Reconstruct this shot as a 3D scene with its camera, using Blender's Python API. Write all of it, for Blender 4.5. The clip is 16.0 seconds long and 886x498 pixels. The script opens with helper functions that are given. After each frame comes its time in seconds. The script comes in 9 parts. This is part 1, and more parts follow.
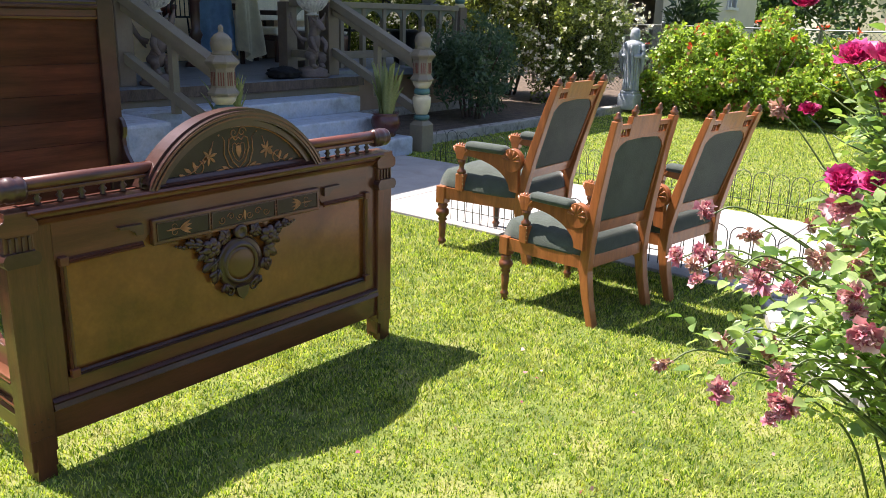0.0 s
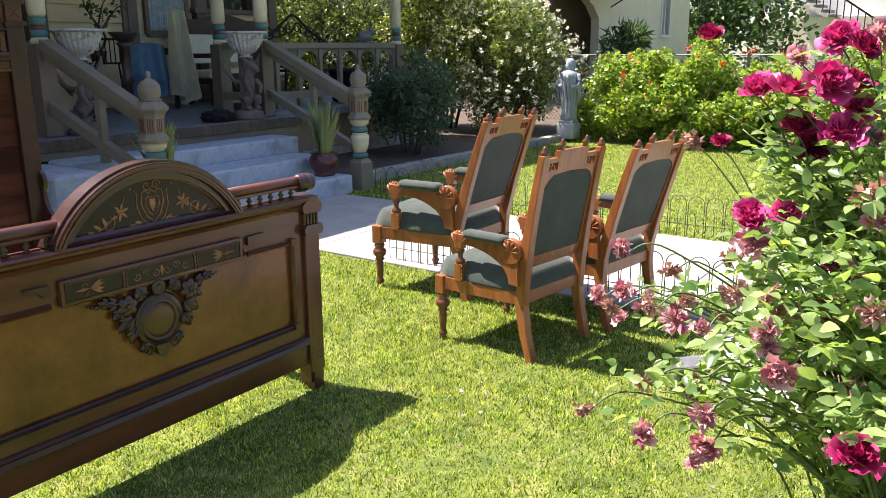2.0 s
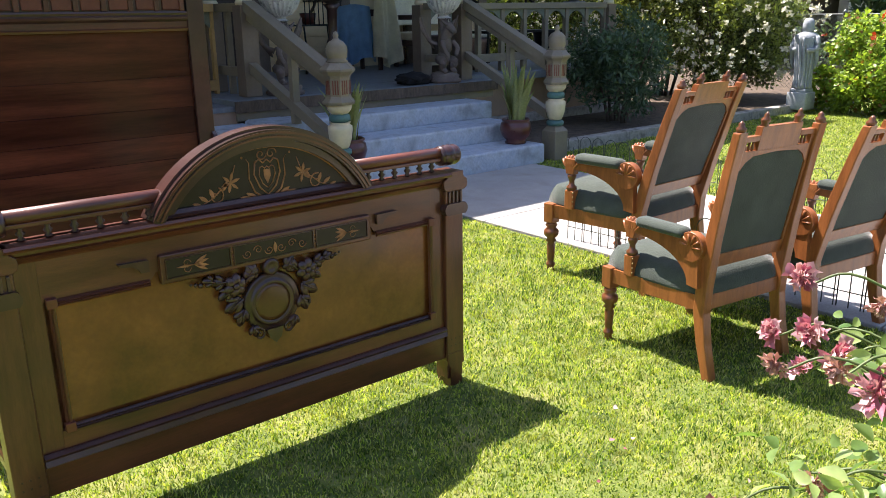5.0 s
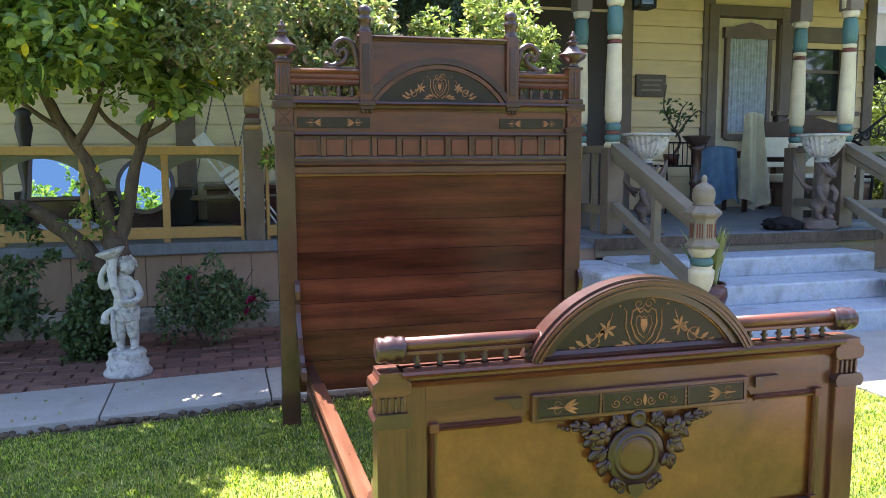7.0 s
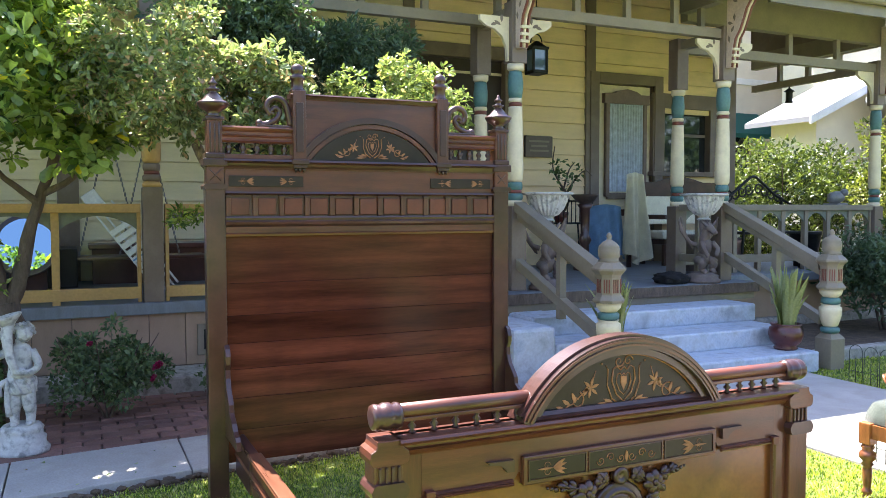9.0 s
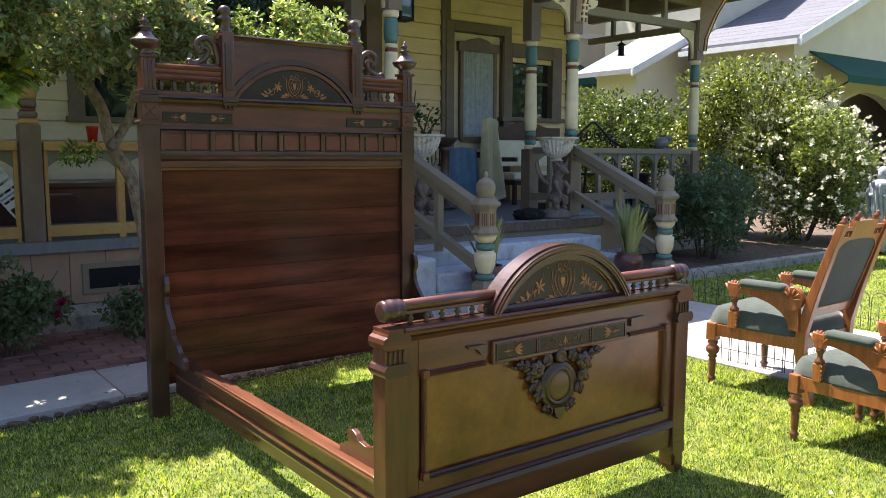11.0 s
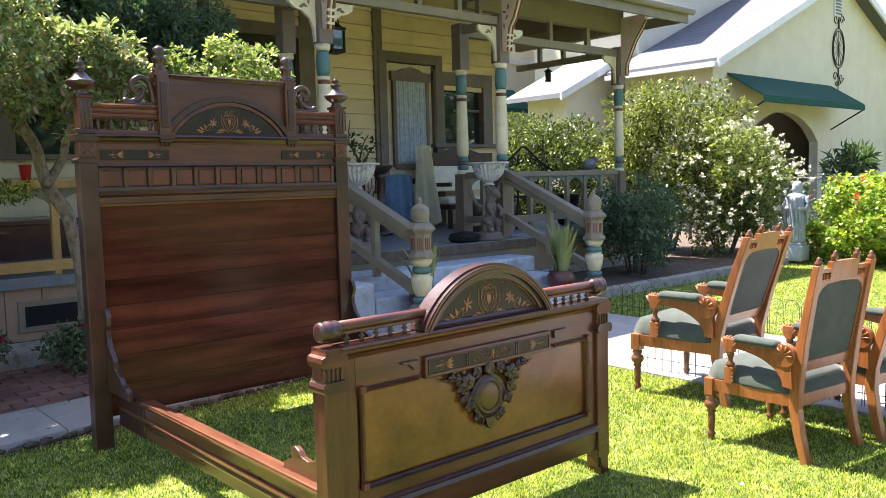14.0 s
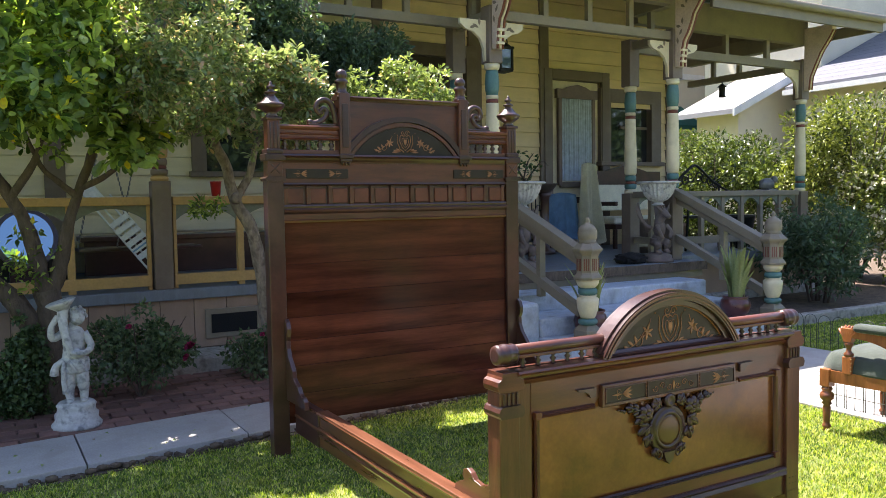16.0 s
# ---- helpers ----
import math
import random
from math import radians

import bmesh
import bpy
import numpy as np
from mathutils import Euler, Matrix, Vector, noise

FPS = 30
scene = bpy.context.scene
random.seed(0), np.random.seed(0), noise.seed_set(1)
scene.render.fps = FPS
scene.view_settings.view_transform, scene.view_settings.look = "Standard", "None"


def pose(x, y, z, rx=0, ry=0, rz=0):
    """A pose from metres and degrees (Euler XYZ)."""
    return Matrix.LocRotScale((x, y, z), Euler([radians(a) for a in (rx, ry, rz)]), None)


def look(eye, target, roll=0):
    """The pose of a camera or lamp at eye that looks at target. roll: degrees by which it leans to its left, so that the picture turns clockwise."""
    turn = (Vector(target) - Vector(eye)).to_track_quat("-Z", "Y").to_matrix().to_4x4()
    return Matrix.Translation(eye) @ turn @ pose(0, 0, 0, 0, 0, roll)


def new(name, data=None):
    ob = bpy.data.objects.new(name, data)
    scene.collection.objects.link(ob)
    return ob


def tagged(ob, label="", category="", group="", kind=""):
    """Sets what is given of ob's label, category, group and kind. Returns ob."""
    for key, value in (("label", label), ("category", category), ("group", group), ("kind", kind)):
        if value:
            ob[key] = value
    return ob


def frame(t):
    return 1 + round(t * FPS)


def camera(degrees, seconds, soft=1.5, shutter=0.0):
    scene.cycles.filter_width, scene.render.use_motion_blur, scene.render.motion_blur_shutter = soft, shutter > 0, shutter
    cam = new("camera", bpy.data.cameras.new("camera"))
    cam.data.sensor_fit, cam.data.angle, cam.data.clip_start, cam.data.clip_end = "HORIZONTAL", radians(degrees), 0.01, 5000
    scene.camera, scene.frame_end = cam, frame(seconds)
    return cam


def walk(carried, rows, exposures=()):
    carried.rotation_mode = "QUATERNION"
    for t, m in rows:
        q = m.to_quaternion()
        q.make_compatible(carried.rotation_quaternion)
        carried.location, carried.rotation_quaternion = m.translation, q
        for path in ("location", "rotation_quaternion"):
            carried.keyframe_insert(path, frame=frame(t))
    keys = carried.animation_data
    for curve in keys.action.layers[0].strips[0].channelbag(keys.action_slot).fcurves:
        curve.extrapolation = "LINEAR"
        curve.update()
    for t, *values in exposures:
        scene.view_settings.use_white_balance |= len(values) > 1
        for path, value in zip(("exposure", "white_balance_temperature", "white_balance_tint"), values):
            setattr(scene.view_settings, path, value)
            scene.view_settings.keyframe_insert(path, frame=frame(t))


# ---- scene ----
cam = camera(57.5, 16.0, 0.75)
PATH = [
    (0, (0.228, 0.221, 1.333), (1.728, 1.418, 0.772), 1.5),
    (0.5, (0.234, 0.205, 1.344), (1.824, 1.289, 0.797), 0.4),
    (1, (0.244, 0.186, 1.354), (1.84, 1.284, 0.858), -0.3),
    (1.5, (0.274, 0.164, 1.359), (1.868, 1.271, 0.876), -0.3),
    (2, (0.333, 0.189, 1.355), (1.919, 1.308, 0.872), -0.4),
    (2.5, (0.434, 0.306, 1.359), (2.018, 1.428, 0.879), -0.2),
    (3, (0.533, 0.356, 1.362), (2.112, 1.486, 0.882), -0.4),
    (3.2, (0.623, 0.362, 1.357), (2.194, 1.5, 0.869), -0.5),
    (5.3, (0.804, 0.303, 1.298), (1.787, 1.944, 0.714), -1.4),
    (5.5, (0.781, 0.35, 1.277), (1.542, 2.101, 0.681), -1.6),
    (6, (0.743, 0.365, 1.295), (1.262, 2.206, 0.709), -1.6),
    (6.5, (0.726, 0.366, 1.343), (1.249, 2.245, 0.903), -0.5),
    (7, (0.724, 0.381, 1.365), (1.249, 2.297, 1.13), -0.2),
    (7.5, (0.723, 0.373, 1.391), (1.242, 2.303, 1.314), 0.1),
    (8, (0.712, 0.368, 1.393), (1.223, 2.3, 1.318), 0.1),
    (8.5, (0.65, 0.422, 1.383), (1.177, 2.35, 1.297), -0.1),
    (9, (0.422, 0.504, 1.382), (1.253, 2.32, 1.284), -0.1),
    (9.2, (0.341, 0.517, 1.383), (1.227, 2.307, 1.281), 0.1),
    (11.3, (-0.273, 0.291, 1.323), (0.947, 1.849, 1.031), 0.2),
    (11.5, (-0.293, 0.252, 1.315), (0.922, 1.798, 0.951), 0.2),
    (12, (-0.292, 0.224, 1.273), (0.909, 1.741, 0.767), 0.0),
    (12.5, (-0.29, 0.204, 1.27), (0.951, 1.671, 0.716), -0.7),
    (13, (-0.297, 0.185, 1.309), (0.977, 1.641, 0.803), -1.2),
    (13.5, (-0.304, 0.177, 1.326), (0.996, 1.66, 0.992), -1.3),
    (14, (-0.314, 0.166, 1.345), (0.996, 1.668, 1.175), -1.5),
    (14.5, (-0.326, 0.184, 1.355), (0.961, 1.709, 1.225), -1.7),
    (15, (-0.339, 0.212, 1.357), (0.718, 1.906, 1.239), -1.9),
    (15.5, (-0.355, 0.234, 1.363), (0.653, 1.958, 1.244), -1.2),
    (16, (-0.349, 0.247, 1.362), (0.65, 1.975, 1.242), -0.9),
]
LIGHT = [(0.0, 1.48), (5.3, 1.56), (6.1, 1.88), (6.5, 2.14), (7.0, 2.54), (7.5, 2.98), (8.6, 3.04), (9.3, 2.32), (11.3, 1.70), (12.5, 1.36), (13.1, 1.40), (13.5, 1.78), (14.0, 2.16), (14.5, 2.02), (16.0, 2.0)]


def kelvin(t):
    """The picture turns a little cooler while it is brightest, on the shaded porch."""
    return 6540 - 450 * max(0.0, 1 - abs(t - 8.0) / 2.0)


walk(cam, [(t, look(eye, target, roll)) for t, eye, target, roll in PATH], [(t, stops, kelvin(t), 19) for t, stops in LIGHT])

# ---- world, sun ----
SUN = Vector((-0.12, 0.5, 1.0)).normalized()
w = bpy.data.worlds.new("sky")
scene.world = w
w.use_nodes = True
nt = w.node_tree
sky = nt.nodes.new("ShaderNodeTexSky")
sky.sky_type = 'NISHITA'
sky.sun_disc = False
sky.sun_elevation = math.asin(SUN.z)
sky.sun_rotation = math.atan2(SUN.x, SUN.y)
sky.air_density, sky.dust_density, sky.ozone_density = 1.0, 1.2, 1.0
bg = nt.nodes["Background"]
bg.inputs[1].default_value = 0.092
nt.links.new(sky.outputs[0], bg.inputs[0])
sun = new("sun", bpy.data.lights.new("sun", 'SUN'))
sun.data.energy, sun.data.angle, sun.data.color = 5.0, radians(0.53), (1.0, 0.95, 0.86)
sun.matrix_world = look(SUN * 30, (0, 0, 0))

rng = np.random.default_rng(7)
R = random.Random(11)


# ---- materials ----
def mat(name, col, rough=0.6, var=0.18, scale=6.0, bump=0.15, bscale=60.0, metal=0.0, stretch=(1, 1, 1), col2=None, rnd=0.0,
        coat=0.0, spec=0.5, fine=0.12, dirt=None, dscale=2.5, damount=0.35):
    """A surface with broad and fine variation, an optional stain colour and fine relief."""
    m = bpy.data.materials.new(name)
    m.use_nodes = True
    n, l = m.node_tree.nodes, m.node_tree.links
    b = n["Principled BSDF"]
    tc = n.new("ShaderNodeTexCoord")
    mp = n.new("ShaderNodeMapping")
    mp.inputs["Scale"].default_value = stretch
    l.new(tc.outputs["Object"], mp.inputs[0])
    vec = mp.outputs[0]
    if rnd:
        oi = n.new("ShaderNodeObjectInfo")
        ad = n.new("ShaderNodeVectorMath")
        ad.operation = 'MULTIPLY_ADD'
        sc = n.new("ShaderNodeCombineXYZ")
        for i in range(3):
            l.new(oi.outputs["Random"], sc.inputs[i])
        l.new(sc.outputs[0], ad.inputs[0])
        ad.inputs[1].default_value = (17, 31, 23)
        l.new(vec, ad.inputs[2])
        vec = ad.outputs[0]
    n1 = n.new("ShaderNodeTexNoise")
    n1.inputs["Scale"].default_value, n1.inputs["Detail"].default_value, n1.inputs["Roughness"].default_value = scale, 6, 0.6
    l.new(vec, n1.inputs["Vector"])
    rp = n.new("ShaderNodeValToRGB")
    c = Vector(col)
    c2 = Vector(col2) if col2 else c * (1 + var)
    rp.color_ramp.elements[0].position, rp.color_ramp.elements[1].position = 0.3, 0.7
    rp.color_ramp.elements[0].color = (*(c * (1 - var)), 1)
    rp.color_ramp.elements[1].color = (*c2, 1)
    l.new(n1.outputs["Fac"], rp.inputs[0])
    n2 = n.new("ShaderNodeTexNoise")
    n2.inputs["Scale"].default_value, n2.inputs["Detail"].default_value = bscale, 4
    l.new(vec, n2.inputs["Vector"])
    mr = n.new("ShaderNodeMapRange")
    mr.inputs[3].default_value, mr.inputs[4].default_value = 1 - fine * 2, 1 + fine * 2
    l.new(n2.outputs["Fac"], mr.inputs[0])
    mx = n.new("ShaderNodeVectorMath")
    mx.operation = 'SCALE'
    l.new(rp.outputs[0], mx.inputs[0])
    l.new(mr.outputs[0], mx.inputs["Scale"])
    out = mx.outputs[0]
    if rnd:
        r2 = n.new("ShaderNodeMapRange")
        r2.inputs[3].default_value, r2.inputs[4].default_value = 1 - rnd, 1 + rnd
        l.new(oi.outputs["Random"], r2.inputs[0])
        m2 = n.new("ShaderNodeVectorMath")
        m2.operation = 'SCALE'
        l.new(out, m2.inputs[0])
        l.new(r2.outputs[0], m2.inputs["Scale"])
        out = m2.outputs[0]
    if dirt:
        n3 = n.new("ShaderNodeTexNoise")
        n3.inputs["Scale"].default_value, n3.inputs["Detail"].default_value = dscale, 8
        l.new(tc.outputs["Object"], n3.inputs["Vector"])
        r3 = n.new("ShaderNodeMapRange")
        r3.inputs[1].default_value, r3.inputs[2].default_value = 0.5, 0.68
        r3.inputs[4].default_value = damount
        l.new(n3.outputs["Fac"], r3.inputs[0])
        mi = n.new("ShaderNodeMix")
        mi.data_type = 'RGBA'
        l.new(r3.outputs[0], mi.inputs[0])
        l.new(out, mi.inputs[6])
        mi.inputs[7].default_value = (*dirt, 1)
        out = mi.outputs[2]
    l.new(out, b.inputs["Base Color"])
    rr = n.new("ShaderNodeMapRange")
    rr.inputs[3].default_value, rr.inputs[4].default_value = max(rough - 0.1, 0.03), min(rough + 0.1, 1)
    l.new(n1.outputs["Fac"], rr.inputs[0])
    l.new(rr.outputs[0], b.inputs["Roughness"])
    b.inputs["Metallic"].default_value = metal
    b.inputs["Specular IOR Level"].default_value = spec
    b.inputs["Coat Weight"].default_value = coat
    b.inputs["Coat Roughness"].default_value = 0.12
    if bump:
        bp = n.new("ShaderNodeBump")
        bp.inputs["Strength"].default_value, bp.inputs["Distance"].default_value = bump, 0.01
        l.new(n2.outputs["Fac"], bp.inputs["Height"])
        l.new(bp.outputs[0], b.inputs["Normal"])
    return m


def leafmat(name, c1, c2, rough=0.4, trans=0.35, tint=(1.25, 1.3, 0.55), spot=None, amount=0.1):
    """Foliage or petals: each piece its own shade between c1 and c2, light shining through."""
    m = bpy.data.materials.new(name)
    m.use_nodes = True
    n, l = m.node_tree.nodes, m.node_tree.links
    b = n["Principled BSDF"]
    g = n.new("ShaderNodeNewGeometry")
    rp = n.new("ShaderNodeValToRGB")
    e = rp.color_ramp.elements
    e[0].color, e[1].color = (*c1, 1), (*c2, 1)
    if spot:
        e[1].position = 1 - amount
        s = e.new(1.0 - amount * 0.5)
        s.color = (*spot, 1)
    l.new(g.outputs["Random Per Island"], rp.inputs[0])
    no = n.new("ShaderNodeTexNoise")
    no.inputs["Scale"].default_value = 55.0
    tc = n.new("ShaderNodeTexCoord")
    l.new(tc.outputs["Object"], no.inputs["Vector"])
    mr = n.new("ShaderNodeMapRange")
    mr.inputs[3].default_value, mr.inputs[4].default_value = 0.7, 1.3
    l.new(no.outputs["Fac"], mr.inputs[0])
    sc = n.new("ShaderNodeVectorMath")
    sc.operation = 'SCALE'
    l.new(rp.outputs[0], sc.inputs[0])
    l.new(mr.outputs[0], sc.inputs["Scale"])
    l.new(sc.outputs[0], b.inputs["Base Color"])
    b.inputs["Roughness"].default_value = rough
    tr = n.new("ShaderNodeBsdfTranslucent")
    tm = n.new("ShaderNodeVectorMath")
    tm.operation = 'MULTIPLY'
    l.new(sc.outputs[0], tm.inputs[0])
    tm.inputs[1].default_value = tint
    l.new(tm.outputs[0], tr.inputs[0])
    mx = n.new("ShaderNodeMixShader")
    mx.inputs[0].default_value = trans
    l.new(b.outputs[0], mx.inputs[1])
    l.new(tr.outputs[0], mx.inputs[2])
    l.new(mx.outputs[0], n["Material Output"].inputs[0])
    return m


def glassmat(name, col=(0.02, 0.025, 0.03), rough=0.03):
    """Window glass before a dark room."""
    m = bpy.data.materials.new(name)
    m.use_nodes = True
    b = m.node_tree.nodes["Principled BSDF"]
    b.inputs["Base Color"].default_value = (*col, 1)
    b.inputs["Roughness"].default_value = rough
    b.inputs["Specular IOR Level"].default_value = 0.9
    return m


WOOD = mat("mahogany", (0.108, 0.032, 0.016), 0.34, 0.45, 3.0, 0.06, 40, stretch=(1, 8, 8), coat=0.3, spec=0.5, rnd=0.12, dirt=(0.035, 0.016, 0.011), dscale=5, damount=0.35)
WOOD_V = mat("mahogany_upright", (0.098, 0.030, 0.015), 0.34, 0.45, 3.0, 0.06, 40, stretch=(8, 8, 1), coat=0.3, spec=0.5, rnd=0.1, dirt=(0.035, 0.016, 0.011), dscale=5, damount=0.35)
WOOD_DARK = mat("ebonised_moulding", (0.050, 0.019, 0.015), 0.32, 0.4, 6, 0.06, 60, coat=0.35, spec=0.5, rnd=0.15)
BOARD = mat("headboard_boards", (0.070, 0.021, 0.015), 0.2, 0.65, 1.4, 0.008, 30, stretch=(0.7, 5, 8), coat=0.0, spec=0.2, rnd=0.4, col2=(0.150, 0.041, 0.022), dirt=(0.030, 0.011, 0.010), dscale=2.2, damount=0.55)
BURL = mat("burl_veneer", (0.170, 0.052, 0.014), 0.24, 0.5, 3.4, 0.03, 70, coat=0.3, col2=(0.29, 0.098, 0.026), dirt=(0.11, 0.035, 0.012), dscale=3, damount=0.6)
BOSS = mat("medallion_boss", (0.085, 0.032, 0.010), 0.3, 0.3, 9.0, 0.03, 70, coat=0.3)
BLOCK = mat("burl_block", (0.115, 0.029, 0.015), 0.36, 0.3, 9.0, 0.05, 70, coat=0.15, rnd=0.15)
EBONY = mat("black_lacquer_panel", (0.028, 0.020, 0.014), 0.4, 0.3, 8, 0.04, 60, coat=0.08, spec=0.28)
GILT = mat("faded_gilt_inlay", (0.31, 0.13, 0.055), 0.45, 0.35, 30, 0.05, 90, metal=0.0)
RAILW = mat("side_rail_wood", (0.120, 0.044, 0.021), 0.3, 0.4, 3.0, 0.05, 40, stretch=(8, 0.8, 8), coat=0.5, rnd=0.1)
OAK = mat("golden_oak", (0.275, 0.092, 0.027), 0.36, 0.3, 5, 0.08, 60, stretch=(7, 7, 1), coat=0.25, rnd=0.08)
OAK_DARK = mat("dark_turned_wood", (0.15, 0.052, 0.02), 0.35, 0.3, 12, 0.06, 60, coat=0.3)
VELVET = mat("green_velvet", (0.054, 0.068, 0.056), 0.85, 0.3, 7, 0.25, 160, spec=0.25)
VELVET.node_tree.nodes["Principled BSDF"].inputs["Sheen Weight"].default_value = 0.3
VELVET.node_tree.nodes["Principled BSDF"].inputs["Sheen Roughness"].default_value = 0.4
PIPING = mat("brass_gimp", (0.35, 0.25, 0.10), 0.5, 0.2, 60, 0.2, 200)
CEILP = mat("blue_green_ceiling_paint", (0.065, 0.085, 0.09), 0.6, 0.1, 3, 0.08, 50)
SIDING = mat("yellow_clapboard_paint", (0.78, 0.61, 0.35), 0.6, 0.08, 2.0, 0.08, 50, stretch=(1, 1, 6), rnd=0.05, fine=0.05, dirt=(0.42, 0.36, 0.22), damount=0.25)
SIDING_PALE = mat("cream_clapboard_paint", (0.70, 0.62, 0.42), 0.6, 0.08, 2.0, 0.08, 50, stretch=(1, 1, 6), rnd=0.05, fine=0.05, dirt=(0.40, 0.36, 0.28), damount=0.25)
TAUPE = mat("taupe_trim_paint", (0.165, 0.125, 0.095), 0.55, 0.1, 3, 0.08, 50, fine=0.06, dirt=(0.28, 0.24, 0.2), dscale=6, damount=0.2)
TAUPE_L = mat("light_taupe_paint", (0.225, 0.19, 0.135), 0.55, 0.1, 3, 0.08, 50, fine=0.06, dirt=(0.14, 0.12, 0.10), dscale=5, damount=0.3)
RED_P = mat("oxblood_paint", (0.16, 0.045, 0.03), 0.5, 0.1, 5, 0.05, 50)
CREAM = mat("cream_paint", (0.66, 0.58, 0.40), 0.5, 0.08, 4, 0.06, 50, fine=0.05, dirt=(0.36, 0.30, 0.2), dscale=7, damount=0.3)
TEAL = mat("teal_paint", (0.075, 0.17, 0.165), 0.5, 0.1, 4, 0.06, 50)
OCHRE = mat("ochre_rail_paint", (0.46, 0.285, 0.10), 0.5, 0.1, 4, 0.06, 50, dirt=(0.3, 0.2, 0.1), dscale=6, damount=0.3)
SKIRT = mat("tan_skirting_boards", (0.36, 0.25, 0.175), 0.6, 0.08, 3, 0.08, 50, stretch=(4, 4, 1), rnd=0.06, fine=0.05, dirt=(0.22, 0.16, 0.12), dscale=4)
DECK = mat("grey_deck_paint", (0.17, 0.195, 0.22), 0.55, 0.15, 3, 0.1, 60, stretch=(6, 1, 1), dirt=(0.12, 0.12, 0.12), dscale=5)
STEPC = mat("pale_blue_concrete", (0.38, 0.46, 0.58), 0.75, 0.2, 6, 0.35, 45, col2=(0.60, 0.64, 0.68), dirt=(0.17, 0.19, 0.22), dscale=6, damount=0.7)
CONC = mat("path_concrete", (0.36, 0.345, 0.325), 0.85, 0.14, 3, 0.25, 90, dirt=(0.28, 0.25, 0.21), dscale=5, damount=0.45)
KERBC = mat("old_kerb_concrete", (0.34, 0.32, 0.28), 0.9, 0.2, 9, 0.5, 70, dirt=(0.10, 0.09, 0.07), dscale=14, damount=0.7)
BRICKP = mat("paving_brick", (0.20, 0.105, 0.085), 0.85, 0.2, 9, 0.3, 90, rnd=0.3, dirt=(0.10, 0.075, 0.065), dscale=6, damount=0.5)
EARTH = mat("dark_soil", (0.075, 0.052, 0.036), 0.95, 0.35, 12, 0.9, 70, col2=(0.15, 0.11, 0.075))
STONE = mat("weathered_white_stone", (0.48, 0.48, 0.46), 0.8, 0.15, 14, 0.3, 60, dirt=(0.07, 0.075, 0.08), dscale=24, damount=0.6)
STONE_G = mat("blue_grey_stone", (0.34, 0.37, 0.40), 0.8, 0.18, 12, 0.3, 60, dirt=(0.24, 0.25, 0.26), dscale=10, damount=0.5)
STONE_D = mat("dirty_cast_stone", (0.15, 0.115, 0.10), 0.8, 0.2, 14, 0.3, 60, dirt=(0.14, 0.12, 0.10), dscale=12, damount=0.7)
TERRA = mat("ox_red_glazed_clay", (0.085, 0.022, 0.018), 0.3, 0.2, 10, 0.08, 60, coat=0.3)
TERRA_P = mat("terracotta", (0.26, 0.16, 0.12), 0.8, 0.2, 10, 0.2, 60)
BARK = mat("brown_bark", (0.105, 0.078, 0.058), 0.9, 0.4, 9, 0.9, 45, stretch=(3, 3, 1))
BARK_P = mat("pale_mottled_bark", (0.26, 0.215, 0.165), 0.9, 0.45, 12, 0.9, 45, stretch=(2, 2, 1), dirt=(0.09, 0.07, 0.055), dscale=20, damount=0.7)
STEM = mat("green_stem", (0.085, 0.12, 0.035), 0.5, 0.3, 20, 0.1, 80)
IRON = mat("dark_iron", (0.020, 0.022, 0.022), 0.5, 0.3, 20, 0.2, 90, metal=0.6)
IRON_G = mat("dark_green_iron", (0.055, 0.06, 0.045), 0.5, 0.3, 20, 0.2, 90)
BLACK_P = mat("black_plastic", (0.014, 0.014, 0.015), 0.4, 0.2, 20, 0.05, 90)
GREY_P = mat("grey_plastic", (0.16, 0.16, 0.165), 0.5, 0.2, 20, 0.05, 90)
WHITE_P = mat("white_enamel", (0.68, 0.68, 0.66), 0.4, 0.08, 6, 0.04, 60)
STUCCO = mat("cream_stucco", (0.66, 0.60, 0.47), 0.85, 0.06, 2, 0.35, 50, fine=0.04)
STUCCO_W = mat("white_stucco", (0.70, 0.69, 0.66), 0.85, 0.06, 2, 0.3, 50, fine=0.04)
SHINGLE_W = mat("white_roof_sheet", (0.30, 0.30, 0.32), 0.8, 0.1, 3, 0.2, 60)
SHINGLE = mat("pale_grey_shingles", (0.12, 0.125, 0.145), 0.9, 0.15, 3, 0.4, 60, rnd=0.04)
AWN = mat("green_awning_canvas", (0.004, 0.070, 0.050), 0.9, 0.12, 3, 0.15, 120)
BLUE_CL = mat("faded_blue_cloth", (0.17, 0.31, 0.47), 0.85, 0.2, 8, 0.3, 120)
CREAM_CL = mat("cream_cloth", (0.78, 0.74, 0.56), 0.85, 0.12, 8, 0.3, 120)
DOORW = mat("brown_door_moulding", (0.17, 0.115, 0.095), 0.5, 0.2, 8, 0.1, 60)
PINKC = mat("pink_cream_paint", (0.56, 0.44, 0.36), 0.5, 0.1, 4, 0.06, 50, dirt=(0.3, 0.22, 0.18), dscale=7, damount=0.3)
LACE = mat("grey_lace_curtain", (0.44, 0.50, 0.58), 0.9, 0.25, 14, 0.3, 120)
BLACKC = mat("black_cloth", (0.006, 0.006, 0.007), 0.9, 0.3, 10, 0.4, 120)
REDPL = mat("red_plastic", (0.42, 0.025, 0.02), 0.35, 0.1, 10, 0.03, 60)
GALV = mat("galvanised_wire", (0.20, 0.22, 0.21), 0.5, 0.2, 20, 0.05, 90, metal=0.7)
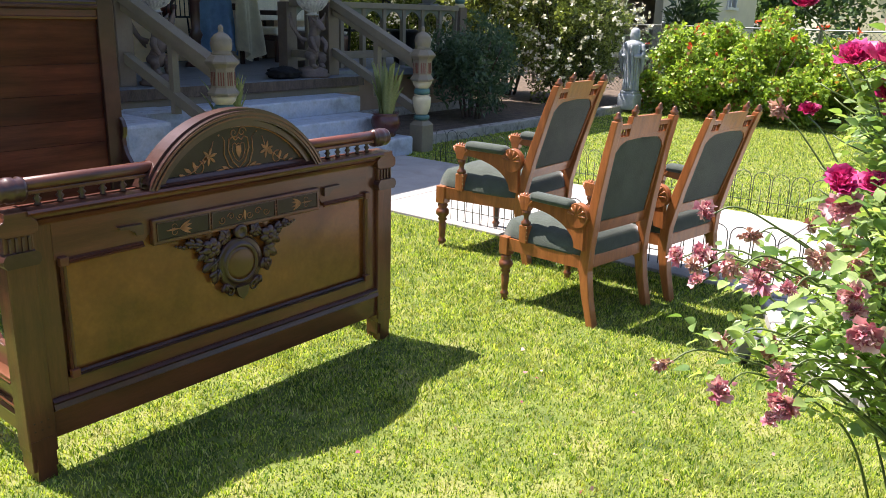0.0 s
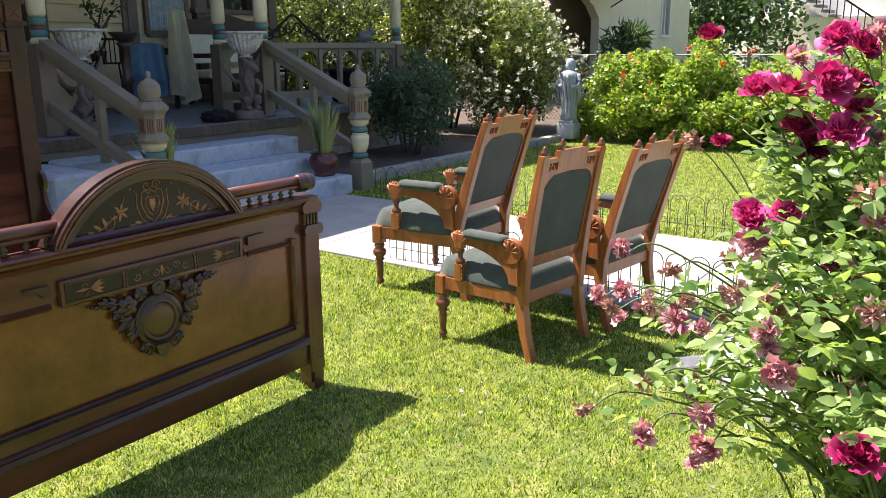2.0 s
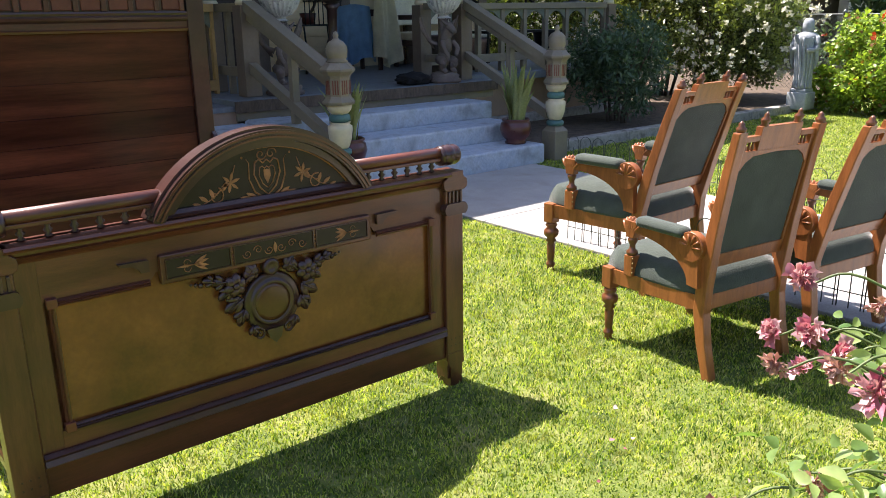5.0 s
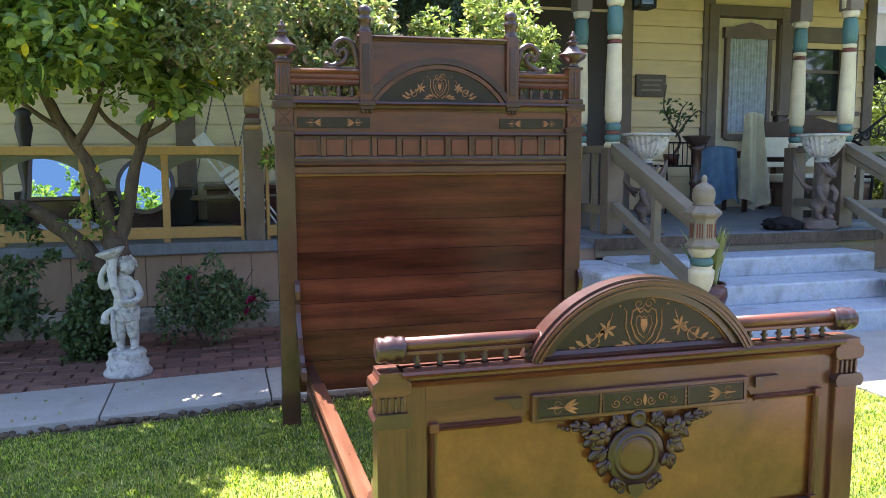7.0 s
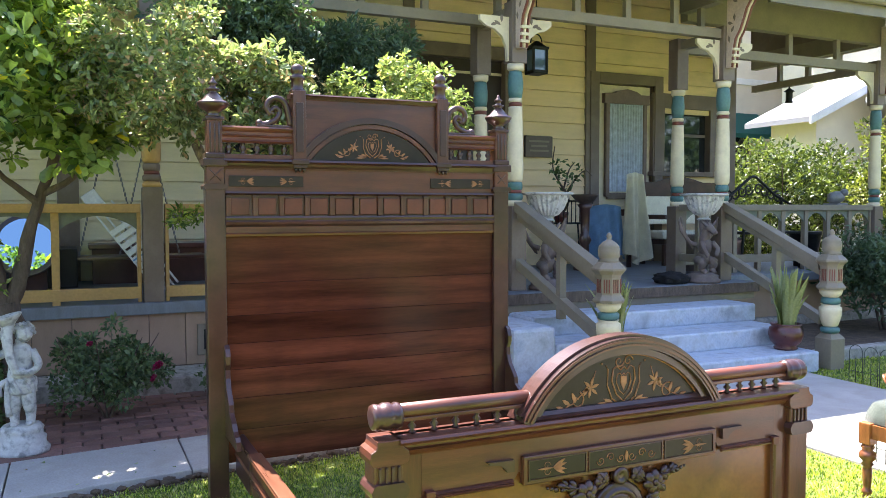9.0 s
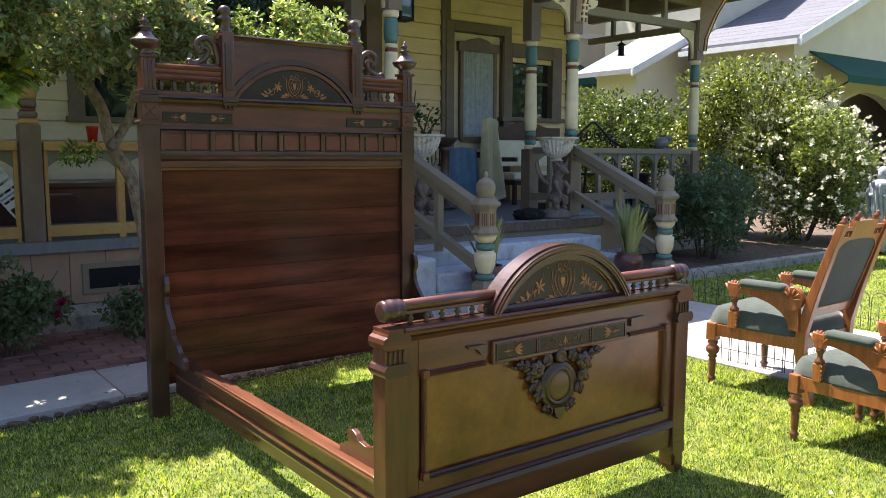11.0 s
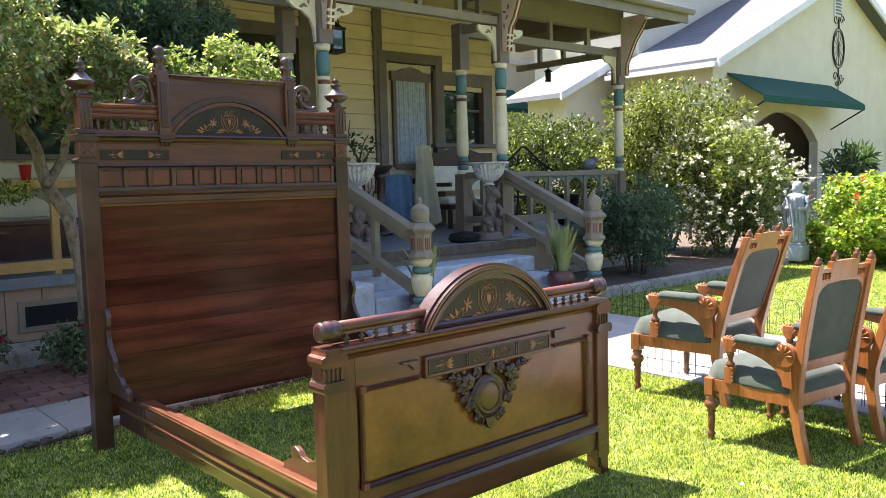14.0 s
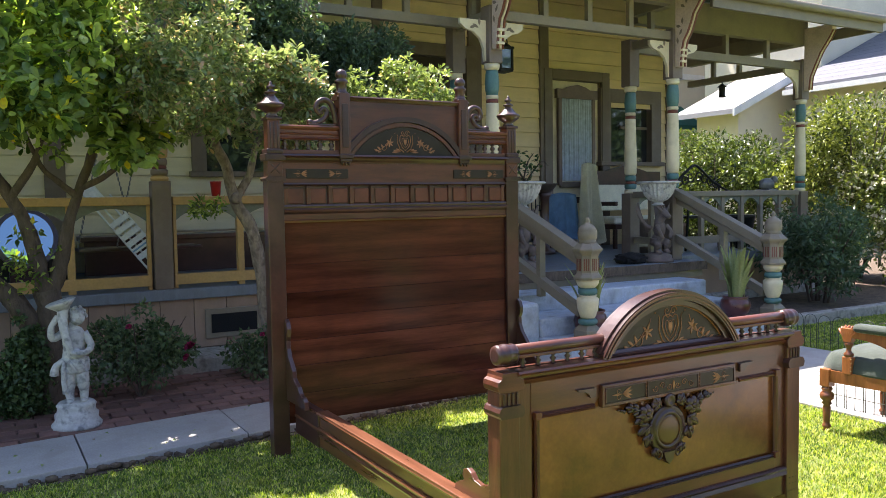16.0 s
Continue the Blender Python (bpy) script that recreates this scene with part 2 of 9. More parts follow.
COPPER = mat("aged_brown_plaque", (0.10, 0.075, 0.06), 0.45, 0.2, 20, 0.1, 90, metal=0.4)
DARKDOOR = mat("dark_maroon_door_paint", (0.030, 0.018, 0.019), 0.45, 0.25, 4, 0.05, 60)
GLASS = glassmat("dark_window_glass")
# Blue tint put into the mirror's colour to deepen the reflected sky.
MIRROR = glassmat("mirror_glass", (0.30, 0.43, 0.50), 0.02)
MIRROR.node_tree.nodes["Principled BSDF"].inputs["Metallic"].default_value = 1.0
LAMPG = glassmat("lantern_glass", (0.10, 0.16, 0.24), 0.08)

LEAF_ROSE = leafmat("rose_leaf", (0.09, 0.18, 0.045), (0.40, 0.51, 0.20), 0.28, 0.48)
# Dark to bright spread and yellow spots colour in shaded and sunlit leaves.
LEAF_TREE = leafmat("tree_leaf", (0.05, 0.105, 0.036), (0.39, 0.48, 0.165), 0.16, 0.5, tint=(1.7, 1.8, 0.6), spot=(0.74, 0.58, 0.05), amount=0.02)
LEAF_PALE = leafmat("pale_leaf", (0.085, 0.14, 0.055), (0.37, 0.43, 0.21), 0.3, 0.38, tint=(1.2, 1.25, 0.7), spot=(0.48, 0.33, 0.22), amount=0.14)
LEAF_LIME = leafmat("lime_leaf", (0.10, 0.155, 0.04), (0.40, 0.48, 0.18), 0.3, 0.4, tint=(1.05, 1.1, 0.6), spot=(0.46, 0.34, 0.18), amount=0.05)
LEAF_LOW = leafmat("low_bush_leaf", (0.045, 0.095, 0.050), (0.17, 0.25, 0.13), 0.4, 0.35)
LEAF_DARK = leafmat("dark_leaf", (0.035, 0.075, 0.032), (0.11, 0.18, 0.07), 0.42, 0.35)
LEAF_BLUE = leafmat("blue_green_leaf", (0.04, 0.085, 0.052), (0.125, 0.19, 0.11), 0.4, 0.35)
LEAF_HEDGE = leafmat("geranium_leaf", (0.10, 0.19, 0.025), (0.38, 0.50, 0.085), 0.45, 0.45, spot=(0.26, 0.13, 0.045), amount=0.1)
LEAF_PORCH = leafmat("glossy_porch_leaf", (0.014, 0.030, 0.010), (0.20, 0.26, 0.07), 0.2, 0.25)
LEAF_YELLOW = leafmat("pale_shrub_leaf", (0.022, 0.042, 0.012), (0.30, 0.34, 0.09), 0.26, 0.3)
LEAF_BUSH = leafmat("white_rose_leaf", (0.025, 0.048, 0.014), (0.34, 0.40, 0.12), 0.3, 0.38)
GRASS = leafmat("lawn_grass", (0.058, 0.135, 0.014), (0.475, 0.575, 0.088), 0.42, 0.5, tint=(1.12, 1.17, 0.4), spot=(0.62, 0.58, 0.28), amount=0.1)
gn, gl = GRASS.node_tree.nodes, GRASS.node_tree.links
# Blade tones pushed apart: glints and shaded gaps put into the colour.
grp = next(k for k in gn if k.bl_idname == "ShaderNodeValToRGB").color_ramp.elements
grp[0].position, grp[1].position = 0.18, 0.66
gtc = next(k for k in gn if k.bl_idname == "ShaderNodeTexCoord")
gno = next(k for k in gn if k.bl_idname == "ShaderNodeTexNoise")
gno.inputs["Scale"].default_value, gno.inputs["Detail"].default_value = 17.0, 5.0
gmr = next(k for k in gn if k.bl_idname == "ShaderNodeMapRange")
gmr.inputs[1].default_value, gmr.inputs[2].default_value, gmr.inputs[3].default_value, gmr.inputs[4].default_value = 0.3, 0.7, 0.62, 1.35
gst = gn.new("ShaderNodeTexNoise")
gst.inputs["Scale"].default_value, gst.inputs["Detail"].default_value = 5.5, 6.0
gl.new(gtc.outputs["Object"], gst.inputs["Vector"])
gfr = gn.new("ShaderNodeMapRange")
gfr.inputs[1].default_value, gfr.inputs[2].default_value, gfr.inputs[4].default_value = 0.55, 0.78, 0.42
gl.new(gst.outputs["Fac"], gfr.inputs[0])
gmx = gn.new("ShaderNodeMix")
gmx.data_type = 'RGBA'
gmx.inputs[7].default_value = (0.52, 0.47, 0.13, 1)
gsc = next(k for k in gn if k.bl_idname == "ShaderNodeVectorMath" and k.operation == 'SCALE')
gl.new(gfr.outputs[0], gmx.inputs[0])
gl.new(gsc.inputs[0].links[0].from_socket, gmx.inputs[6])
gl.new(gmx.outputs[2], gsc.inputs[0])
SNAKE = leafmat("succulent_blade", (0.13, 0.18, 0.05), (0.50, 0.50, 0.24), 0.4, 0.25)
PETAL_M = leafmat("magenta_petal", (0.34, 0.008, 0.095), (0.74, 0.11, 0.34), 0.5, 0.3, tint=(1.4, 0.6, 0.9))
PETAL_D = leafmat("crimson_petal", (0.20, 0.005, 0.050), (0.44, 0.022, 0.135), 0.5, 0.25, tint=(1.4, 0.6, 0.7))
PETAL_F = leafmat("faded_petal", (0.40, 0.10, 0.16), (0.80, 0.58, 0.57), 0.6, 0.3, tint=(1.2, 0.85, 0.8))
PETAL_B = leafmat("withered_petal", (0.38, 0.16, 0.15), (0.64, 0.44, 0.37), 0.7, 0.25, tint=(1.1, 0.9, 0.7))
PETAL_W = leafmat("white_petal", (0.62, 0.58, 0.44), (0.85, 0.83, 0.70), 0.5, 0.25, tint=(1, 1, 0.9))
PETAL_O = leafmat("orange_petal", (0.55, 0.06, 0.02), (0.75, 0.16, 0.06), 0.5, 0.25, tint=(1.2, 0.8, 0.6))


# ---- building helpers ----
def thing(name, at, label, category, group="", kind=""):
    ob = new(name)
    ob.location = at
    ob.empty_display_size = 0.1
    return tagged(ob, label, category, group, kind)


def origin_of(ob):
    p = Vector((0, 0, 0))
    while ob:
        p += ob.location
        ob = ob.parent
    return p


def part(name, bm, material, parent, label="", smooth=False, at=None):
    """Links a bmesh, given in world places, as one mesh under a thing or a part."""
    me = bm if isinstance(bm, bpy.types.Mesh) else bpy.data.meshes.new(name)
    if me is not bm:
        if smooth:
            for f in bm.faces:
                f.smooth = True
        bm.to_mesh(me)
        bm.free()
    o = origin_of(parent)
    c = Vector(at) if at is not None else o
    if c.length and me.users == 0:
        me.transform(Matrix.Translation(-c))
    if not me.materials:
        me.materials.append(material)
    ob = new(name, me)
    if parent:
        ob.parent = parent
        ob.location = c - o
    return tagged(ob, label)


def alone(name, bm, material, label, category, kind="", group="", smooth=False, at=(0, 0, 0)):
    """One mesh that is a thing or a piece of the setting by itself."""
    me = bm if isinstance(bm, bpy.types.Mesh) else bpy.data.meshes.new(name)
    if me is not bm:
        if smooth:
            for f in bm.faces:
                f.smooth = True
        bm.to_mesh(me)
        bm.free()
    if Vector(at).length:
        me.transform(Matrix.Translation(-Vector(at)))
    me.materials.append(material)
    ob = new(name, me)
    ob.location = at
    return tagged(ob, label, category, group, kind)


def box(x0, x1, y0, y1, z0, z1, bev=0.0, bm=None, m=None):
    b = bmesh.new()
    bmesh.ops.create_cube(b, size=1)
    bmesh.ops.transform(b, matrix=Matrix.Translation(((x0 + x1) / 2, (y0 + y1) / 2, (z0 + z1) / 2)) @ Matrix.Diagonal((x1 - x0, y1 - y0, z1 - z0, 1)), verts=b.verts)
    if bev:
        bmesh.ops.bevel(b, geom=b.edges[:], offset=bev, segments=2, affect='EDGES', profile=0.5)
    return merge(bm, b, m)


def merge(bm, b, m=None):
    """Adds b to bm, moved by m; or returns b when there is no bm."""
    if m is not None:
        bmesh.ops.transform(b, matrix=m, verts=b.verts)
    if bm is None:
        return b
    t = bpy.data.meshes.new("t")
    b.to_mesh(t)
    b.free()
    bm.from_mesh(t)
    bpy.data.meshes.remove(t)
    return bm


def lathe(prof, seg=16, bm=None, m=None, at=(0, 0, 0), smooth=True):
    """A turned form from (radius, height) pairs."""
    b = bmesh.new()
    rings = []
    for r, z in prof:
        rings.append([b.verts.new((max(r, 1e-4) * math.cos(2 * math.pi * i / seg), max(r, 1e-4) * math.sin(2 * math.pi * i / seg), z)) for i in range(seg)])
    for a, c in zip(rings, rings[1:]):
        for i in range(seg):
            f = b.faces.new((a[i], a[(i + 1) % seg], c[(i + 1) % seg], c[i]))
            f.smooth = smooth
    b.faces.new(rings[0][::-1])
    b.faces.new(rings[-1])
    mm = Matrix.Translation(at)
    if m is not None:
        mm = mm @ m
    return merge(bm, b, mm)


def prism(pts, d0, d1, axis="y", bm=None, m=None, bev=0.0):
    """A flat outline pushed out from d0 to d1. axis y: outline in x, z; axis x: in y, z; axis z: in x, y."""
    b = bmesh.new()

    def put(p, d):
        return {"y": (p[0], d, p[1]), "x": (d, p[0], p[1]), "z": (p[0], p[1], d)}[axis]
    a = [b.verts.new(put(p, d0)) for p in pts]
    c = [b.verts.new(put(p, d1)) for p in pts]
    n = len(pts)
    f0, f1 = b.faces.new(a), b.faces.new(c[::-1])
    for i in range(n):
        b.faces.new((a[i], c[i], c[(i + 1) % n], a[(i + 1) % n]))
    bmesh.ops.recalc_face_normals(b, faces=b.faces[:])
    if bev:
        es = [e for e in b.edges if (e in f0.edges or e in f1.edges)] if f0.is_valid else b.edges[:]
        bmesh.ops.bevel(b, geom=es, offset=bev, segments=2, affect='EDGES', profile=0.5)
    bmesh.ops.triangulate(b, faces=[f for f in b.faces if len(f.verts) > 4])
    return merge(bm, b, m)


def arcband(cx, cz, r0, r1, a0, a1, y0, y1, n=28, bm=None):
    """A curved band in an upright plane, from radius r0 to r1, angles in degrees from the right."""
    up = [(cx + r1 * math.cos(radians(a0 + (a1 - a0) * i / n)), cz + r1 * math.sin(radians(a0 + (a1 - a0) * i / n))) for i in range(n + 1)]
    lo = [(cx + r0 * math.cos(radians(a0 + (a1 - a0) * i / n)), cz + r0 * math.sin(radians(a0 + (a1 - a0) * i / n))) for i in range(n + 1)]
    b = bmesh.new()
    q = [[b.verts.new((x, y, z)) for x, z in ring] for y in (y0, y1) for ring in (lo, up)]
    for i in range(n):
        for s, t in ((0, 1), (1, 3), (3, 2), (2, 0)):
            b.faces.new((q[s][i], q[t][i], q[t][i + 1], q[s][i + 1]))
    b.faces.new((q[0][0], q[1][0], q[3][0], q[2][0]))
    b.faces.new((q[0][n], q[1][n], q[3][n], q[2][n]))
    bmesh.ops.recalc_face_normals(b, faces=b.faces[:])
    return merge(bm, b)


def spline(pts, n=8):
    """A smooth line through points."""
    p = [Vector(q) for q in pts]
    p = [p[0] * 2 - p[1]] + p + [p[-1] * 2 - p[-2]]
    out = []
    for i in range(1, len(p) - 2):
        for k in range(n):
            t = k / n
            out.append(0.5 * (2 * p[i] + (p[i + 1] - p[i - 1]) * t + (2 * p[i - 1] - 5 * p[i] + 4 * p[i + 1] - p[i + 2]) * t * t + (3 * p[i] - p[i - 1] - 3 * p[i + 1] + p[i + 2]) * t ** 3))
    return out + [p[-2]]


def tube(pts, r0, r1=None, seg=6, bm=None, wob=0.0, smooth=True):
    """A round bar along points, tapering from r0 to r1."""
    r1 = r0 if r1 is None else r1
    b = bmesh.new()
    pts = [Vector(p) for p in pts]
    rings = []
    up = Vector((0.3, 0.2, 1)).normalized()
    for i, p in enumerate(pts):
        d = (pts[min(i + 1, len(pts) - 1)] - pts[max(i - 1, 0)])
        d = d.normalized() if d.length > 1e-9 else Vector((0, 0, 1))
        s = d.cross(up)
        if s.length < 0.05:
            s = d.cross(Vector((1, 0, 0)))
        s.normalize()
        u = s.cross(d)
        r = r0 + (r1 - r0) * i / max(len(pts) - 1, 1)
        ring = []
        for k in range(seg):
            a = 2 * math.pi * k / seg
            rr = r * (1 + wob * noise.noise(p * 9 + Vector((math.cos(a), math.sin(a), 0)) * 1.3))
            ring.append(b.verts.new(p + (s * math.cos(a) + u * math.sin(a)) * rr))
        rings.append(ring)
    for a, c in zip(rings, rings[1:]):
        for k in range(seg):
            f = b.faces.new((a[k], a[(k + 1) % seg], c[(k + 1) % seg], c[k]))
            f.smooth = smooth
    b.faces.new(rings[0][::-1])
    b.faces.new(rings[-1])
    return merge(bm, b)


def ball(c, r, sx=1, sy=1, sz=1, sub=2, rough=0.0, bm=None, m=None):
    b = bmesh.new()
    bmesh.ops.create_icosphere(b, subdivisions=sub, radius=1)
    for v in b.verts:
        k = 1 + rough * noise.noise(v.co * 2.5 + Vector(c) * 3)
        v.co = Vector((v.co.x * r * sx * k, v.co.y * r * sy * k, v.co.z * r * sz * k))
    for f in b.faces:
        f.smooth = True
    mm = Matrix.Translation(c)
    if m is not None:
        mm = mm @ m
    return merge(bm, b, mm)


def np_mesh(name, V, F, smooth=False):
    me = bpy.data.meshes.new(name)
    V, F = np.ascontiguousarray(V, np.float32), np.ascontiguousarray(F, np.int32)
    n, k = F.shape
    me.vertices.add(len(V))
    me.vertices.foreach_set("co", V.ravel())
    me.loops.add(n * k)
    me.loops.foreach_set("vertex_index", F.ravel())
    me.polygons.add(n)
    me.polygons.foreach_set("loop_start", np.arange(0, n * k, k, dtype=np.int32))
    if smooth:
        me.polygons.foreach_set("use_smooth", np.ones(n, bool))
    me.update(calc_edges=True)
    return me


def leaves(name, C, D, size, width=0.5, fold=0.25, curl=0.2):
    """A mesh of folded leaves at the places C that point along D."""
    n = len(C)
    D = D / np.maximum(np.linalg.norm(D, axis=1, keepdims=True), 1e-6)
    rv = rng.normal(size=(n, 3)) + np.array([0, 0, 0.9])
    S = np.cross(D, rv)
    S /= np.maximum(np.linalg.norm(S, axis=1, keepdims=True), 1e-6)
    N = np.cross(S, D)
    L = (size * rng.uniform(0.65, 1.25, n))[:, None]
    W = L * width * 0.5
    base, tip = C, C + D * L - N * L * curl
    m1 = C + D * L * 0.42 - N * L * curl * 0.15
    left, right = m1 + S * W + N * L * fold * 0.5, m1 - S * W + N * L * fold * 0.5
    V = np.stack([base, left, tip, right, m1], 1).reshape(-1, 3)
    i = np.arange(n)[:, None] * 5
    F = np.concatenate([i + [[0, 4, 1]], i + [[1, 4, 2]], i + [[0, 3, 4]], i + [[4, 3, 2]]])
    return np_mesh(name, V, F)


def fine_leaves(name, C, D, size, width=0.6, fold=0.2, curl=0.2, rows=((0.18, 0.72), (0.45, 1.0), (0.75, 0.66))):
    """Ovate folded leaves with a rounded outline."""
    n = len(C)
    D = D / np.maximum(np.linalg.norm(D, axis=1, keepdims=True), 1e-6)
    S = np.cross(D, rng.normal(size=(n, 3)) * 0.6 + np.array([0, 0, 1.0]))
    S /= np.maximum(np.linalg.norm(S, axis=1, keepdims=True), 1e-6)
    N = np.cross(S, D)
    L = (size * rng.uniform(0.6, 1.25, n))[:, None]
    W = L * width * 0.5
    cols = [C]
    for t, w_ in rows:
        m = C + D * L * t - N * L * curl * t * t
        lift = N * L * fold * 0.5 * w_
        cols += [m + S * W * w_ + lift, m, m - S * W * w_ + lift]
    cols.append(C + D * L - N * L * curl)
    k = len(cols)
    V = np.stack(cols, 1).reshape(-1, 3)
    i = np.arange(n)[:, None] * k
    tri = [(0, 2, 1), (0, 3, 2)]
    for r in range(len(rows) - 1):
        a, b = 1 + 3 * r, 4 + 3 * r
        tri += [(a, a + 1, b + 1), (a, b + 1, b), (a + 1, a + 2, b + 2), (a + 1, b + 2, b + 1)]
    a = k - 4
    tri += [(a, a + 1, k - 1), (a + 1, a + 2, k - 1)]
    return np_mesh(name, V, np.concatenate([i + [t] for t in tri]), True)


def rosettes(name, centres, radii, each, per, size, width=0.42, out=0.9, lift=0.5):
    """Leaves in whorls on the skins of clumps."""
    centres, radii = np.asarray(centres, float), np.asarray(radii, float)
    k = np.repeat(np.arange(len(centres)), each)
    d = rng.normal(size=(len(k), 3))
    d /= np.linalg.norm(d, axis=1, keepdims=True)
    P = centres[k] + d * (radii[k] * rng.uniform(0.7, 1.15, len(k)))[:, None]
    A = d * out + rng.normal(size=(len(k), 3)) * 0.3 + np.array([0, 0, lift])
    A /= np.linalg.norm(A, axis=1, keepdims=True)
    P, A = np.repeat(P, per, 0), np.repeat(A, per, 0)
    T = np.cross(A, rng.normal(size=A.shape))
    T /= np.maximum(np.linalg.norm(T, axis=1, keepdims=True), 1e-6)
    return fine_leaves(name, P + rng.normal(size=P.shape) * size * 0.12, A * rng.uniform(0.25, 0.9, (len(A), 1)) + T * 0.85, size, width, 0.2, 0.22,
                       rows=((0.32, 0.55), (0.66, 1.0), (0.92, 0.72)))


def leaning(x0, x1, z0, z1, n, r, seed, y0, low=0.12, depth=0.2):
    """Clump centres on a face that leans back as it rises."""
    g = np.random.default_rng(seed)
    x, z = g.uniform(x0, x1, n), g.uniform(z0, z1, n)
    z += low * np.sin(x * 5.3 + seed) * (z1 - z) / (z1 - z0)
    return np.stack([x, y0 + 0.5 * z + g.uniform(0, depth, n), z], 1), r * g.uniform(0.65, 1.3, n)


def dome(c, rx, ry, up, down, n, r, seed, skin=0.72):
    """Clump centres on a crown that is domed above and flatter below."""
    g = np.random.default_rng(seed)
    d = g.normal(size=(n, 3))
    d /= np.linalg.norm(d, axis=1, keepdims=True)
    s = np.where(d[:, 2] > 0, up, down)
    q = g.uniform(skin, 1.0, n)[:, None]
    return np.array(c) + np.stack([d[:, 0] * rx, d[:, 1] * ry, d[:, 2] * s], 1) * q, r * g.uniform(0.6, 1.3, n)


def clumps(centres, radii, n, out=0.6, shell=0.55):
    """Leaf places and directions on clumps, thicker towards their skins."""
    centres, radii = np.asarray(centres, float), np.asarray(radii, float)
    if radii.ndim == 1:
        radii = np.repeat(radii[:, None], 3, 1)
    vol = radii.prod(1) ** (2 / 3)
    k = rng.choice(len(centres), n, p=vol / vol.sum())
    d = rng.normal(size=(n, 3))
    d /= np.linalg.norm(d, axis=1, keepdims=True)
    r = shell + (1 - shell) * rng.random(n) ** 0.6
    C = centres[k] + d * radii[k] * r[:, None]
    D = d * out + rng.normal(size=(n, 3)) * 0.55 + np.array([0, 0, 0.1])
    return C, D


def blob_clumps(c, r, n, cr, seed, low=-0.9):
    """Clump centres over an ellipsoid with an uneven skin."""
    g = np.random.default_rng(seed)
    d = g.normal(size=(n * 3, 3))
    d /= np.linalg.norm(d, axis=1, keepdims=True)
    d = d[d[:, 2] > low][:n]
    rad = g.uniform(0.45, 1.0, (len(d), 1)) * g.uniform(0.8, 1.08, (len(d), 1))
    return np.array(c) + d * np.array(r) * rad, cr * g.uniform(0.6, 1.3, len(d))

# ---- ground ----
def sheet(x0, x1, y0, y1, z, n=1):
    b = bmesh.new()
    bmesh.ops.create_grid(b, x_segments=n, y_segments=n, size=0.5)
    bmesh.ops.transform(b, matrix=Matrix.Translation(((x0 + x1) / 2, (y0 + y1) / 2, z)) @ Matrix.Diagonal((x1 - x0, y1 - y0, 1, 1)), verts=b.verts)
    return b


SOD = mat("lawn_sod", (0.075, 0.12, 0.014), 0.9, 0.35, 5, 0.8, 120, col2=(0.19, 0.24, 0.04), dirt=(0.26, 0.22, 0.10), dscale=5, damount=0.5)
alone("ground", sheet(-150, 150, -150, 150, -0.03), SOD, "green lawn ground running on all round", "ground", "structure")
def slant(x):
    """How far the path runs back from the house line at x."""
    return 0.115 * (x - 0.1)


alone("lawn", prism([(-20, -12), (4.25, -12), (4.25, 4.625 + slant(4.25)), (-20, 4.625 + slant(-20))], -0.06, 0.0, "z"), SOD, "mown green lawn with thatch between blades", "lawn", "structure")
alone("lawn_2", box(6.02, 24, -12, 5.62, -0.06, 0.0), SOD, "mown green lawn beyond the walk", "lawn", "structure")
alone("garden_soil", box(-12, 4.2, 4.95, 7.3, -0.08, 0.012), EARTH, "dark bare soil along the porch", "soil", "structure")
alone("garden_soil_2", box(6.5, 24, 5.72, 12.0, -0.08, 0.05), EARTH, "dark bare soil under the shrubs", "soil", "structure")


def slab_run(name, xs, ys, z0, z1, material, label, gap=0.0035):
    base = thing(name, (xs[0], ys[0], z0), label, "pavement", kind="structure")
    part("bed", box(xs[0] + 0.02, xs[-1] - 0.02, ys[0] + 0.02, ys[-1] - 0.02, z0, z1 - 0.015), EARTH, base)
    for a, b in zip(xs, xs[1:]):
        for c, d in zip(ys, ys[1:]):
            t = R.uniform(-0.003, 0.003)
            part("slab", box(a + gap, b - gap, c + gap, d - gap, z0, z1 + t, 0.006), material, base, at=((a + b) / 2, (c + d) / 2, z1))
    return base


pv = thing("pavement", (0, 5, 0), "weathered concrete path slabs along the house front", "pavement", kind="structure")
for i in range(-9, 5):
    a, c = 0.09 + 0.86 * i, min(0.09 + 0.86 * (i + 1), 4.25)
    t = R.uniform(-0.003, 0.003)
    part("slab", prism([(a + 0.004, 4.655 + slant(a)), (c - 0.004, 4.655 + slant(c)), (c - 0.004, 5.285 + slant(c)), (a + 0.004, 5.285 + slant(a))], -0.05, 0.05 + t, "z", bev=0.006), CONC, pv, at=((a + c) / 2, 5.0, 0.05))
slab_run("pavement_2", [4.26, 6.0], [5.35 - 1.25 * i for i in range(6, -1, -1)], -0.05, 0.012, CONC, "pale concrete front walk leading to the steps")
kb = thing("garden_kerb", (6.6, 5.68, 0), "grey concrete kerb edging the shrub bed", "kerb", kind="structure")
for i in range(10):
    part("kerb_stone", box(6.55 + i * 1.2, 7.74 + i * 1.2, 5.64, 5.78, -0.05, 0.10, 0.012), KERBC, kb, at=(7.1 + i * 1.2, 5.7, 0))
alone("edge_soil", prism([(-12, 4.60 + slant(-12)), (4.25, 4.60 + slant(4.25)), (4.25, 4.70 + slant(4.25)), (-12, 4.70 + slant(-12))], -0.06, 0.006, "z"), EARTH, "dark cut edge of the lawn along the path", "soil", "structure")
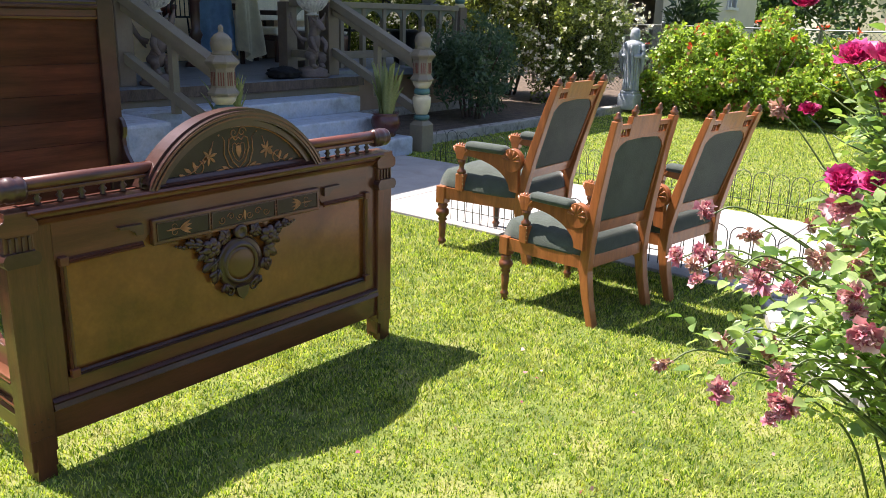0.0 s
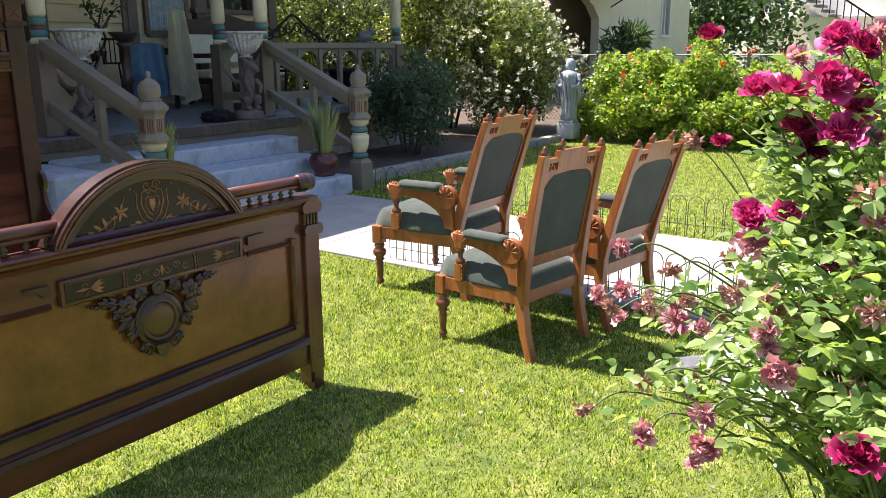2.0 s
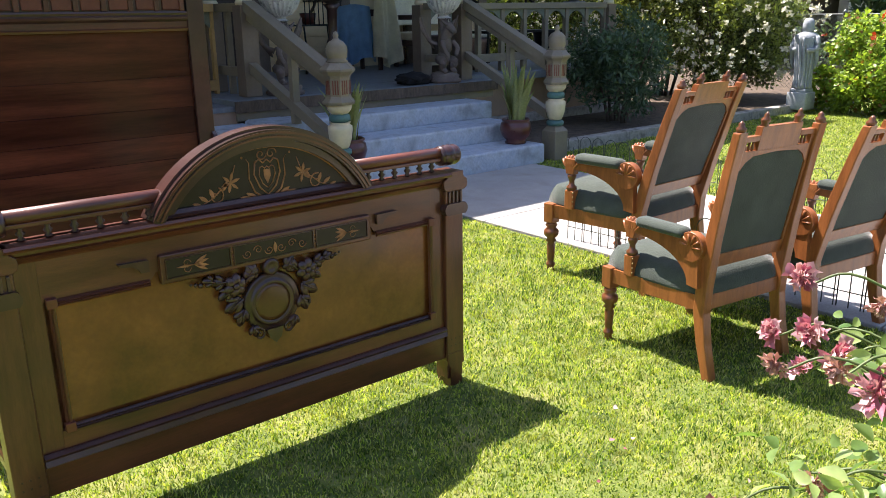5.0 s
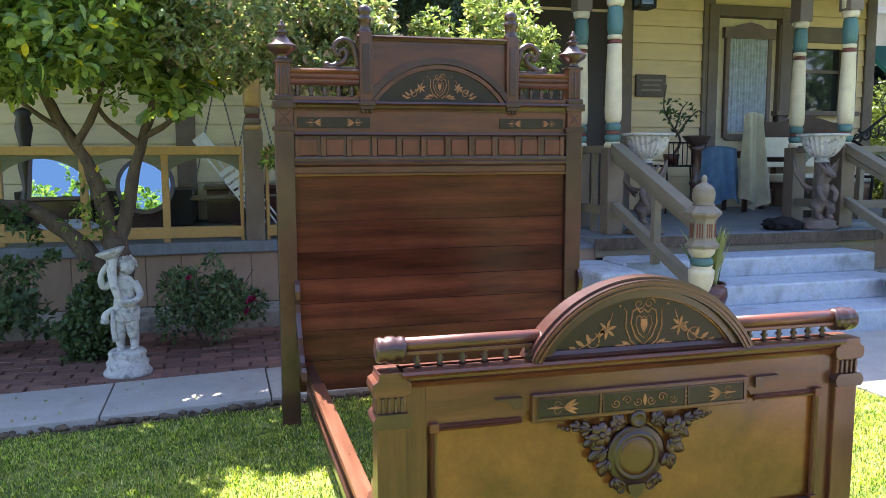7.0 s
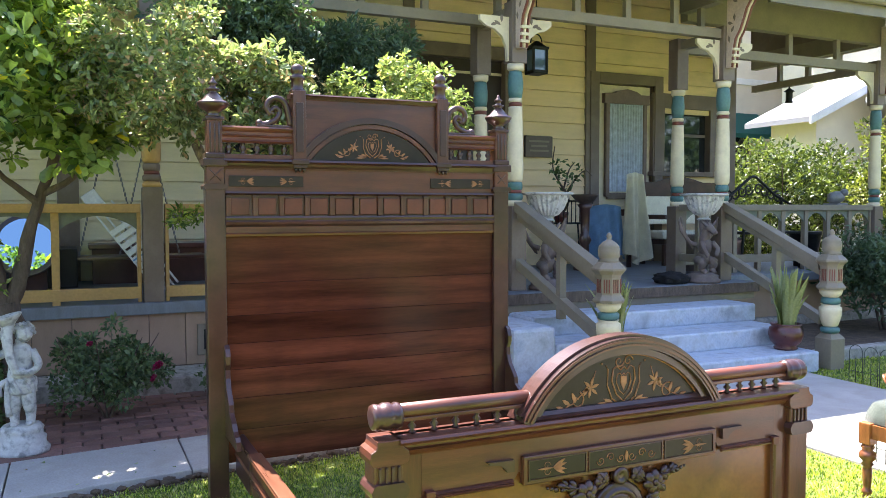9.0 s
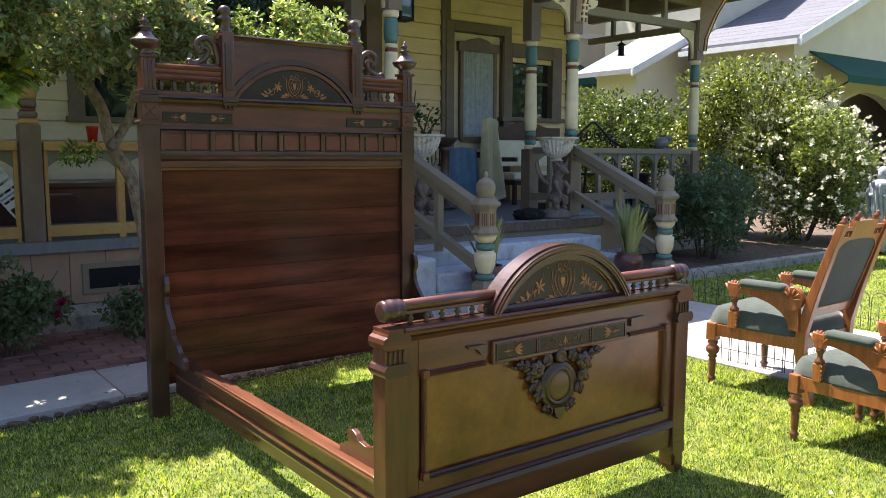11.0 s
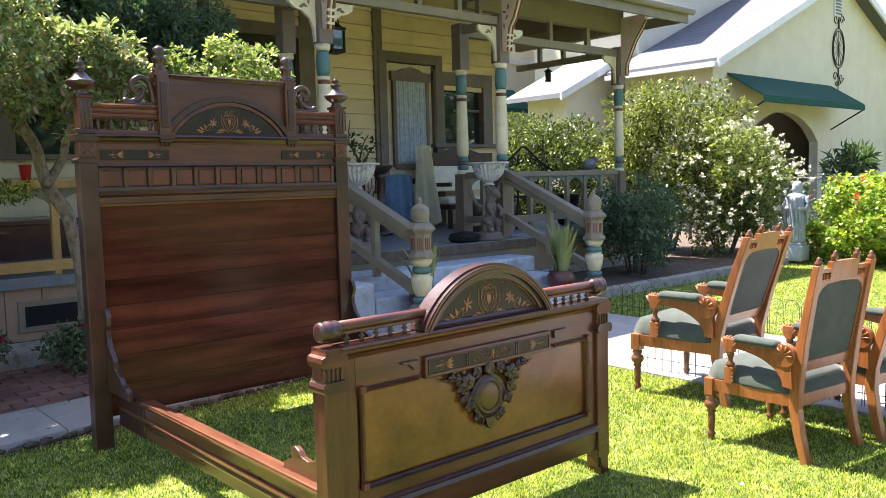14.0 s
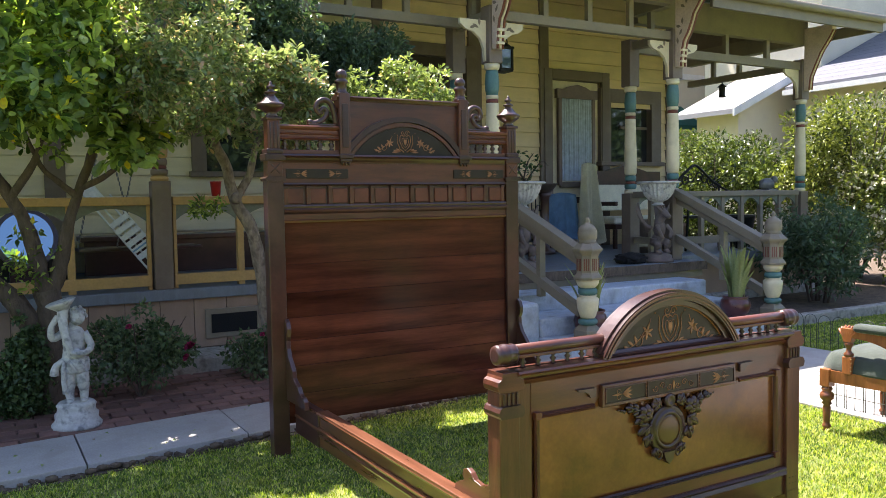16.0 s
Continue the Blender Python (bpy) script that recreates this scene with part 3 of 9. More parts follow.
# rough lawn edge under the path
eb = bmesh.new()
for i in range(260):
    x = -3 + 7.2 * i / 260 + R.uniform(-0.02, 0.02)
    ball((x, 4.638 + slant(x) + R.uniform(-0.016, 0.012), 0.012 + R.uniform(-0.012, 0.014)), R.uniform(0.012, 0.028), 1.3, 0.8, 0.8, 1, 0.5, eb)
tagged(alone("path_edge_rubble", eb, EARTH, "crumbly dark stones and soil at the path's edge", "rubble"), kind="stuff")


# ---- the bed ----
BX = 1.85            # its middle
FY = 2.405           # footboard's face
bed = thing("antique_bed", (BX, 3.4, 0), "tall dark carved mahogany Victorian bedstead without mattress, standing on the lawn", "bed")
foot = part("footboard", box(1.17, 2.53, FY + 0.022, FY + 0.045, 0.12, 0.80), WOOD, bed, "carved mahogany footboard with arched crest")


def bar_x(x0, x1, z, prof, y, name, material, parent, flip=1):
    """A moulding along x: prof gives (out, up) pairs from the face y."""
    b = prism([(y - o * flip, z + u) for o, u in prof], x0, x1, "x")
    return part(name, b, material, parent)


# posts with blocks
for x0 in (1.095, 2.525):
    x1 = x0 + 0.08
    p = part("post", box(x0, x1, FY - 0.012, FY + 0.062, 0.10, 0.735, 0.004), WOOD_V, foot)
    b = box(x0 + 0.004, x1 - 0.004, FY - 0.008, FY + 0.058, 0.03, 0.10, 0.003)
    part("foot_block", prism([(x0 + 0.004, 0.13), (x0 + 0.002, 0.085), (x0 + 0.016, 0.075), (x0 + 0.012, 0.0), (x1 - 0.012, 0.0), (x1 - 0.016, 0.075), (x1 - 0.002, 0.085), (x1 - 0.004, 0.13)], FY - 0.014, FY + 0.06, "y", b), WOOD_V, foot)
    part("cap_block", prism([(x0, 0.735), (x0 - 0.010, 0.742), (x0 - 0.013, 0.757), (x0 - 0.010, 0.772), (x0 + 0.002, 0.779), (x0 + 0.006, 0.788), (x0 + 0.006, 0.80), (x1 - 0.006, 0.80), (x1 - 0.006, 0.788), (x1 - 0.002, 0.779), (x1 + 0.010, 0.772), (x1 + 0.013, 0.757), (x1 + 0.010, 0.742), (x1, 0.735)], FY - 0.022, FY + 0.068, "y", bev=0.002), WOOD, foot, "scroll-edged cap block")
    part("lower_block", prism([(x0 - 0.002, 0.650), (x1 + 0.002, 0.650), (x1 + 0.009, 0.660), (x1 + 0.011, 0.672), (x1 + 0.005, 0.684), (x1 - 0.002, 0.690), (x0 + 0.002, 0.690), (x0 - 0.005, 0.684), (x0 - 0.011, 0.672), (x0 - 0.009, 0.660)], FY - 0.026, FY + 0.068, "y"), WOOD_DARK, foot)
    fl = bmesh.new()
    for k in range(4):
        box(x0 + 0.012 + k * 0.017, x0 + 0.020 + k * 0.017, FY - 0.018, FY - 0.01, 0.69, 0.73, 0.002, fl)
    part("flutes", fl, WOOD_DARK, foot)
    pg = bmesh.new()
    for k in range(3):
        for h in (0.16, 0.185):
            lathe([(0.0028, 0), (0.0028, 0.003)], 8, pg, Matrix.Rotation(radians(90), 4, 'X'), (x0 + 0.02 + k * 0.02, FY - 0.011, h))
    part("pegs", pg, WOOD_DARK, foot)
# crest, cornice, rails
bar_x(1.16, 2.54, 0.0, [(-0.06, 0.80), (0.028, 0.80), (0.034, 0.793), (0.028, 0.785), (0.012, 0.782), (0.01, 0.772), (0.016, 0.768), (0.006, 0.757), (0.002, 0.75), (-0.06, 0.75)], FY, "cornice", WOOD, foot)
bar_x(1.176, 2.525, 0.0, [(-0.03, 0.225), (0.004, 0.235), (0.016, 0.228), (0.012, 0.22), (0.018, 0.205), (0.006, 0.198), (-0.03, 0.198)], FY, "base_moulding", WOOD_DARK, foot)
part("bottom_rail", box(1.17, 2.53, FY + 0.0, FY + 0.05, 0.112, 0.205, 0.004), WOOD, foot)
part("panel", box(1.255, 2.465, FY + 0.010, FY + 0.024, 0.285, 0.70), BURL, foot, "golden burl veneer panel")
for x in (1.176, 2.468):
    part("stile", box(x, x + 0.058, FY + 0.004, FY + 0.03, 0.20, 0.752, 0.002), WOOD_V, foot)
part("top_rail", prism([(1.23, 0.752), (2.47, 0.752), (2.47, 0.64), (2.235, 0.64), (2.225, 0.66), (2.20, 0.66), (1.54, 0.66), (1.52, 0.66), (1.505, 0.64), (1.23, 0.64)], FY + 0.002, FY + 0.03, "y"), WOOD, foot)
part("lower_rail", box(1.23, 2.47, FY + 0.002, FY + 0.03, 0.22, 0.285, 0.002), WOOD, foot)
# bead frame of the panel with corner blocks
for z, y in ((0.292, "lower_bead"), (0.635, "upper_bead")):
    for x0, x1 in (((1.25, 2.465),) if z < 0.4 else ((1.25, 1.50), (2.24, 2.465))):
        bar_x(x0, x1, z, [(0, -0.009), (0.008, -0.008), (0.011, -0.003), (0.006, 0.0), (0.010, 0.004), (0.004, 0.008), (0, 0.009)], FY, y, WOOD_DARK if z < 0.4 else WOOD, foot)
for x in (1.25, 2.463):
    part("side_bead", prism([(FY, x - 0.009), (FY - 0.009, x - 0.006), (FY - 0.004, x), (FY - 0.009, x + 0.006), (FY, x + 0.009)], 0.30, 0.632, "z", m=Matrix(((0, 1, 0, 0), (1, 0, 0, 0), (0, 0, 1, 0), (0, 0, 0, 1)))), WOOD_V, foot)
    for z in (0.296, 0.637):
        part("corner_block", box(x - 0.013, x + 0.013, FY - 0.016, FY + 0.004, z - 0.013, z + 0.013, 0.002), BLOCK, foot)
# black plaque with inlay
plq = part("plaque", box(1.528, 2.212, FY - 0.014, FY + 0.01, 0.624, 0.706, 0.004), WOOD, foot, "moulded frame of the inlaid plaque")
for x0, x1 in ((1.545, 1.727), (1.743, 1.997), (2.013, 2.195)):
    part("black_panel", box(x0, x1, FY - 0.0155, FY - 0.008, 0.640, 0.690, 0.001), EBONY, plq, "black lacquered panel")
    for z in (0.636, 0.691):
        part("fillet", box(x0 - 0.004, x1 + 0.004, FY - 0.018, FY - 0.012, z, z + 0.003), WOOD_DARK, plq)
    for x in (x0 - 0.004, x1 + 0.001):
        part("fillet", box(x, x + 0.003, FY - 0.018, FY - 0.012, 0.6392, 0.6908), WOOD_DARK, plq)


def scroll(cx, cz, r, turns, a0, y, w, bm, hand=1, n=22):
    pts = []
    for i in range(n + 1):
        t = i / n
        a = a0 + hand * t * turns * 2 * math.pi
        rr = r * (1 - 0.82 * t)
        pts.append((cx + rr * math.cos(a), y, cz + rr * math.sin(a)))
    return tube(pts, w, w * 0.6, 4, bm)


def leafshape(cx, cz, ang, ln, wd, y, bm):
    pts = []
    for t, s in ((0, 0), (0.3, 0.8), (0.55, 1.0), (0.8, 0.6), (1, 0), (0.8, -0.6), (0.55, -1.0), (0.3, -0.8)):
        u, v = t * ln, s * wd / 2
        pts.append((cx + u * math.cos(ang) - v * math.sin(ang), cz + u * math.sin(ang) + v * math.cos(ang)))
    return prism(pts, y - 0.0015, y + 0.0015, "y", bm)


def inlay_sprig(cx, cz, s, y, bm, hand=1):
    for k in (-0.5, -0.2, 0.2, 0.5):
        leafshape(cx, cz, (0 if hand > 0 else math.pi) + k, 0.045 * s, 0.009 * s, y, bm)
    leafshape(cx, cz, (math.pi if hand > 0 else 0), 0.05 * s, 0.006 * s, y, bm)
    for k in (1, -1):
        scroll(cx - hand * 0.02 * s, cz + k * 0.008 * s, 0.012 * s, 1.0, 0, y, 0.0012 * s, bm, k)
    return bm


b = bmesh.new()
inlay_sprig(1.62, 0.665, 1, FY - 0.0168, b)
inlay_sprig(2.12, 0.665, 1, FY - 0.0168, b, -1)
for k in (1, -1):
    for q in range(3):
        scroll(1.87 + k * (0.02 + 0.035 * q), 0.665 + (0.004 if q % 2 else -0.003), 0.014, 1.3, 0 if k > 0 else math.pi, FY - 0.0168, 0.0017, b, k if q % 2 else -k)
leafshape(1.87, 0.648, math.pi / 2, 0.035, 0.012, FY - 0.0168, b)
for x in (1.735, 2.005):
    for z in (0.652, 0.665, 0.678):
        ball((x, FY - 0.016, z), 0.003, 1, 0.4, 1, 1, 0, b)
tagged(part("inlay", b, GILT, plq, "faded gilt incised scroll inlay"), kind="stuff")
# carved rosette with medallion
medal = part("medallion", lathe([(0.093, 0), (0.095, 0.012), (0.086, 0.022), (0.076, 0.016), (0.072, 0.024), (0.062, 0.028), (0.058, 0.022)], 32, None, Matrix.Rotation(radians(90), 4, 'X'), (1.853, FY + 0.012, 0.497)), WOOD_DARK, foot, "round carved medallion")
part("boss", lathe([(0.06, 0.0), (0.058, 0.004), (0.045, 0.006), (0.02, 0.008), (0.001, 0.0085)], 28, None, Matrix.Rotation(radians(90), 4, 'X'), (1.853, FY - 0.006, 0.497)), BOSS, medal, "flat golden brown boss")


def carved_leaf(bm, x, z, an, ln, y):
    """A lobed leaf in relief, with its middle vein raised."""
    m = Matrix.Translation((x, y, z)) @ Matrix.Rotation(-an, 4, 'Y')
    for t, s_, r, tilt in ((0.55, 0, 0.58, 0), (0.38, 0.26, 0.40, 0.7), (0.38, -0.26, 0.40, -0.7)):
        lobe = ball((0, 0, 0), 1, ln * r, 0.010, ln * r * 0.55, 2, 0.1)
        merge(bm, lobe, m @ Matrix.Translation((ln * t, 0, ln * s_)) @ Matrix.Rotation(-tilt, 4, 'Y'))
    tube([(x, y - 0.012, z), (x + 0.95 * ln * math.cos(an), y - 0.010, z + 0.95 * ln * math.sin(an))], 0.004, 0.001, 5, bm)


def carved_flower(bm, x, z, r, y):
    """A five-petalled flower in relief with a domed eye."""
    for j in range(6):
        a = j * 1.047 + 0.3
        petal = ball((0, 0, 0), 1, r * 0.52, r * 0.3, r * 0.46, 2, 0.1)
        merge(bm, petal, Matrix.Translation((x + r * 0.62 * math.cos(a), y, z + r * 0.62 * math.sin(a))) @ Matrix.Rotation(-a, 4, 'Y') @ Matrix.Rotation(0.35, 4, 'Z'))
    ball((x, y - r * 0.28, z), r * 0.3, 1, 0.7, 1, 2, 0.08, bm)


b = bmesh.new()
for k in (-1, 1):
    fl = lambda an: an if k > 0 else math.pi - an
    for dx, dz, an, ln in ((0.098, 0.035, -0.55, 0.058), (0.094, 0.0, -1.2, 0.048), (0.145, 0.096, 0.05, 0.042), (0.05, 0.098, 0.9, 0.04), (0.085, 0.085, 2.4, 0.036), (0.072, -0.058, -1.9, 0.036), (0.13, 0.07, -0.6, 0.042), (0.178, 0.103, 0.25, 0.032)):
        carved_leaf(b, 1.853 + k * dx, 0.497 + dz, fl(an), ln, FY - 0.008)
    carved_flower(b, 1.853 + k * 0.118, 0.497 + 0.078, 0.034, FY - 0.016)
    carved_flower(b, 1.853 + k * 0.062, 0.497 + 0.105, 0.022, FY - 0.012)
    scroll(1.853 + k * 0.105, 0.475, 0.022, 1.2, 0, FY - 0.008, 0.005, b, -k)
    scroll(1.853 + k * 0.05, 0.405, 0.018, 1.2, 1.5, FY - 0.008, 0.005, b, k)
    for j in range(3):
        ball((1.853 + k * (0.215 + 0.014 * j), FY - 0.004, 0.497 + 0.098 + 0.004 * j), 0.009 - 0.002 * j, 1, 0.7, 1, 1, 0.1, b)
part("carved_leaves", b, WOOD_DARK, medal, "dark carved leaves and flowers")
b = prism([(1.825, 0.415), (1.88, 0.415), (1.872, 0.385), (1.853, 0.368), (1.834, 0.385)], FY - 0.014, FY + 0.01, "y")
part("pendant", b, WOOD_DARK, medal)
part("top_boss", lathe([(0.026, 0), (0.026, 0.022), (0.016, 0.028), (0.012, 0.02), (0.001, 0.022)], 16, None, Matrix.Rotation(radians(90), 4, 'X'), (1.853, FY + 0.004, 0.609)), WOOD_DARK, medal)
for x, k in ((1.50, -1), (2.24, 1)):
    part("ear", prism([(x, 0.668), (x, 0.70), (x + k * 0.08, 0.702), (x + k * 0.074, 0.694), (x + k * 0.045, 0.690), (x + k * 0.03, 0.680), (x + k * 0.022, 0.668)], FY - 0.012, FY + 0.01, "y"), WOOD_DARK, foot)
# gallery of spindles under a round rail
for x0, x1 in ((1.15, 1.56), (2.18, 2.55)):
    part("gallery_rail", lathe([(0.016, 0), (0.02, 0.004), (0.02, x1 - x0 - 0.004), (0.016, x1 - x0)], 14, None, Matrix.Rotation(radians(90), 4, 'Y'), (x0, FY + 0.022, 0.862)), WOOD, foot)
    part("gallery_fillet", box(x0, x1, FY + 0.006, FY + 0.038, 0.836, 0.847, 0.002), WOOD, foot)
for x in (1.212, 1.275, 1.338, 1.401, 1.464, 1.527, 2.235, 2.287, 2.339, 2.391, 2.443, 2.495):
    part("spindle", lathe([(0.006, 0), (0.011, 0.005), (0.005, 0.011), (0.012, 0.02), (0.005, 0.028), (0.009, 0.033), (0.006, 0.038)], 10, None, None, (x, FY + 0.022, 0.80)), WOOD_DARK, foot)
for x0 in (1.098, 2.522):
    part("roll", lathe([(0.02, 0), (0.032, 0.003), (0.035, 0.014), (0.031, 0.024), (0.036, 0.032), (0.036, 0.05), (0.031, 0.058), (0.035, 0.068), (0.032, 0.079), (0.02, 0.082)], 20, None, Matrix.Rotation(radians(90), 4, 'Y'), (x0, FY + 0.022, 0.852)), WOOD_DARK, foot, "turned scroll roll")
# arch
ACX, ACZ, AR = 1.866, 0.618, 0.394
arch = part("arch", arcband(ACX, ACZ, AR - 0.03, AR, 28, 152, FY - 0.030, FY + 0.065), WOOD_DARK, foot, "arched moulded crest")
part("arch_bead", arcband(ACX, ACZ, AR - 0.050, AR - 0.031, 30, 150, FY - 0.014, FY + 0.03), WOOD_DARK, arch)
for rr_, dy in ((AR - 0.008, 0.034), (AR - 0.020, 0.034)):
    part("arch_reed", arcband(ACX, ACZ, rr_ - 0.003, rr_ + 0.003, 29, 151, FY - dy, FY - 0.02), WOOD, arch)
part("gilt_line", arcband(ACX, ACZ, AR - 0.0535, AR - 0.0505, 31, 149, FY - 0.001, FY + 0.02), GILT, arch)
part("arch_lip", arcband(ACX, ACZ, AR - 0.004, AR + 0.008, 30, 150, FY - 0.012, FY + 0.036), WOOD_DARK, arch)
pts = [(ACX + (AR - 0.035) * math.cos(radians(a)), ACZ + (AR - 0.035) * math.sin(radians(a))) for a in range(32, 149, 4)]
part("tympanum", prism(pts, FY + 0.004, FY + 0.022, "y"), EBONY, arch, "black lacquered half-round panel")


def crest_inlay(cx, cz, s, y):
    """Shield with wings, sprays and stars, in gilt."""
    b = bmesh.new()
    sh = [(-0.032, 0.03), (-0.036, 0.0), (-0.022, -0.035), (0, -0.055), (0.022, -0.035), (0.036, 0.0), (0.032, 0.03), (0.02, 0.036), (0.01, 0.026), (0, 0.034), (-0.01, 0.026), (-0.02, 0.036)]
    loop = [(cx + s * u, y, cz + s * v) for u, v in sh]
    tube(loop + [loop[0]], 0.0024 * s, None, 4, b)
    tube([(cx + s * u * 0.62, y, cz + s * (v * 0.62 - 0.004)) for u, v in sh + sh[:1]], 0.0016 * s, None, 4, b)
    prism([(cx + s * u * 0.3, cz + s * (v * 0.45 - 0.004)) for u, v in ((-0.03, 0.03), (-0.03, -0.01), (0, -0.05), (0.03, -0.01), (0.03, 0.03))], y - 0.001, y + 0.001, "y", b)
    for k in (1, -1):
        scroll(cx + k * 0.014 * s, cz + 0.048 * s, 0.015 * s, 1.2, 0, y, 0.002 * s, b, k)
        tube([(cx + k * s * u, y, cz + s * v) for u, v in ((0.01, -0.064), (0.036, -0.045), (0.05, -0.01), (0.048, 0.03), (0.055, 0.04))], 0.0032 * s, 0.001 * s, 4, b)
        for an, ln in ((0.15, 0.05), (0.5, 0.035), (-0.1, 0.06)):
            leafshape(cx + k * 0.03 * s, cz - 0.06 * s, an if k > 0 else math.pi - an, ln * s, 0.011 * s, y, b)
        for j in range(6):
            leafshape(cx + k * 0.10 * s, cz - 0.012 * s, j * 1.047 + 0.3, 0.026 * s, 0.008 * s, y, b)
        tube([(cx + k * s * u, y, cz + s * v) for u, v in ((0.085, 0.03), (0.10, -0.012), (0.125, -0.025), (0.15, -0.045), (0.19, -0.062))], 0.0016 * s, None, 4, b)
        scroll(cx + k * 0.14 * s, cz - 0.04 * s, 0.022 * s, 1.1, 1.2, y, 0.0022 * s, b, k)
        for u, v, an in ((0.145, -0.045, 1.2), (0.16, -0.05, 0.6), (0.175, -0.06, 0.4), (0.155, -0.06, -0.2), (0.12, -0.03, 2.0)):
            leafshape(cx + k * u * s, cz + v * s, an if k > 0 else math.pi - an, 0.028 * s, 0.010 * s, y, b)
        ball((cx + k * 0.066 * s, y, cz + 0.045 * s), 0.0035 * s, 1, 0.4, 1, 1, 0, b)
    return b


tagged(part("crest_inlay", crest_inlay(ACX + 0.006, 0.885, 1.15, FY + 0.003), GILT, arch, "faded gilt shield and flower inlay"), kind="stuff")
bar_x(1.55, 2.19, 0.0, [(-0.04, 0.80), (0.018, 0.80), (0.022, 0.806), (0.012, 0.812), (0.004, 0.822), (-0.02, 0.822)], FY, "arch_base", WOOD_DARK, arch)

# headboard
HY = 4.40
H0, H1 = 0.985, 2.595
head = part("headboard", box(H0 + 0.08, H1 - 0.08, HY + 0.03, HY + 0.052, 0.16, 1.62), WOOD, bed, "towering panelled mahogany headboard with pediment")
zs = [0.165, 0.32, 0.475, 0.615, 0.74, 0.875, 1.03, 1.255]
for a, c in zip(zs, zs[1:]):
    part("plank", box(H0 + 0.09, H1 - 0.09, HY + 0.012, HY + 0.034, a + 0.0007, c - 0.0007, 0.001), BOARD, head, at=(BX, HY, (a + c) / 2))
for x0 in (H0, H1 - 0.09):
    x1 = x0 + 0.09
    # Darker wood than the footboard posts, standing in for the shade on them.
    part("post", box(x0, x1, HY - 0.012, HY + 0.062, 0.0, 1.50, 0.004), WOOD_DARK, head)
    part("post_block", box(x0 - 0.01, x1 + 0.01, HY - 0.028, HY + 0.074, 1.585, 1.622, 0.005), WOOD_DARK, head)
    part("post_neck", box(x0 + 0.004, x1 - 0.004, HY - 0.014, HY + 0.06, 1.50, 1.59, 0.004), WOOD, head)
    part("post_collar", prism([(x0 - 0.008, 1.478), (x1 + 0.008, 1.478), (x1 + 0.012, 1.492), (x1 + 0.002, 1.502), (x0 - 0.002, 1.502), (x0 - 0.012, 1.492)], HY - 0.026, HY + 0.07, "y"), WOOD_DARK, head)
    fin = part("post_top", box(x0 + 0.01, x1 - 0.01, HY - 0.01, HY + 0.06, 1.62, 1.815, 0.006), WOOD_V, head)
    b = bmesh.new()
    for q in range(3):
        lathe([(0.002, 0), (0.004, 0.01), (0.004, 0.13), (0.002, 0.14)], 6, b, None, (x0 + 0.025 + q * 0.02, HY - 0.011, 1.65))
    part("reeds", b, WOOD_DARK, fin)
    part("top_fillet", box(x0 + 0.002, x1 - 0.002, HY - 0.02, HY + 0.07, 1.800, 1.8155, 0.004), WOOD_DARK, fin)
    part("base_fillet", box(x0, x1, HY - 0.024, HY + 0.072, 1.622, 1.648, 0.006), WOOD_DARK, fin)
    xb = bmesh.new()
    for u in (-1, 1):
        tube([(x0 + 0.02, HY - 0.0145, 1.545 - u * 0.025), (x1 - 0.02, HY - 0.0145, 1.545 + u * 0.025)], 0.003, None, 4, xb)
    part("cross_carving", xb, WOOD_DARK, head)
    part("finial", lathe([(0.022, -0.03), (0.026, -0.022), (0.018, -0.012), (0.03, 0.002), (0.046, 0.016), (0.053, 0.032), (0.053, 0.038), (0.05, 0.042), (0.036, 0.052), (0.026, 0.07), (0.016, 0.084), (0.013, 0.092), (0.023, 0.097), (0.024, 0.103), (0.012, 0.109), (0.009, 0.12), (0.016, 0.126), (0.016, 0.132), (0.008, 0.14), (0.006, 0.15), (0.001, 0.162)], 20, None, Matrix.Diagonal((1.38, 1.38, 1.0, 1)), ((x0 + x1) / 2, HY + 0.025, 1.845)), WOOD_DARK, fin, "turned urn finial")


def hbar(x0, x1, prof, name, material, parent=None):
    return bar_x(x0, x1, 0.0, prof, HY, name, material, parent or head)


hbar(H0 + 0.085, H1 - 0.085, [(-0.05, 1.622), (0.03, 1.622), (0.034, 1.612), (0.02, 1.602), (0.014, 1.592), (0.006, 1.582), (0.004, 1.575), (-0.05, 1.575)], "cornice", WOOD_DARK)
part("frieze", box(H0 + 0.09, H1 - 0.09, HY + 0.002, HY + 0.03, 1.455, 1.578), WOOD, head)
hbar(H0 + 0.09, H1 - 0.09, [(-0.03, 1.468), (0.012, 1.468), (0.016, 1.46), (0.004, 1.452), (-0.03, 1.452)], "frieze_bead", WOOD_DARK)
part("block_band", box(H0 + 0.09, H1 - 0.09, HY + 0.012, HY + 0.03, 1.345, 1.455), WOOD_DARK, head)
for i in range(11):
    x = H0 + 0.11 + i * 0.1288
    part("burl_block", box(x + 0.006, x + 0.096, HY + 0.004, HY + 0.016, 1.356, 1.438, 0.004), BLOCK, head, at=(x, HY, 1.4))
for i in range(12):
    x = H0 + 0.0935 + i * 0.1268
    part("pilaster_strip", box(x, x + 0.024, HY - 0.003, HY + 0.014, 1.3505, 1.4515, 0.003), WOOD_V, head, at=(x, HY, 1.4))
    part("pilaster_cap", box(x - 0.001, x + 0.025, HY - 0.006, HY + 0.012, 1.438, 1.4512, 0.002), WOOD_DARK, head, at=(x, HY, 1.445))
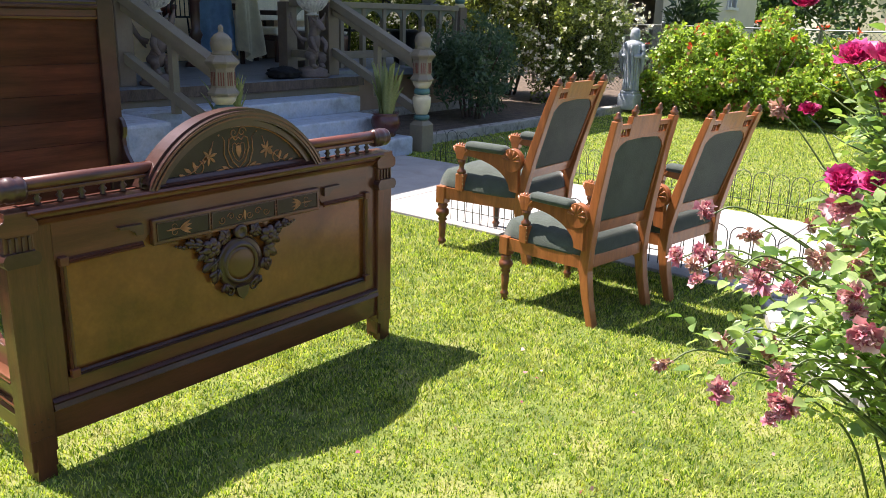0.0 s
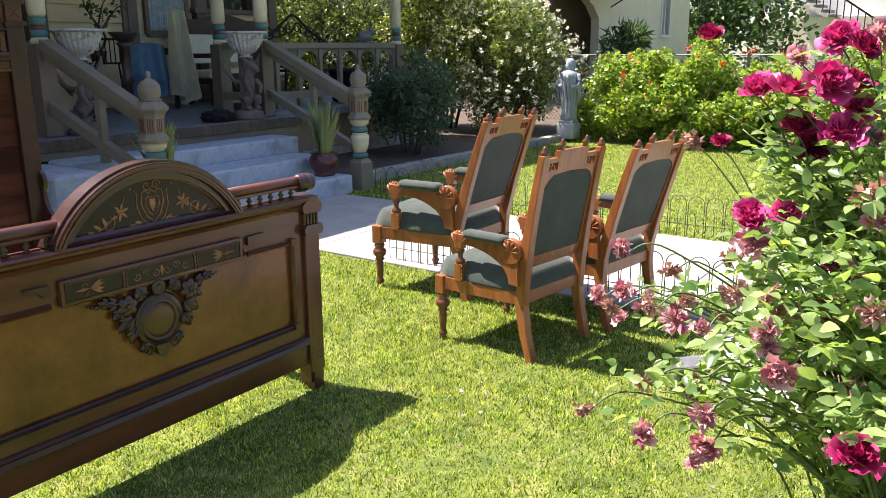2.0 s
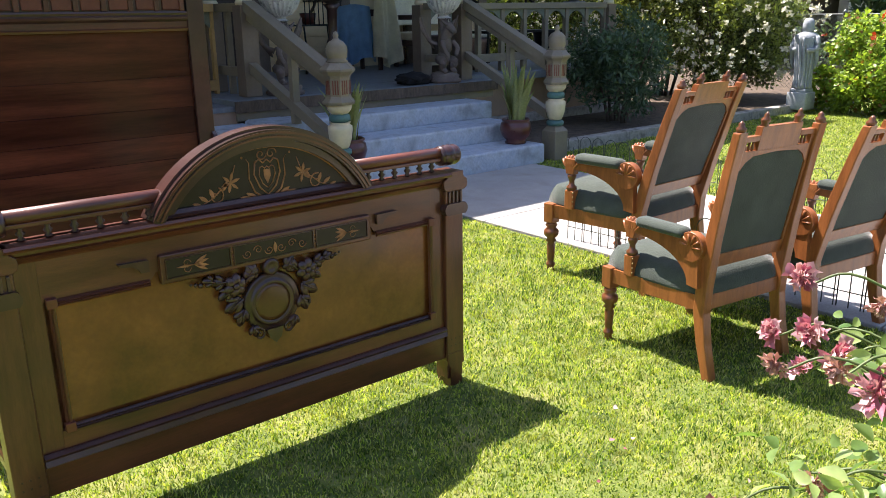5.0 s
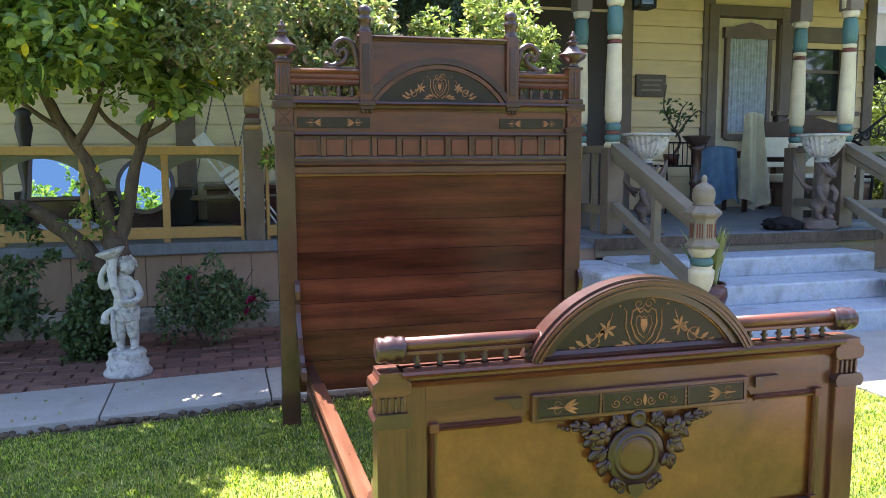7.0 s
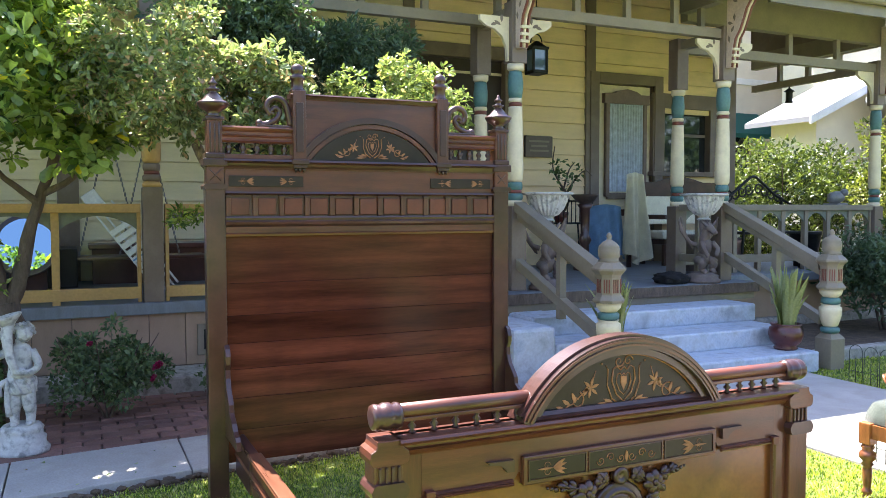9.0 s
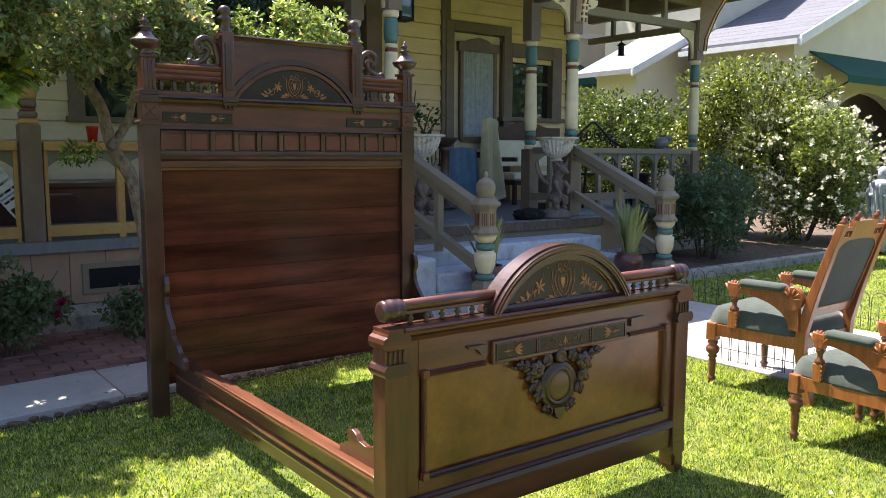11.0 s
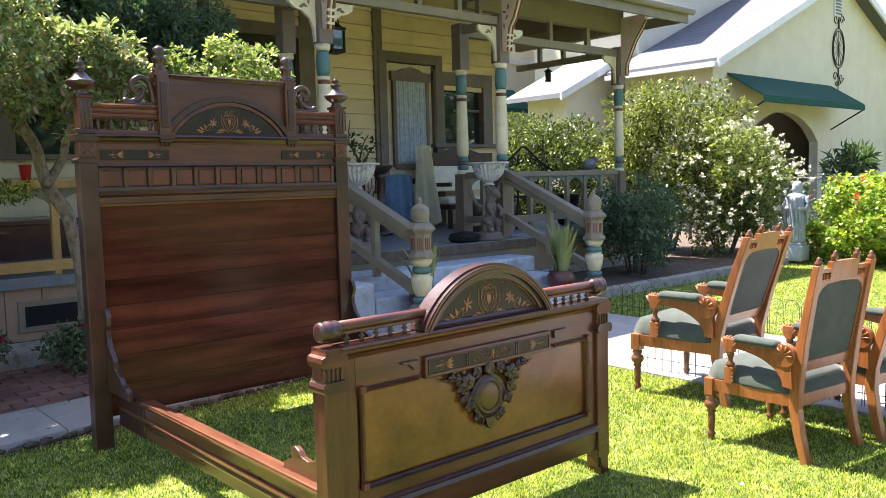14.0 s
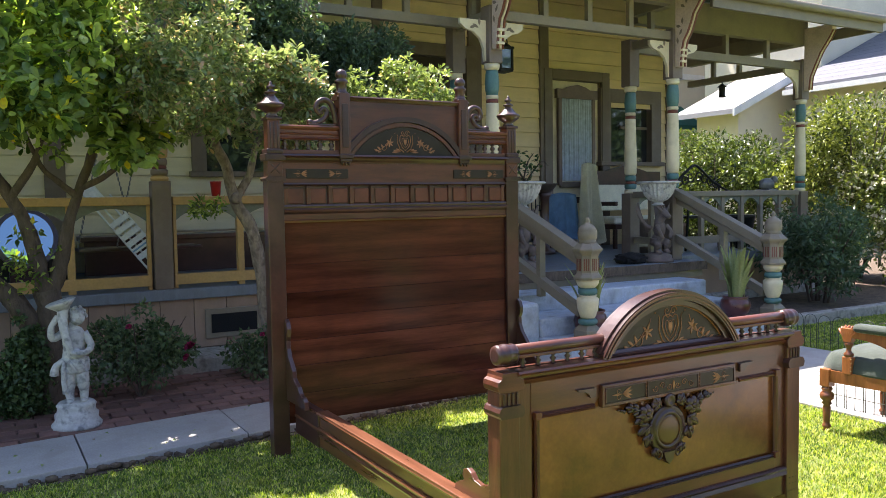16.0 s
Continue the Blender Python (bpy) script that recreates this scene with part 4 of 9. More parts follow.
hbar(H0 + 0.09, H1 - 0.09, [(-0.03, 1.350), (0.006, 1.350), (0.012, 1.342), (0.008, 1.332), (0.016, 1.324), (0.014, 1.312), (0.002, 1.300), (-0.03, 1.300)], "band_moulding", WOOD_DARK)
hbar(H0 + 0.09, H1 - 0.09, [(-0.02, 1.302), (0.002, 1.302), (0.002, 1.272), (0.01, 1.266), (0.006, 1.255), (-0.02, 1.255)], "panel_moulding", WOOD)
for x0, x1 in ((1.085, 1.46), (2.125, 2.495)):
    pq = part("black_plaque", box(x0 + 0.008, x1 - 0.008, HY - 0.004, HY + 0.008, 1.492, 1.544, 0.002), EBONY, head, "black panel with gilt flower sprigs")
    b = bmesh.new()
    inlay_sprig(x0 + 0.09, 1.518, 0.85, HY - 0.0055, b, 1)
    inlay_sprig(x1 - 0.09, 1.518, 0.85, HY - 0.0055, b, -1)
    tagged(part("inlay", b, GILT, pq), kind="stuff")
# pediment
ped = part("pediment", prism([(1.41, 1.622), (1.41, 1.925), (2.215, 1.925), (2.215, 1.622)], HY + 0.008, HY + 0.05, "y"), WOOD, head, "raised pediment with arched inlay")
hbar(1.39, 2.24, [(-0.06, 1.945), (0.014, 1.945), (0.02, 1.938), (0.012, 1.93), (0.006, 1.922), (-0.06, 1.922)], "pediment_cap", WOOD_DARK, ped)
PCX, PCZ, PR = 1.81, 1.388, 0.455
part("pediment_arch", arcband(PCX, PCZ, PR - 0.03, PR, 30, 150, HY - 0.016, HY + 0.03), WOOD_DARK, ped)
part("pediment_bead", arcband(PCX, PCZ, PR - 0.055, PR - 0.035, 31, 149, HY - 0.008, HY + 0.02), WOOD, ped)
pts = [(PCX + (PR - 0.06) * math.cos(radians(a)), PCZ + (PR - 0.06) * math.sin(radians(a))) for a in range(36, 145, 4)]
part("pediment_tympanum", prism(pts, HY - 0.002, HY + 0.012, "y"), EBONY, ped, "black lacquered half-round panel")
tagged(part("pediment_inlay", crest_inlay(PCX, 1.705, 0.98, HY - 0.0035), GILT, ped, "gilt shield and flower inlay"), kind="stuff")
for x0 in (1.40, 2.165):
    part("pier", box(x0, x0 + 0.065, HY - 0.02, HY + 0.06, 1.60, 1.96, 0.004), WOOD_V, ped)
    b = box(x0 - 0.010, x0 + 0.075, HY - 0.036, HY + 0.02, 1.60, 1.626, 0.004)
    box(x0 - 0.002, x0 + 0.067, HY - 0.028, HY + 0.02, 1.582, 1.602, 0.004, b)
    for q in range(3):
        lathe([(0.001, 0), (0.007, 0.010), (0.008, 0.018), (0.005, 0.022)], 8, b, None, (x0 + 0.013 + q * 0.02, HY - 0.014, 1.561))
    part("pier_corbel", b, WOOD_DARK, ped)
    part("pier_panel", box(x0 + 0.014, x0 + 0.051, HY - 0.026, HY - 0.018, 1.66, 1.90, 0.003), WOOD_DARK, ped)
    part("pier_finial", lathe([(0.034, 0), (0.038, 0.008), (0.03, 0.016), (0.029, 0.024), (0.029, 0.056), (0.036, 0.062), (0.037, 0.074), (0.028, 0.08), (0.025, 0.088), (0.031, 0.095), (0.033, 0.108), (0.028, 0.124), (0.014, 0.135), (0.001, 0.139)], 18, None, None, (x0 + 0.032, HY + 0.02, 1.955)), WOOD_DARK, ped, "turned finial")
for k, xe, xo in ((-1, 1.40, H0 + 0.08), (1, 2.23, H1 - 0.08)):
    a, c = min(xe, xo), max(xe, xo)
    part("gallery_base", box(a, c, HY - 0.004, HY + 0.052, 1.6225, 1.645, 0.003), WOOD, head)
    hbar(a, c, [(-0.05, 1.700), (-0.002, 1.700), (0.006, 1.708), (-0.001, 1.716), (-0.001, 1.726), (0.005, 1.732), (-0.001, 1.738), (-0.001, 1.752), (0.008, 1.760), (0.012, 1.770), (0.006, 1.778), (-0.05, 1.778)], "gallery_rail", WOOD)
    for i in range(5):
        x = a + (c - a) * (i + 0.5) / 5
        part("spindle", lathe([(0.008, 0), (0.015, 0.005), (0.007, 0.012), (0.016, 0.026), (0.016, 0.032), (0.007, 0.044), (0.014, 0.050), (0.008, 0.056)], 12, None, None, (x, HY + 0.025, 1.645)), WOOD_DARK, head)
    # pierced S-scroll that rises to the pier
    arc = spline([(xe + k * 0.155, HY + 0.025, 1.792), (xe + k * 0.12, HY + 0.025, 1.795), (xe + k * 0.075, HY + 0.025, 1.818), (xe + k * 0.055, HY + 0.025, 1.855), (xe + k * 0.075, HY + 0.025, 1.875), (xe + k * 0.095, HY + 0.025, 1.858), (xe + k * 0.085, HY + 0.025, 1.842)], 5)
    b = tube(arc, 0.017, 0.010, 8)
    tube(spline([(xe, HY + 0.025, 1.79), (xe + k * 0.012, HY + 0.025, 1.85), (xe + k * 0.03, HY + 0.025, 1.90), (xe + k * 0.07, HY + 0.025, 1.922), (xe + k * 0.108, HY + 0.025, 1.905), (xe + k * 0.118, HY + 0.025, 1.87), (xe + k * 0.098, HY + 0.025, 1.84)], 5), 0.018, 0.013, 8, b)
    ball((xe + k * 0.155, HY + 0.025, 1.797), 0.019, 1, 1, 1, 2, 0, b)
    box(min(xe, xe + k * 0.17), max(xe, xe + k * 0.17), HY + 0.006, HY + 0.044, 1.778, 1.79, 0.003, b)
    part("scroll_bracket", b, WOOD_DARK, head, "carved scroll bracket", True)
# lower ears of the headboard
for k, x in ((-1, H0 + 0.09), (1, H1 - 0.005)):
    edge = [(-0.012, 0.74), (-0.035, 0.725), (-0.05, 0.69), (-0.045, 0.65), (-0.03, 0.625), (-0.035, 0.585), (-0.055, 0.54), (-0.09, 0.505), (-0.115, 0.475), (-0.12, 0.44), (-0.145, 0.425), (-0.185, 0.405), (-0.215, 0.375), (-0.235, 0.365), (-0.265, 0.362), (-0.285, 0.345), (-0.29, 0.305)]
    b = prism([(HY + u, z) for u, z in edge] + [(HY - 0.012, 0.305)], x - 0.016, x + 0.008, "x", bev=0.003)
    part("ear_bracket", b, WOOD_DARK, head, "dark carved ear bracket")


def side_rail(x, parent):
    rl = part("side_rail", box(x - 0.012, x + 0.014, FY + 0.05, HY, 0.125, 0.30, 0.003), RAILW, parent, "long moulded mahogany side rail")
    for z, o in ((0.297, 0.026), (0.218, 0.02), (0.186, 0.014)):
        part("rail_moulding", prism([(x - o, z - 0.012), (x - o - 0.006, z), (x - o, z + 0.010), (x + 0.02, z + 0.010), (x + 0.02, z - 0.012)], FY + 0.06, HY - 0.35, "y"), RAILW, rl)
    part("rail_capping", box(x - 0.03, x + 0.03, FY + 0.06, HY - 0.36, 0.300, 0.311, 0.003), RAILW, rl)
    part("rail_end", box(x - 0.020, x + 0.022, HY - 0.35, HY - 0.0125, 0.120, 0.306, 0.004), WOOD_DARK, rl, "dark stepped end block")
    for z, o in ((0.293, 0.0205), (0.214, 0.0205)):
        part("rail_moulding", prism([(x - o, z - 0.010), (x - o - 0.006, z), (x - o, z + 0.008), (x - o + 0.004, z + 0.008), (x - o + 0.004, z - 0.010)], HY - 0.345, HY - 0.013, "y"), RAILW, rl)
    return rl


side_rail(1.125, bed)
side_rail(2.56, bed)


# ---- armchairs ----
def armchair(name, at, yaw, size, label, rake=0.0, taller=0.0):
    ch = thing(name, (0, 0, 0), label, "armchair", "upholstered armchairs on the lawn")
    w, d = 0.255, 0.25
    leg = [(0.012, 0), (0.016, 0.008), (0.012, 0.02), (0.018, 0.028), (0.018, 0.038), (0.012, 0.046), (0.014, 0.06), (0.017, 0.13), (0.013, 0.14), (0.022, 0.15), (0.016, 0.16), (0.028, 0.176), (0.03, 0.19), (0.027, 0.202), (0.018, 0.212), (0.024, 0.224), (0.017, 0.242)]
    for k in (-1, 1):
        l = part("front_leg", lathe([(r * 1.2, h) for r, h in leg], 14, None, None, (k * w, d, 0)), OAK_DARK, ch, "turned front leg", True)
        part("leg_block", box(k * w - 0.027, k * w + 0.027, d - 0.027, d + 0.027, 0.238, 0.33, 0.004), OAK, ch)
        # back leg and upright, one curved piece
        kb = k * 0.225
        prof = [(-0.285, 0.0), (-0.250, 0.0), (-0.208, 0.14), (-0.185, 0.26), (-0.19, 0.36), (-0.215, 0.55), (-0.262, 0.78), (-0.292, 0.905), (-0.325, 0.905), (-0.30, 0.78), (-0.262, 0.55), (-0.24, 0.36), (-0.235, 0.26), (-0.252, 0.14)]
        part("back_leg", prism(prof, kb - 0.022, kb + 0.022, "x", bev=0.004), OAK, ch)
        part("knob", lathe([(0.011, 0), (0.018, 0.006), (0.019, 0.016), (0.01, 0.024), (0.012, 0.03), (0.001, 0.04)], 12, None, None, (kb, -0.309, 0.903)), OAK_DARK, ch)
        part("side_seat_rail", prism([(kb - 0.02 * k, -0.22), (kb + 0.015 * k, -0.22), (k * (w + 0.018), d), (k * (w - 0.018), d)], 0.265, 0.325, "z"), OAK, ch)
        # arm: turned stump under a fan, a web arched below, a pad above
        stump = lathe([(0.016, 0), (0.024, 0.008), (0.024, 0.018), (0.013, 0.028), (0.012, 0.045), (0.02, 0.062), (0.021, 0.07), (0.014, 0.078), (0.018, 0.09)], 12, None, None, (k * w, 0.135, 0.405))
        part("arm_stump", stump, OAK_DARK, ch)
        b = prism([(0.115, 0.482), (0.155, 0.482), (0.168, 0.535), (0.165, 0.552), (0.105, 0.552), (0.102, 0.535)], k * w - 0.019, k * w + 0.019, "x", bev=0.003)
        for j in range(7):
            a = radians(48 + 14 * j)
            rib = Matrix.Translation((k * w, 0.135, 0.487)) @ Matrix.Rotation(a - math.pi / 2, 4, 'X')
            merge(b, ball((0, 0, 0), 1, 0.021, 0.0085, 0.040, 2), rib @ Matrix.Translation((0, 0, 0.042)))
        part("fan_carving", b, OAK, ch, "carved fan")
        b = lathe([(0.056, 0), (0.058, 0.006), (0.052, 0.018), (0.058, 0.03), (0.056, 0.036)], 20, None, Matrix.Rotation(radians(90), 4, 'Y'), (k * w - 0.018, -0.172, 0.515))
        for j in range(6):
            a = radians(10 + 34 * j)
            tube([(k * (w + 0.019), -0.172 + 0.012 * math.cos(a), 0.515 + 0.012 * math.sin(a)), (k * (w + 0.019), -0.172 + 0.05 * math.cos(a), 0.515 + 0.05 * math.sin(a))], 0.004, 0.006, 5, b)
        part("arm_back", b, OAK, ch, "carved quarter-round arm end")
        web = [(-0.215, 0.36), (-0.205, 0.54), (0.12, 0.54), (0.12, 0.508)] + [(0.105 - 0.27 * math.sin(radians(7.5 * i)), 0.365 + 0.14 * math.cos(radians(7.5 * i))) for i in range(13)]
        part("arm_rail", prism(web, k * w - 0.014, k * w + 0.014, "x"), OAK, ch, "oak arm rail arched below")
        pad = box(k * w - 0.034, k * w + 0.034, -0.14, 0.104, 0.536, 0.580, 0.020)
        for f in pad.faces:
            f.smooth = True
        part("arm_pad", pad, VELVET, ch, "green velvet arm pad")
        part("seat_block", box(k * w - 0.022, k * w + 0.022, 0.112, 0.158, 0.32, 0.408, 0.004), OAK, ch)
        for zz in (0.34, 0.36, 0.38, 0.40):
            part("brass_nail", ball((k * (w + 0.023), 0.108, zz), 0.004, 0.6, 1, 1, 1), PIPING, ch)
    part("front_seat_rail", box(-w, w, d - 0.02, d + 0.018, 0.262, 0.325, 0.004), OAK, ch)
    part("back_seat_rail", box(-0.21, 0.21, -0.222, -0.195, 0.265, 0.325, 0.004), OAK, ch)
    # sprung seat
    b = bmesh.new()
    bmesh.ops.create_cube(b, size=1)
    bmesh.ops.subdivide_edges(b, edges=b.edges[:], cuts=7, use_grid_fill=True)
    for v in b.verts:
        u, q, t = v.co.x * 2, v.co.y * 2, v.co.z + 0.5
        half = (w + 0.005) if q > 0 else (w - 0.012 + 0.017 * (q + 1))
        round_ = 1 - 0.10 * t * t
        x = u * half * round_ * (1 - 0.05 * abs(q) ** 6)
        y = 0.035 + q * 0.255 * round_ * (1 - 0.05 * abs(u) ** 6)
        z = 0.322 + t * (0.078 + 0.048 * (1 - u * u) ** 0.6 * (1 - q * q) ** 0.6 + 0.012 * max(q, 0))
        v.co = (x, y, z)
    part("seat", b, VELVET, ch, "plump green velvet seat", True)
    # back frame, leaning: built upright then sheared
    sh = Matrix(((1, 0, 0, 0), (0, 1, -0.195, 0), (0, 0, 1, 0), (0, 0, 0, 1)))

    def lean(bm):
        bmesh.ops.transform(bm, matrix=Matrix.Translation((0, -0.125, 0)) @ sh, verts=bm.verts)
        return bm
    part("back_bottom_rail", lean(box(-0.205, 0.205, -0.012, 0.016, 0.425, 0.475, 0.003)), OAK, ch)
    b = prism([(-0.205, 0.775), (-0.205, 0.836), (0.205, 0.836), (0.205, 0.775), (0.185, 0.775), (0.165, 0.80), (0.13, 0.818), (0, 0.825), (-0.13, 0.818), (-0.165, 0.80), (-0.185, 0.775)], -0.012, 0.016, "y")
    box(-0.115, 0.115, -0.0118, 0.0158, 0.8355, 0.916, 0.002, b)
    for k in (-1, 1):
        box(min(k * 0.115, k * 0.205), max(k * 0.115, k * 0.205), -0.0118, 0.0158, 0.868, 0.887, 0.002, b)
        box(min(k * 0.184, k * 0.205), max(k * 0.184, k * 0.205), -0.0118, 0.0158, 0.8355, 0.869, 0, b)
    crest = part("crest_rail", lean(b), OAK, ch, "pierced crest rail with turned knobs")
    for k in (-1, 1):
        part("crest_knob", lean(lathe([(0.009, 0), (0.016, 0.005), (0.012, 0.012), (0.017, 0.02), (0.017, 0.028), (0.008, 0.036), (0.01, 0.042), (0.001, 0.052)], 12, None, None, (k * 0.095, 0.0, 0.912))), OAK_DARK, crest)
        pc = bmesh.new()
        for j in range(3):
            lathe([(0.004, 0), (0.008, 0.01), (0.004, 0.022), (0.006, 0.034)], 8, pc, None, (k * 0.15 + (j - 1) * 0.02, 0.002, 0.835))
        part("piercing_spindles", lean(pc), OAK_DARK, crest)
    for k in (-1, 1):
        part("back_stile", lean(box(k * 0.203 - 0.012, k * 0.203 + 0.012, -0.012, 0.016, 0.43, 0.87, 0.003)), OAK, ch)
    pts = [(-0.19, 0.47), (0.19, 0.47), (0.19, 0.78), (0.165, 0.805), (0.13, 0.82), (0.0, 0.828), (-0.13, 0.82), (-0.165, 0.805), (-0.19, 0.78)]
    part("back_upholstery", lean(prism(pts, -0.007, 0.03, "y", bev=0.006)), VELVET, ch, "green velvet back")
    # the back rakes and rises from the seat up
    for o in ch.children_recursive:
        if o.name.split(".")[0] in ("back_leg", "knob", "back_bottom_rail", "crest_rail", "crest_knob", "piercing_spindles", "back_stile", "back_upholstery"):
            for v in o.data.vertices:
                up = max(0.0, (v.co.z - 0.36) / 0.55)
                v.co.y -= rake * up
                v.co.z += taller * up
    ch.matrix_basis = pose(at[0], at[1], 0, 0, 0, yaw) @ Matrix.Diagonal((size, size, size, 1))
    return ch


armchair("armchair", (4.127, 2.837), 1.2, 1.118, "largest golden oak armchair with green velvet upholstery", 0.071, -0.021)
armchair("armchair", (3.542, 2.033), -7.3, 0.969, "golden oak armchair with green velvet seat and back", 0.007, 0.047)
armchair("armchair", (4.129, 1.926), -7.8, 1.0, "golden oak armchair in green velvet beside the rose bush", 0.07, 0.003)
b = prism([(FY + 0.062, 0.31), (FY + 0.062, 0.44), (FY + 0.085, 0.41), (FY + 0.12, 0.385), (FY + 0.165, 0.372), (FY + 0.205, 0.378), (FY + 0.225, 0.398), (FY + 0.25, 0.408), (FY + 0.275, 0.40), (FY + 0.285, 0.378), (FY + 0.275, 0.36), (FY + 0.31, 0.345), (FY + 0.335, 0.33), (FY + 0.34, 0.31)], 1.128, 1.15, "x", bev=0.003)
part("rail_bracket", b, RAILW, bed, "carved scroll bracket on the rail")

# ---- the house ----
DZ = 0.66
WY = 9.5
house = thing("victorian_house", (3.5, WY, 0), "yellow clapboard Victorian cottage with a deep spindle-trimmed front porch", "house")


def clap_wall(x0, x1, y, z0, z1, openings, material, step=0.205):
    """A clapboard wall facing -y: a backing with openings, and each board a piece."""
    wall = part("wall", box(x0, x1, y + 0.06, y + 0.16, 0, z0 + 0.02), TAUPE, house, "painted clapboard wall")
    cuts = sorted(openings)
    xs = x0
    for a, c, lo, hi in cuts + [(x1, x1, 0, 0)]:
        if a > xs:
            part("wall_stud", box(xs, a, y + 0.03, y + 0.16, z0, z1), material, wall)
        if c > a:
            part("wall_head", box(a, c, y + 0.03, y + 0.16, hi, z1), material, wall)
            if lo > z0:
                part("wall_sill", box(a, c, y + 0.03, y + 0.16, z0, lo), material, wall)
        xs = c
    z = z0
    while z < z1 - 0.02:
        top = min(z + step, z1)
        xs = x0
        for a, c, lo, hi in cuts + [(x1, x1, -9, 99)]:
            if not (lo < (z + top) / 2 < hi):
                continue
            if a - xs > 0.02:
                bd = prism([(y + 0.03, z), (y - 0.012, z), (y + 0.008, top - 0.012), (y + 0.03, top - 0.012)], xs, a, "x")
                part("clapboard", bd, material, wall, at=((xs + a) / 2, y, z))
            xs = c
        z = top
    return wall


clap_wall(4.10, 9.15, WY, DZ, 4.38, [(4.22, 5.40, DZ, 3.26), (6.80, 7.72, DZ, 3.08), (7.88, 8.74, 1.88, 2.80)], SIDING)
clap_wall(-7.0, 4.10, WY, DZ, 4.38, [(1.90, 2.78, 1.7, 3.45), (-0.30, 0.2, 2.3, 3.3)], SIDING_PALE)
part("side_wall", box(9.0, 9.15, WY + 0.16, 16, 0, 3.75), SIDING, house)
part("back_wall", box(-7, 9.15, 16, 16.15, 0, 3.75), SIDING, house)
for x0, x1, z0, z1 in ((6.60, 6.75, DZ, 4.38), (9.05, 9.20, DZ, 4.38), (5.42, 5.62, DZ, 4.38), (4.02, 4.16, DZ, 4.38), (0.28, 0.48, DZ, 4.38), (-3.2, -3.05, DZ, 4.38)):
    part("corner_board", box(x0, x1, WY - 0.04, WY + 0.02, z0, z1, 0.004), TAUPE, house)


def framed(name, x0, x1, z0, z1, label, fw=0.13, sill=True, material=None, glass=None):
    """A framed opening in the front wall with its pane."""
    m = material or TAUPE
    win = part(name, box(x0 - fw, x0, WY - 0.045, WY + 0.12, z0 - (0 if not sill else 0.04), z1 + fw, 0.004), m, house, label)
    part("frame", box(x1, x1 + fw, WY - 0.045, WY + 0.12, z0 - (0 if not sill else 0.04), z1 + fw, 0.004), m, win)
    part("frame", box(x0, x1, WY - 0.045, WY + 0.12, z1, z1 + fw, 0.004), m, win)
    if sill:
        part("sill", box(x0 - fw - 0.03, x1 + fw + 0.03, WY - 0.09, WY + 0.10, z0 - 0.06, z0, 0.004), m, win)
    part("pane", box(x0, x1, WY + 0.07, WY + 0.08, z0, z1), glass or GLASS, win)
    return win


win = framed("window", 7.90, 8.72, 1.90, 2.78, "sash window in a wide taupe frame", 0.20)
part("sash", box(8.17, 8.70, WY + 0.04, WY + 0.07, 2.40, 2.44), TAUPE, win)
framed("window", 1.93, 2.75, 1.73, 3.42, "dark sash window high behind the foliage", 0.16)
framed("window", -0.27, 0.17, 2.33, 3.27, "small dark sash window", 0.10)
dark = framed("doorway", 4.22, 5.38, DZ, 3.24, "dark wide doorway with a taupe frame", 0.16, False, None, DARKDOOR)
part("rail_line", box(4.22, 5.38, WY + 0.05, WY + 0.068, 3.06, 3.09), CREAM, dark)
# front door with lace
door = part("front_door", box(6.66, 6.80, WY - 0.06, WY + 0.12, DZ, 3.20, 0.006), TAUPE, house, "cream glazed front door with a lace curtain")
part("frame", box(7.72, 7.86, WY - 0.06, WY + 0.12, DZ, 3.20, 0.006), TAUPE, door)
part("frame", box(6.80, 7.72, WY - 0.06, WY + 0.12, 3.06, 3.20, 0.006), TAUPE, door)
part("door_leaf", box(6.82, 7.70, WY + 0.03, WY + 0.075, DZ, 3.05), CREAM, door)
b = box(6.93, 6.99, WY - 0.03, WY + 0.03, 1.55, 2.93, 0.01)
box(7.55, 7.61, WY - 0.03, WY + 0.03, 1.55, 2.93, 0.01, b)
prism([(6.90, 2.80), (7.64, 2.80), (7.64, 2.93), (7.50, 2.93), (7.42, 2.97), (7.27, 3.0), (7.12, 2.97), (7.04, 2.93), (6.90, 2.93)], WY - 0.04, WY + 0.03, "y", b)
part("screen_surround", b, DOORW, door, "carved dark wood glass surround")
cb = bmesh.new()
n = 60
vs = [[cb.verts.new((6.99 + 0.56 * i / n, WY + 0.005 + 0.012 * math.sin(i * 1.35) + 0.006 * math.sin(i * 0.6), z)) for i in range(n + 1)] for z in (1.62, 2.8)]
for i in range(n):
    cb.faces.new((vs[0][i], vs[0][i + 1], vs[1][i + 1], vs[1][i]))
part("lace_curtain", cb, LACE, door, "grey lace curtain", True)
part("glass_line", box(6.97, 7.57, WY - 0.015, WY + 0.025, 1.52, 1.60, 0.004), TAUPE, door)
part("door_panel", box(7.0, 7.54, WY + 0.01, WY + 0.04, 0.85, 1.42, 0.012), CREAM, door)
part("door_knob", lathe([(0.012, 0), (0.012, 0.03), (0.028, 0.04), (0.03, 0.055), (0.001, 0.065)], 12, None, Matrix.Rotation(radians(90), 4, 'X'), (7.645, WY + 0.03, 1.62)), COPPER, door)

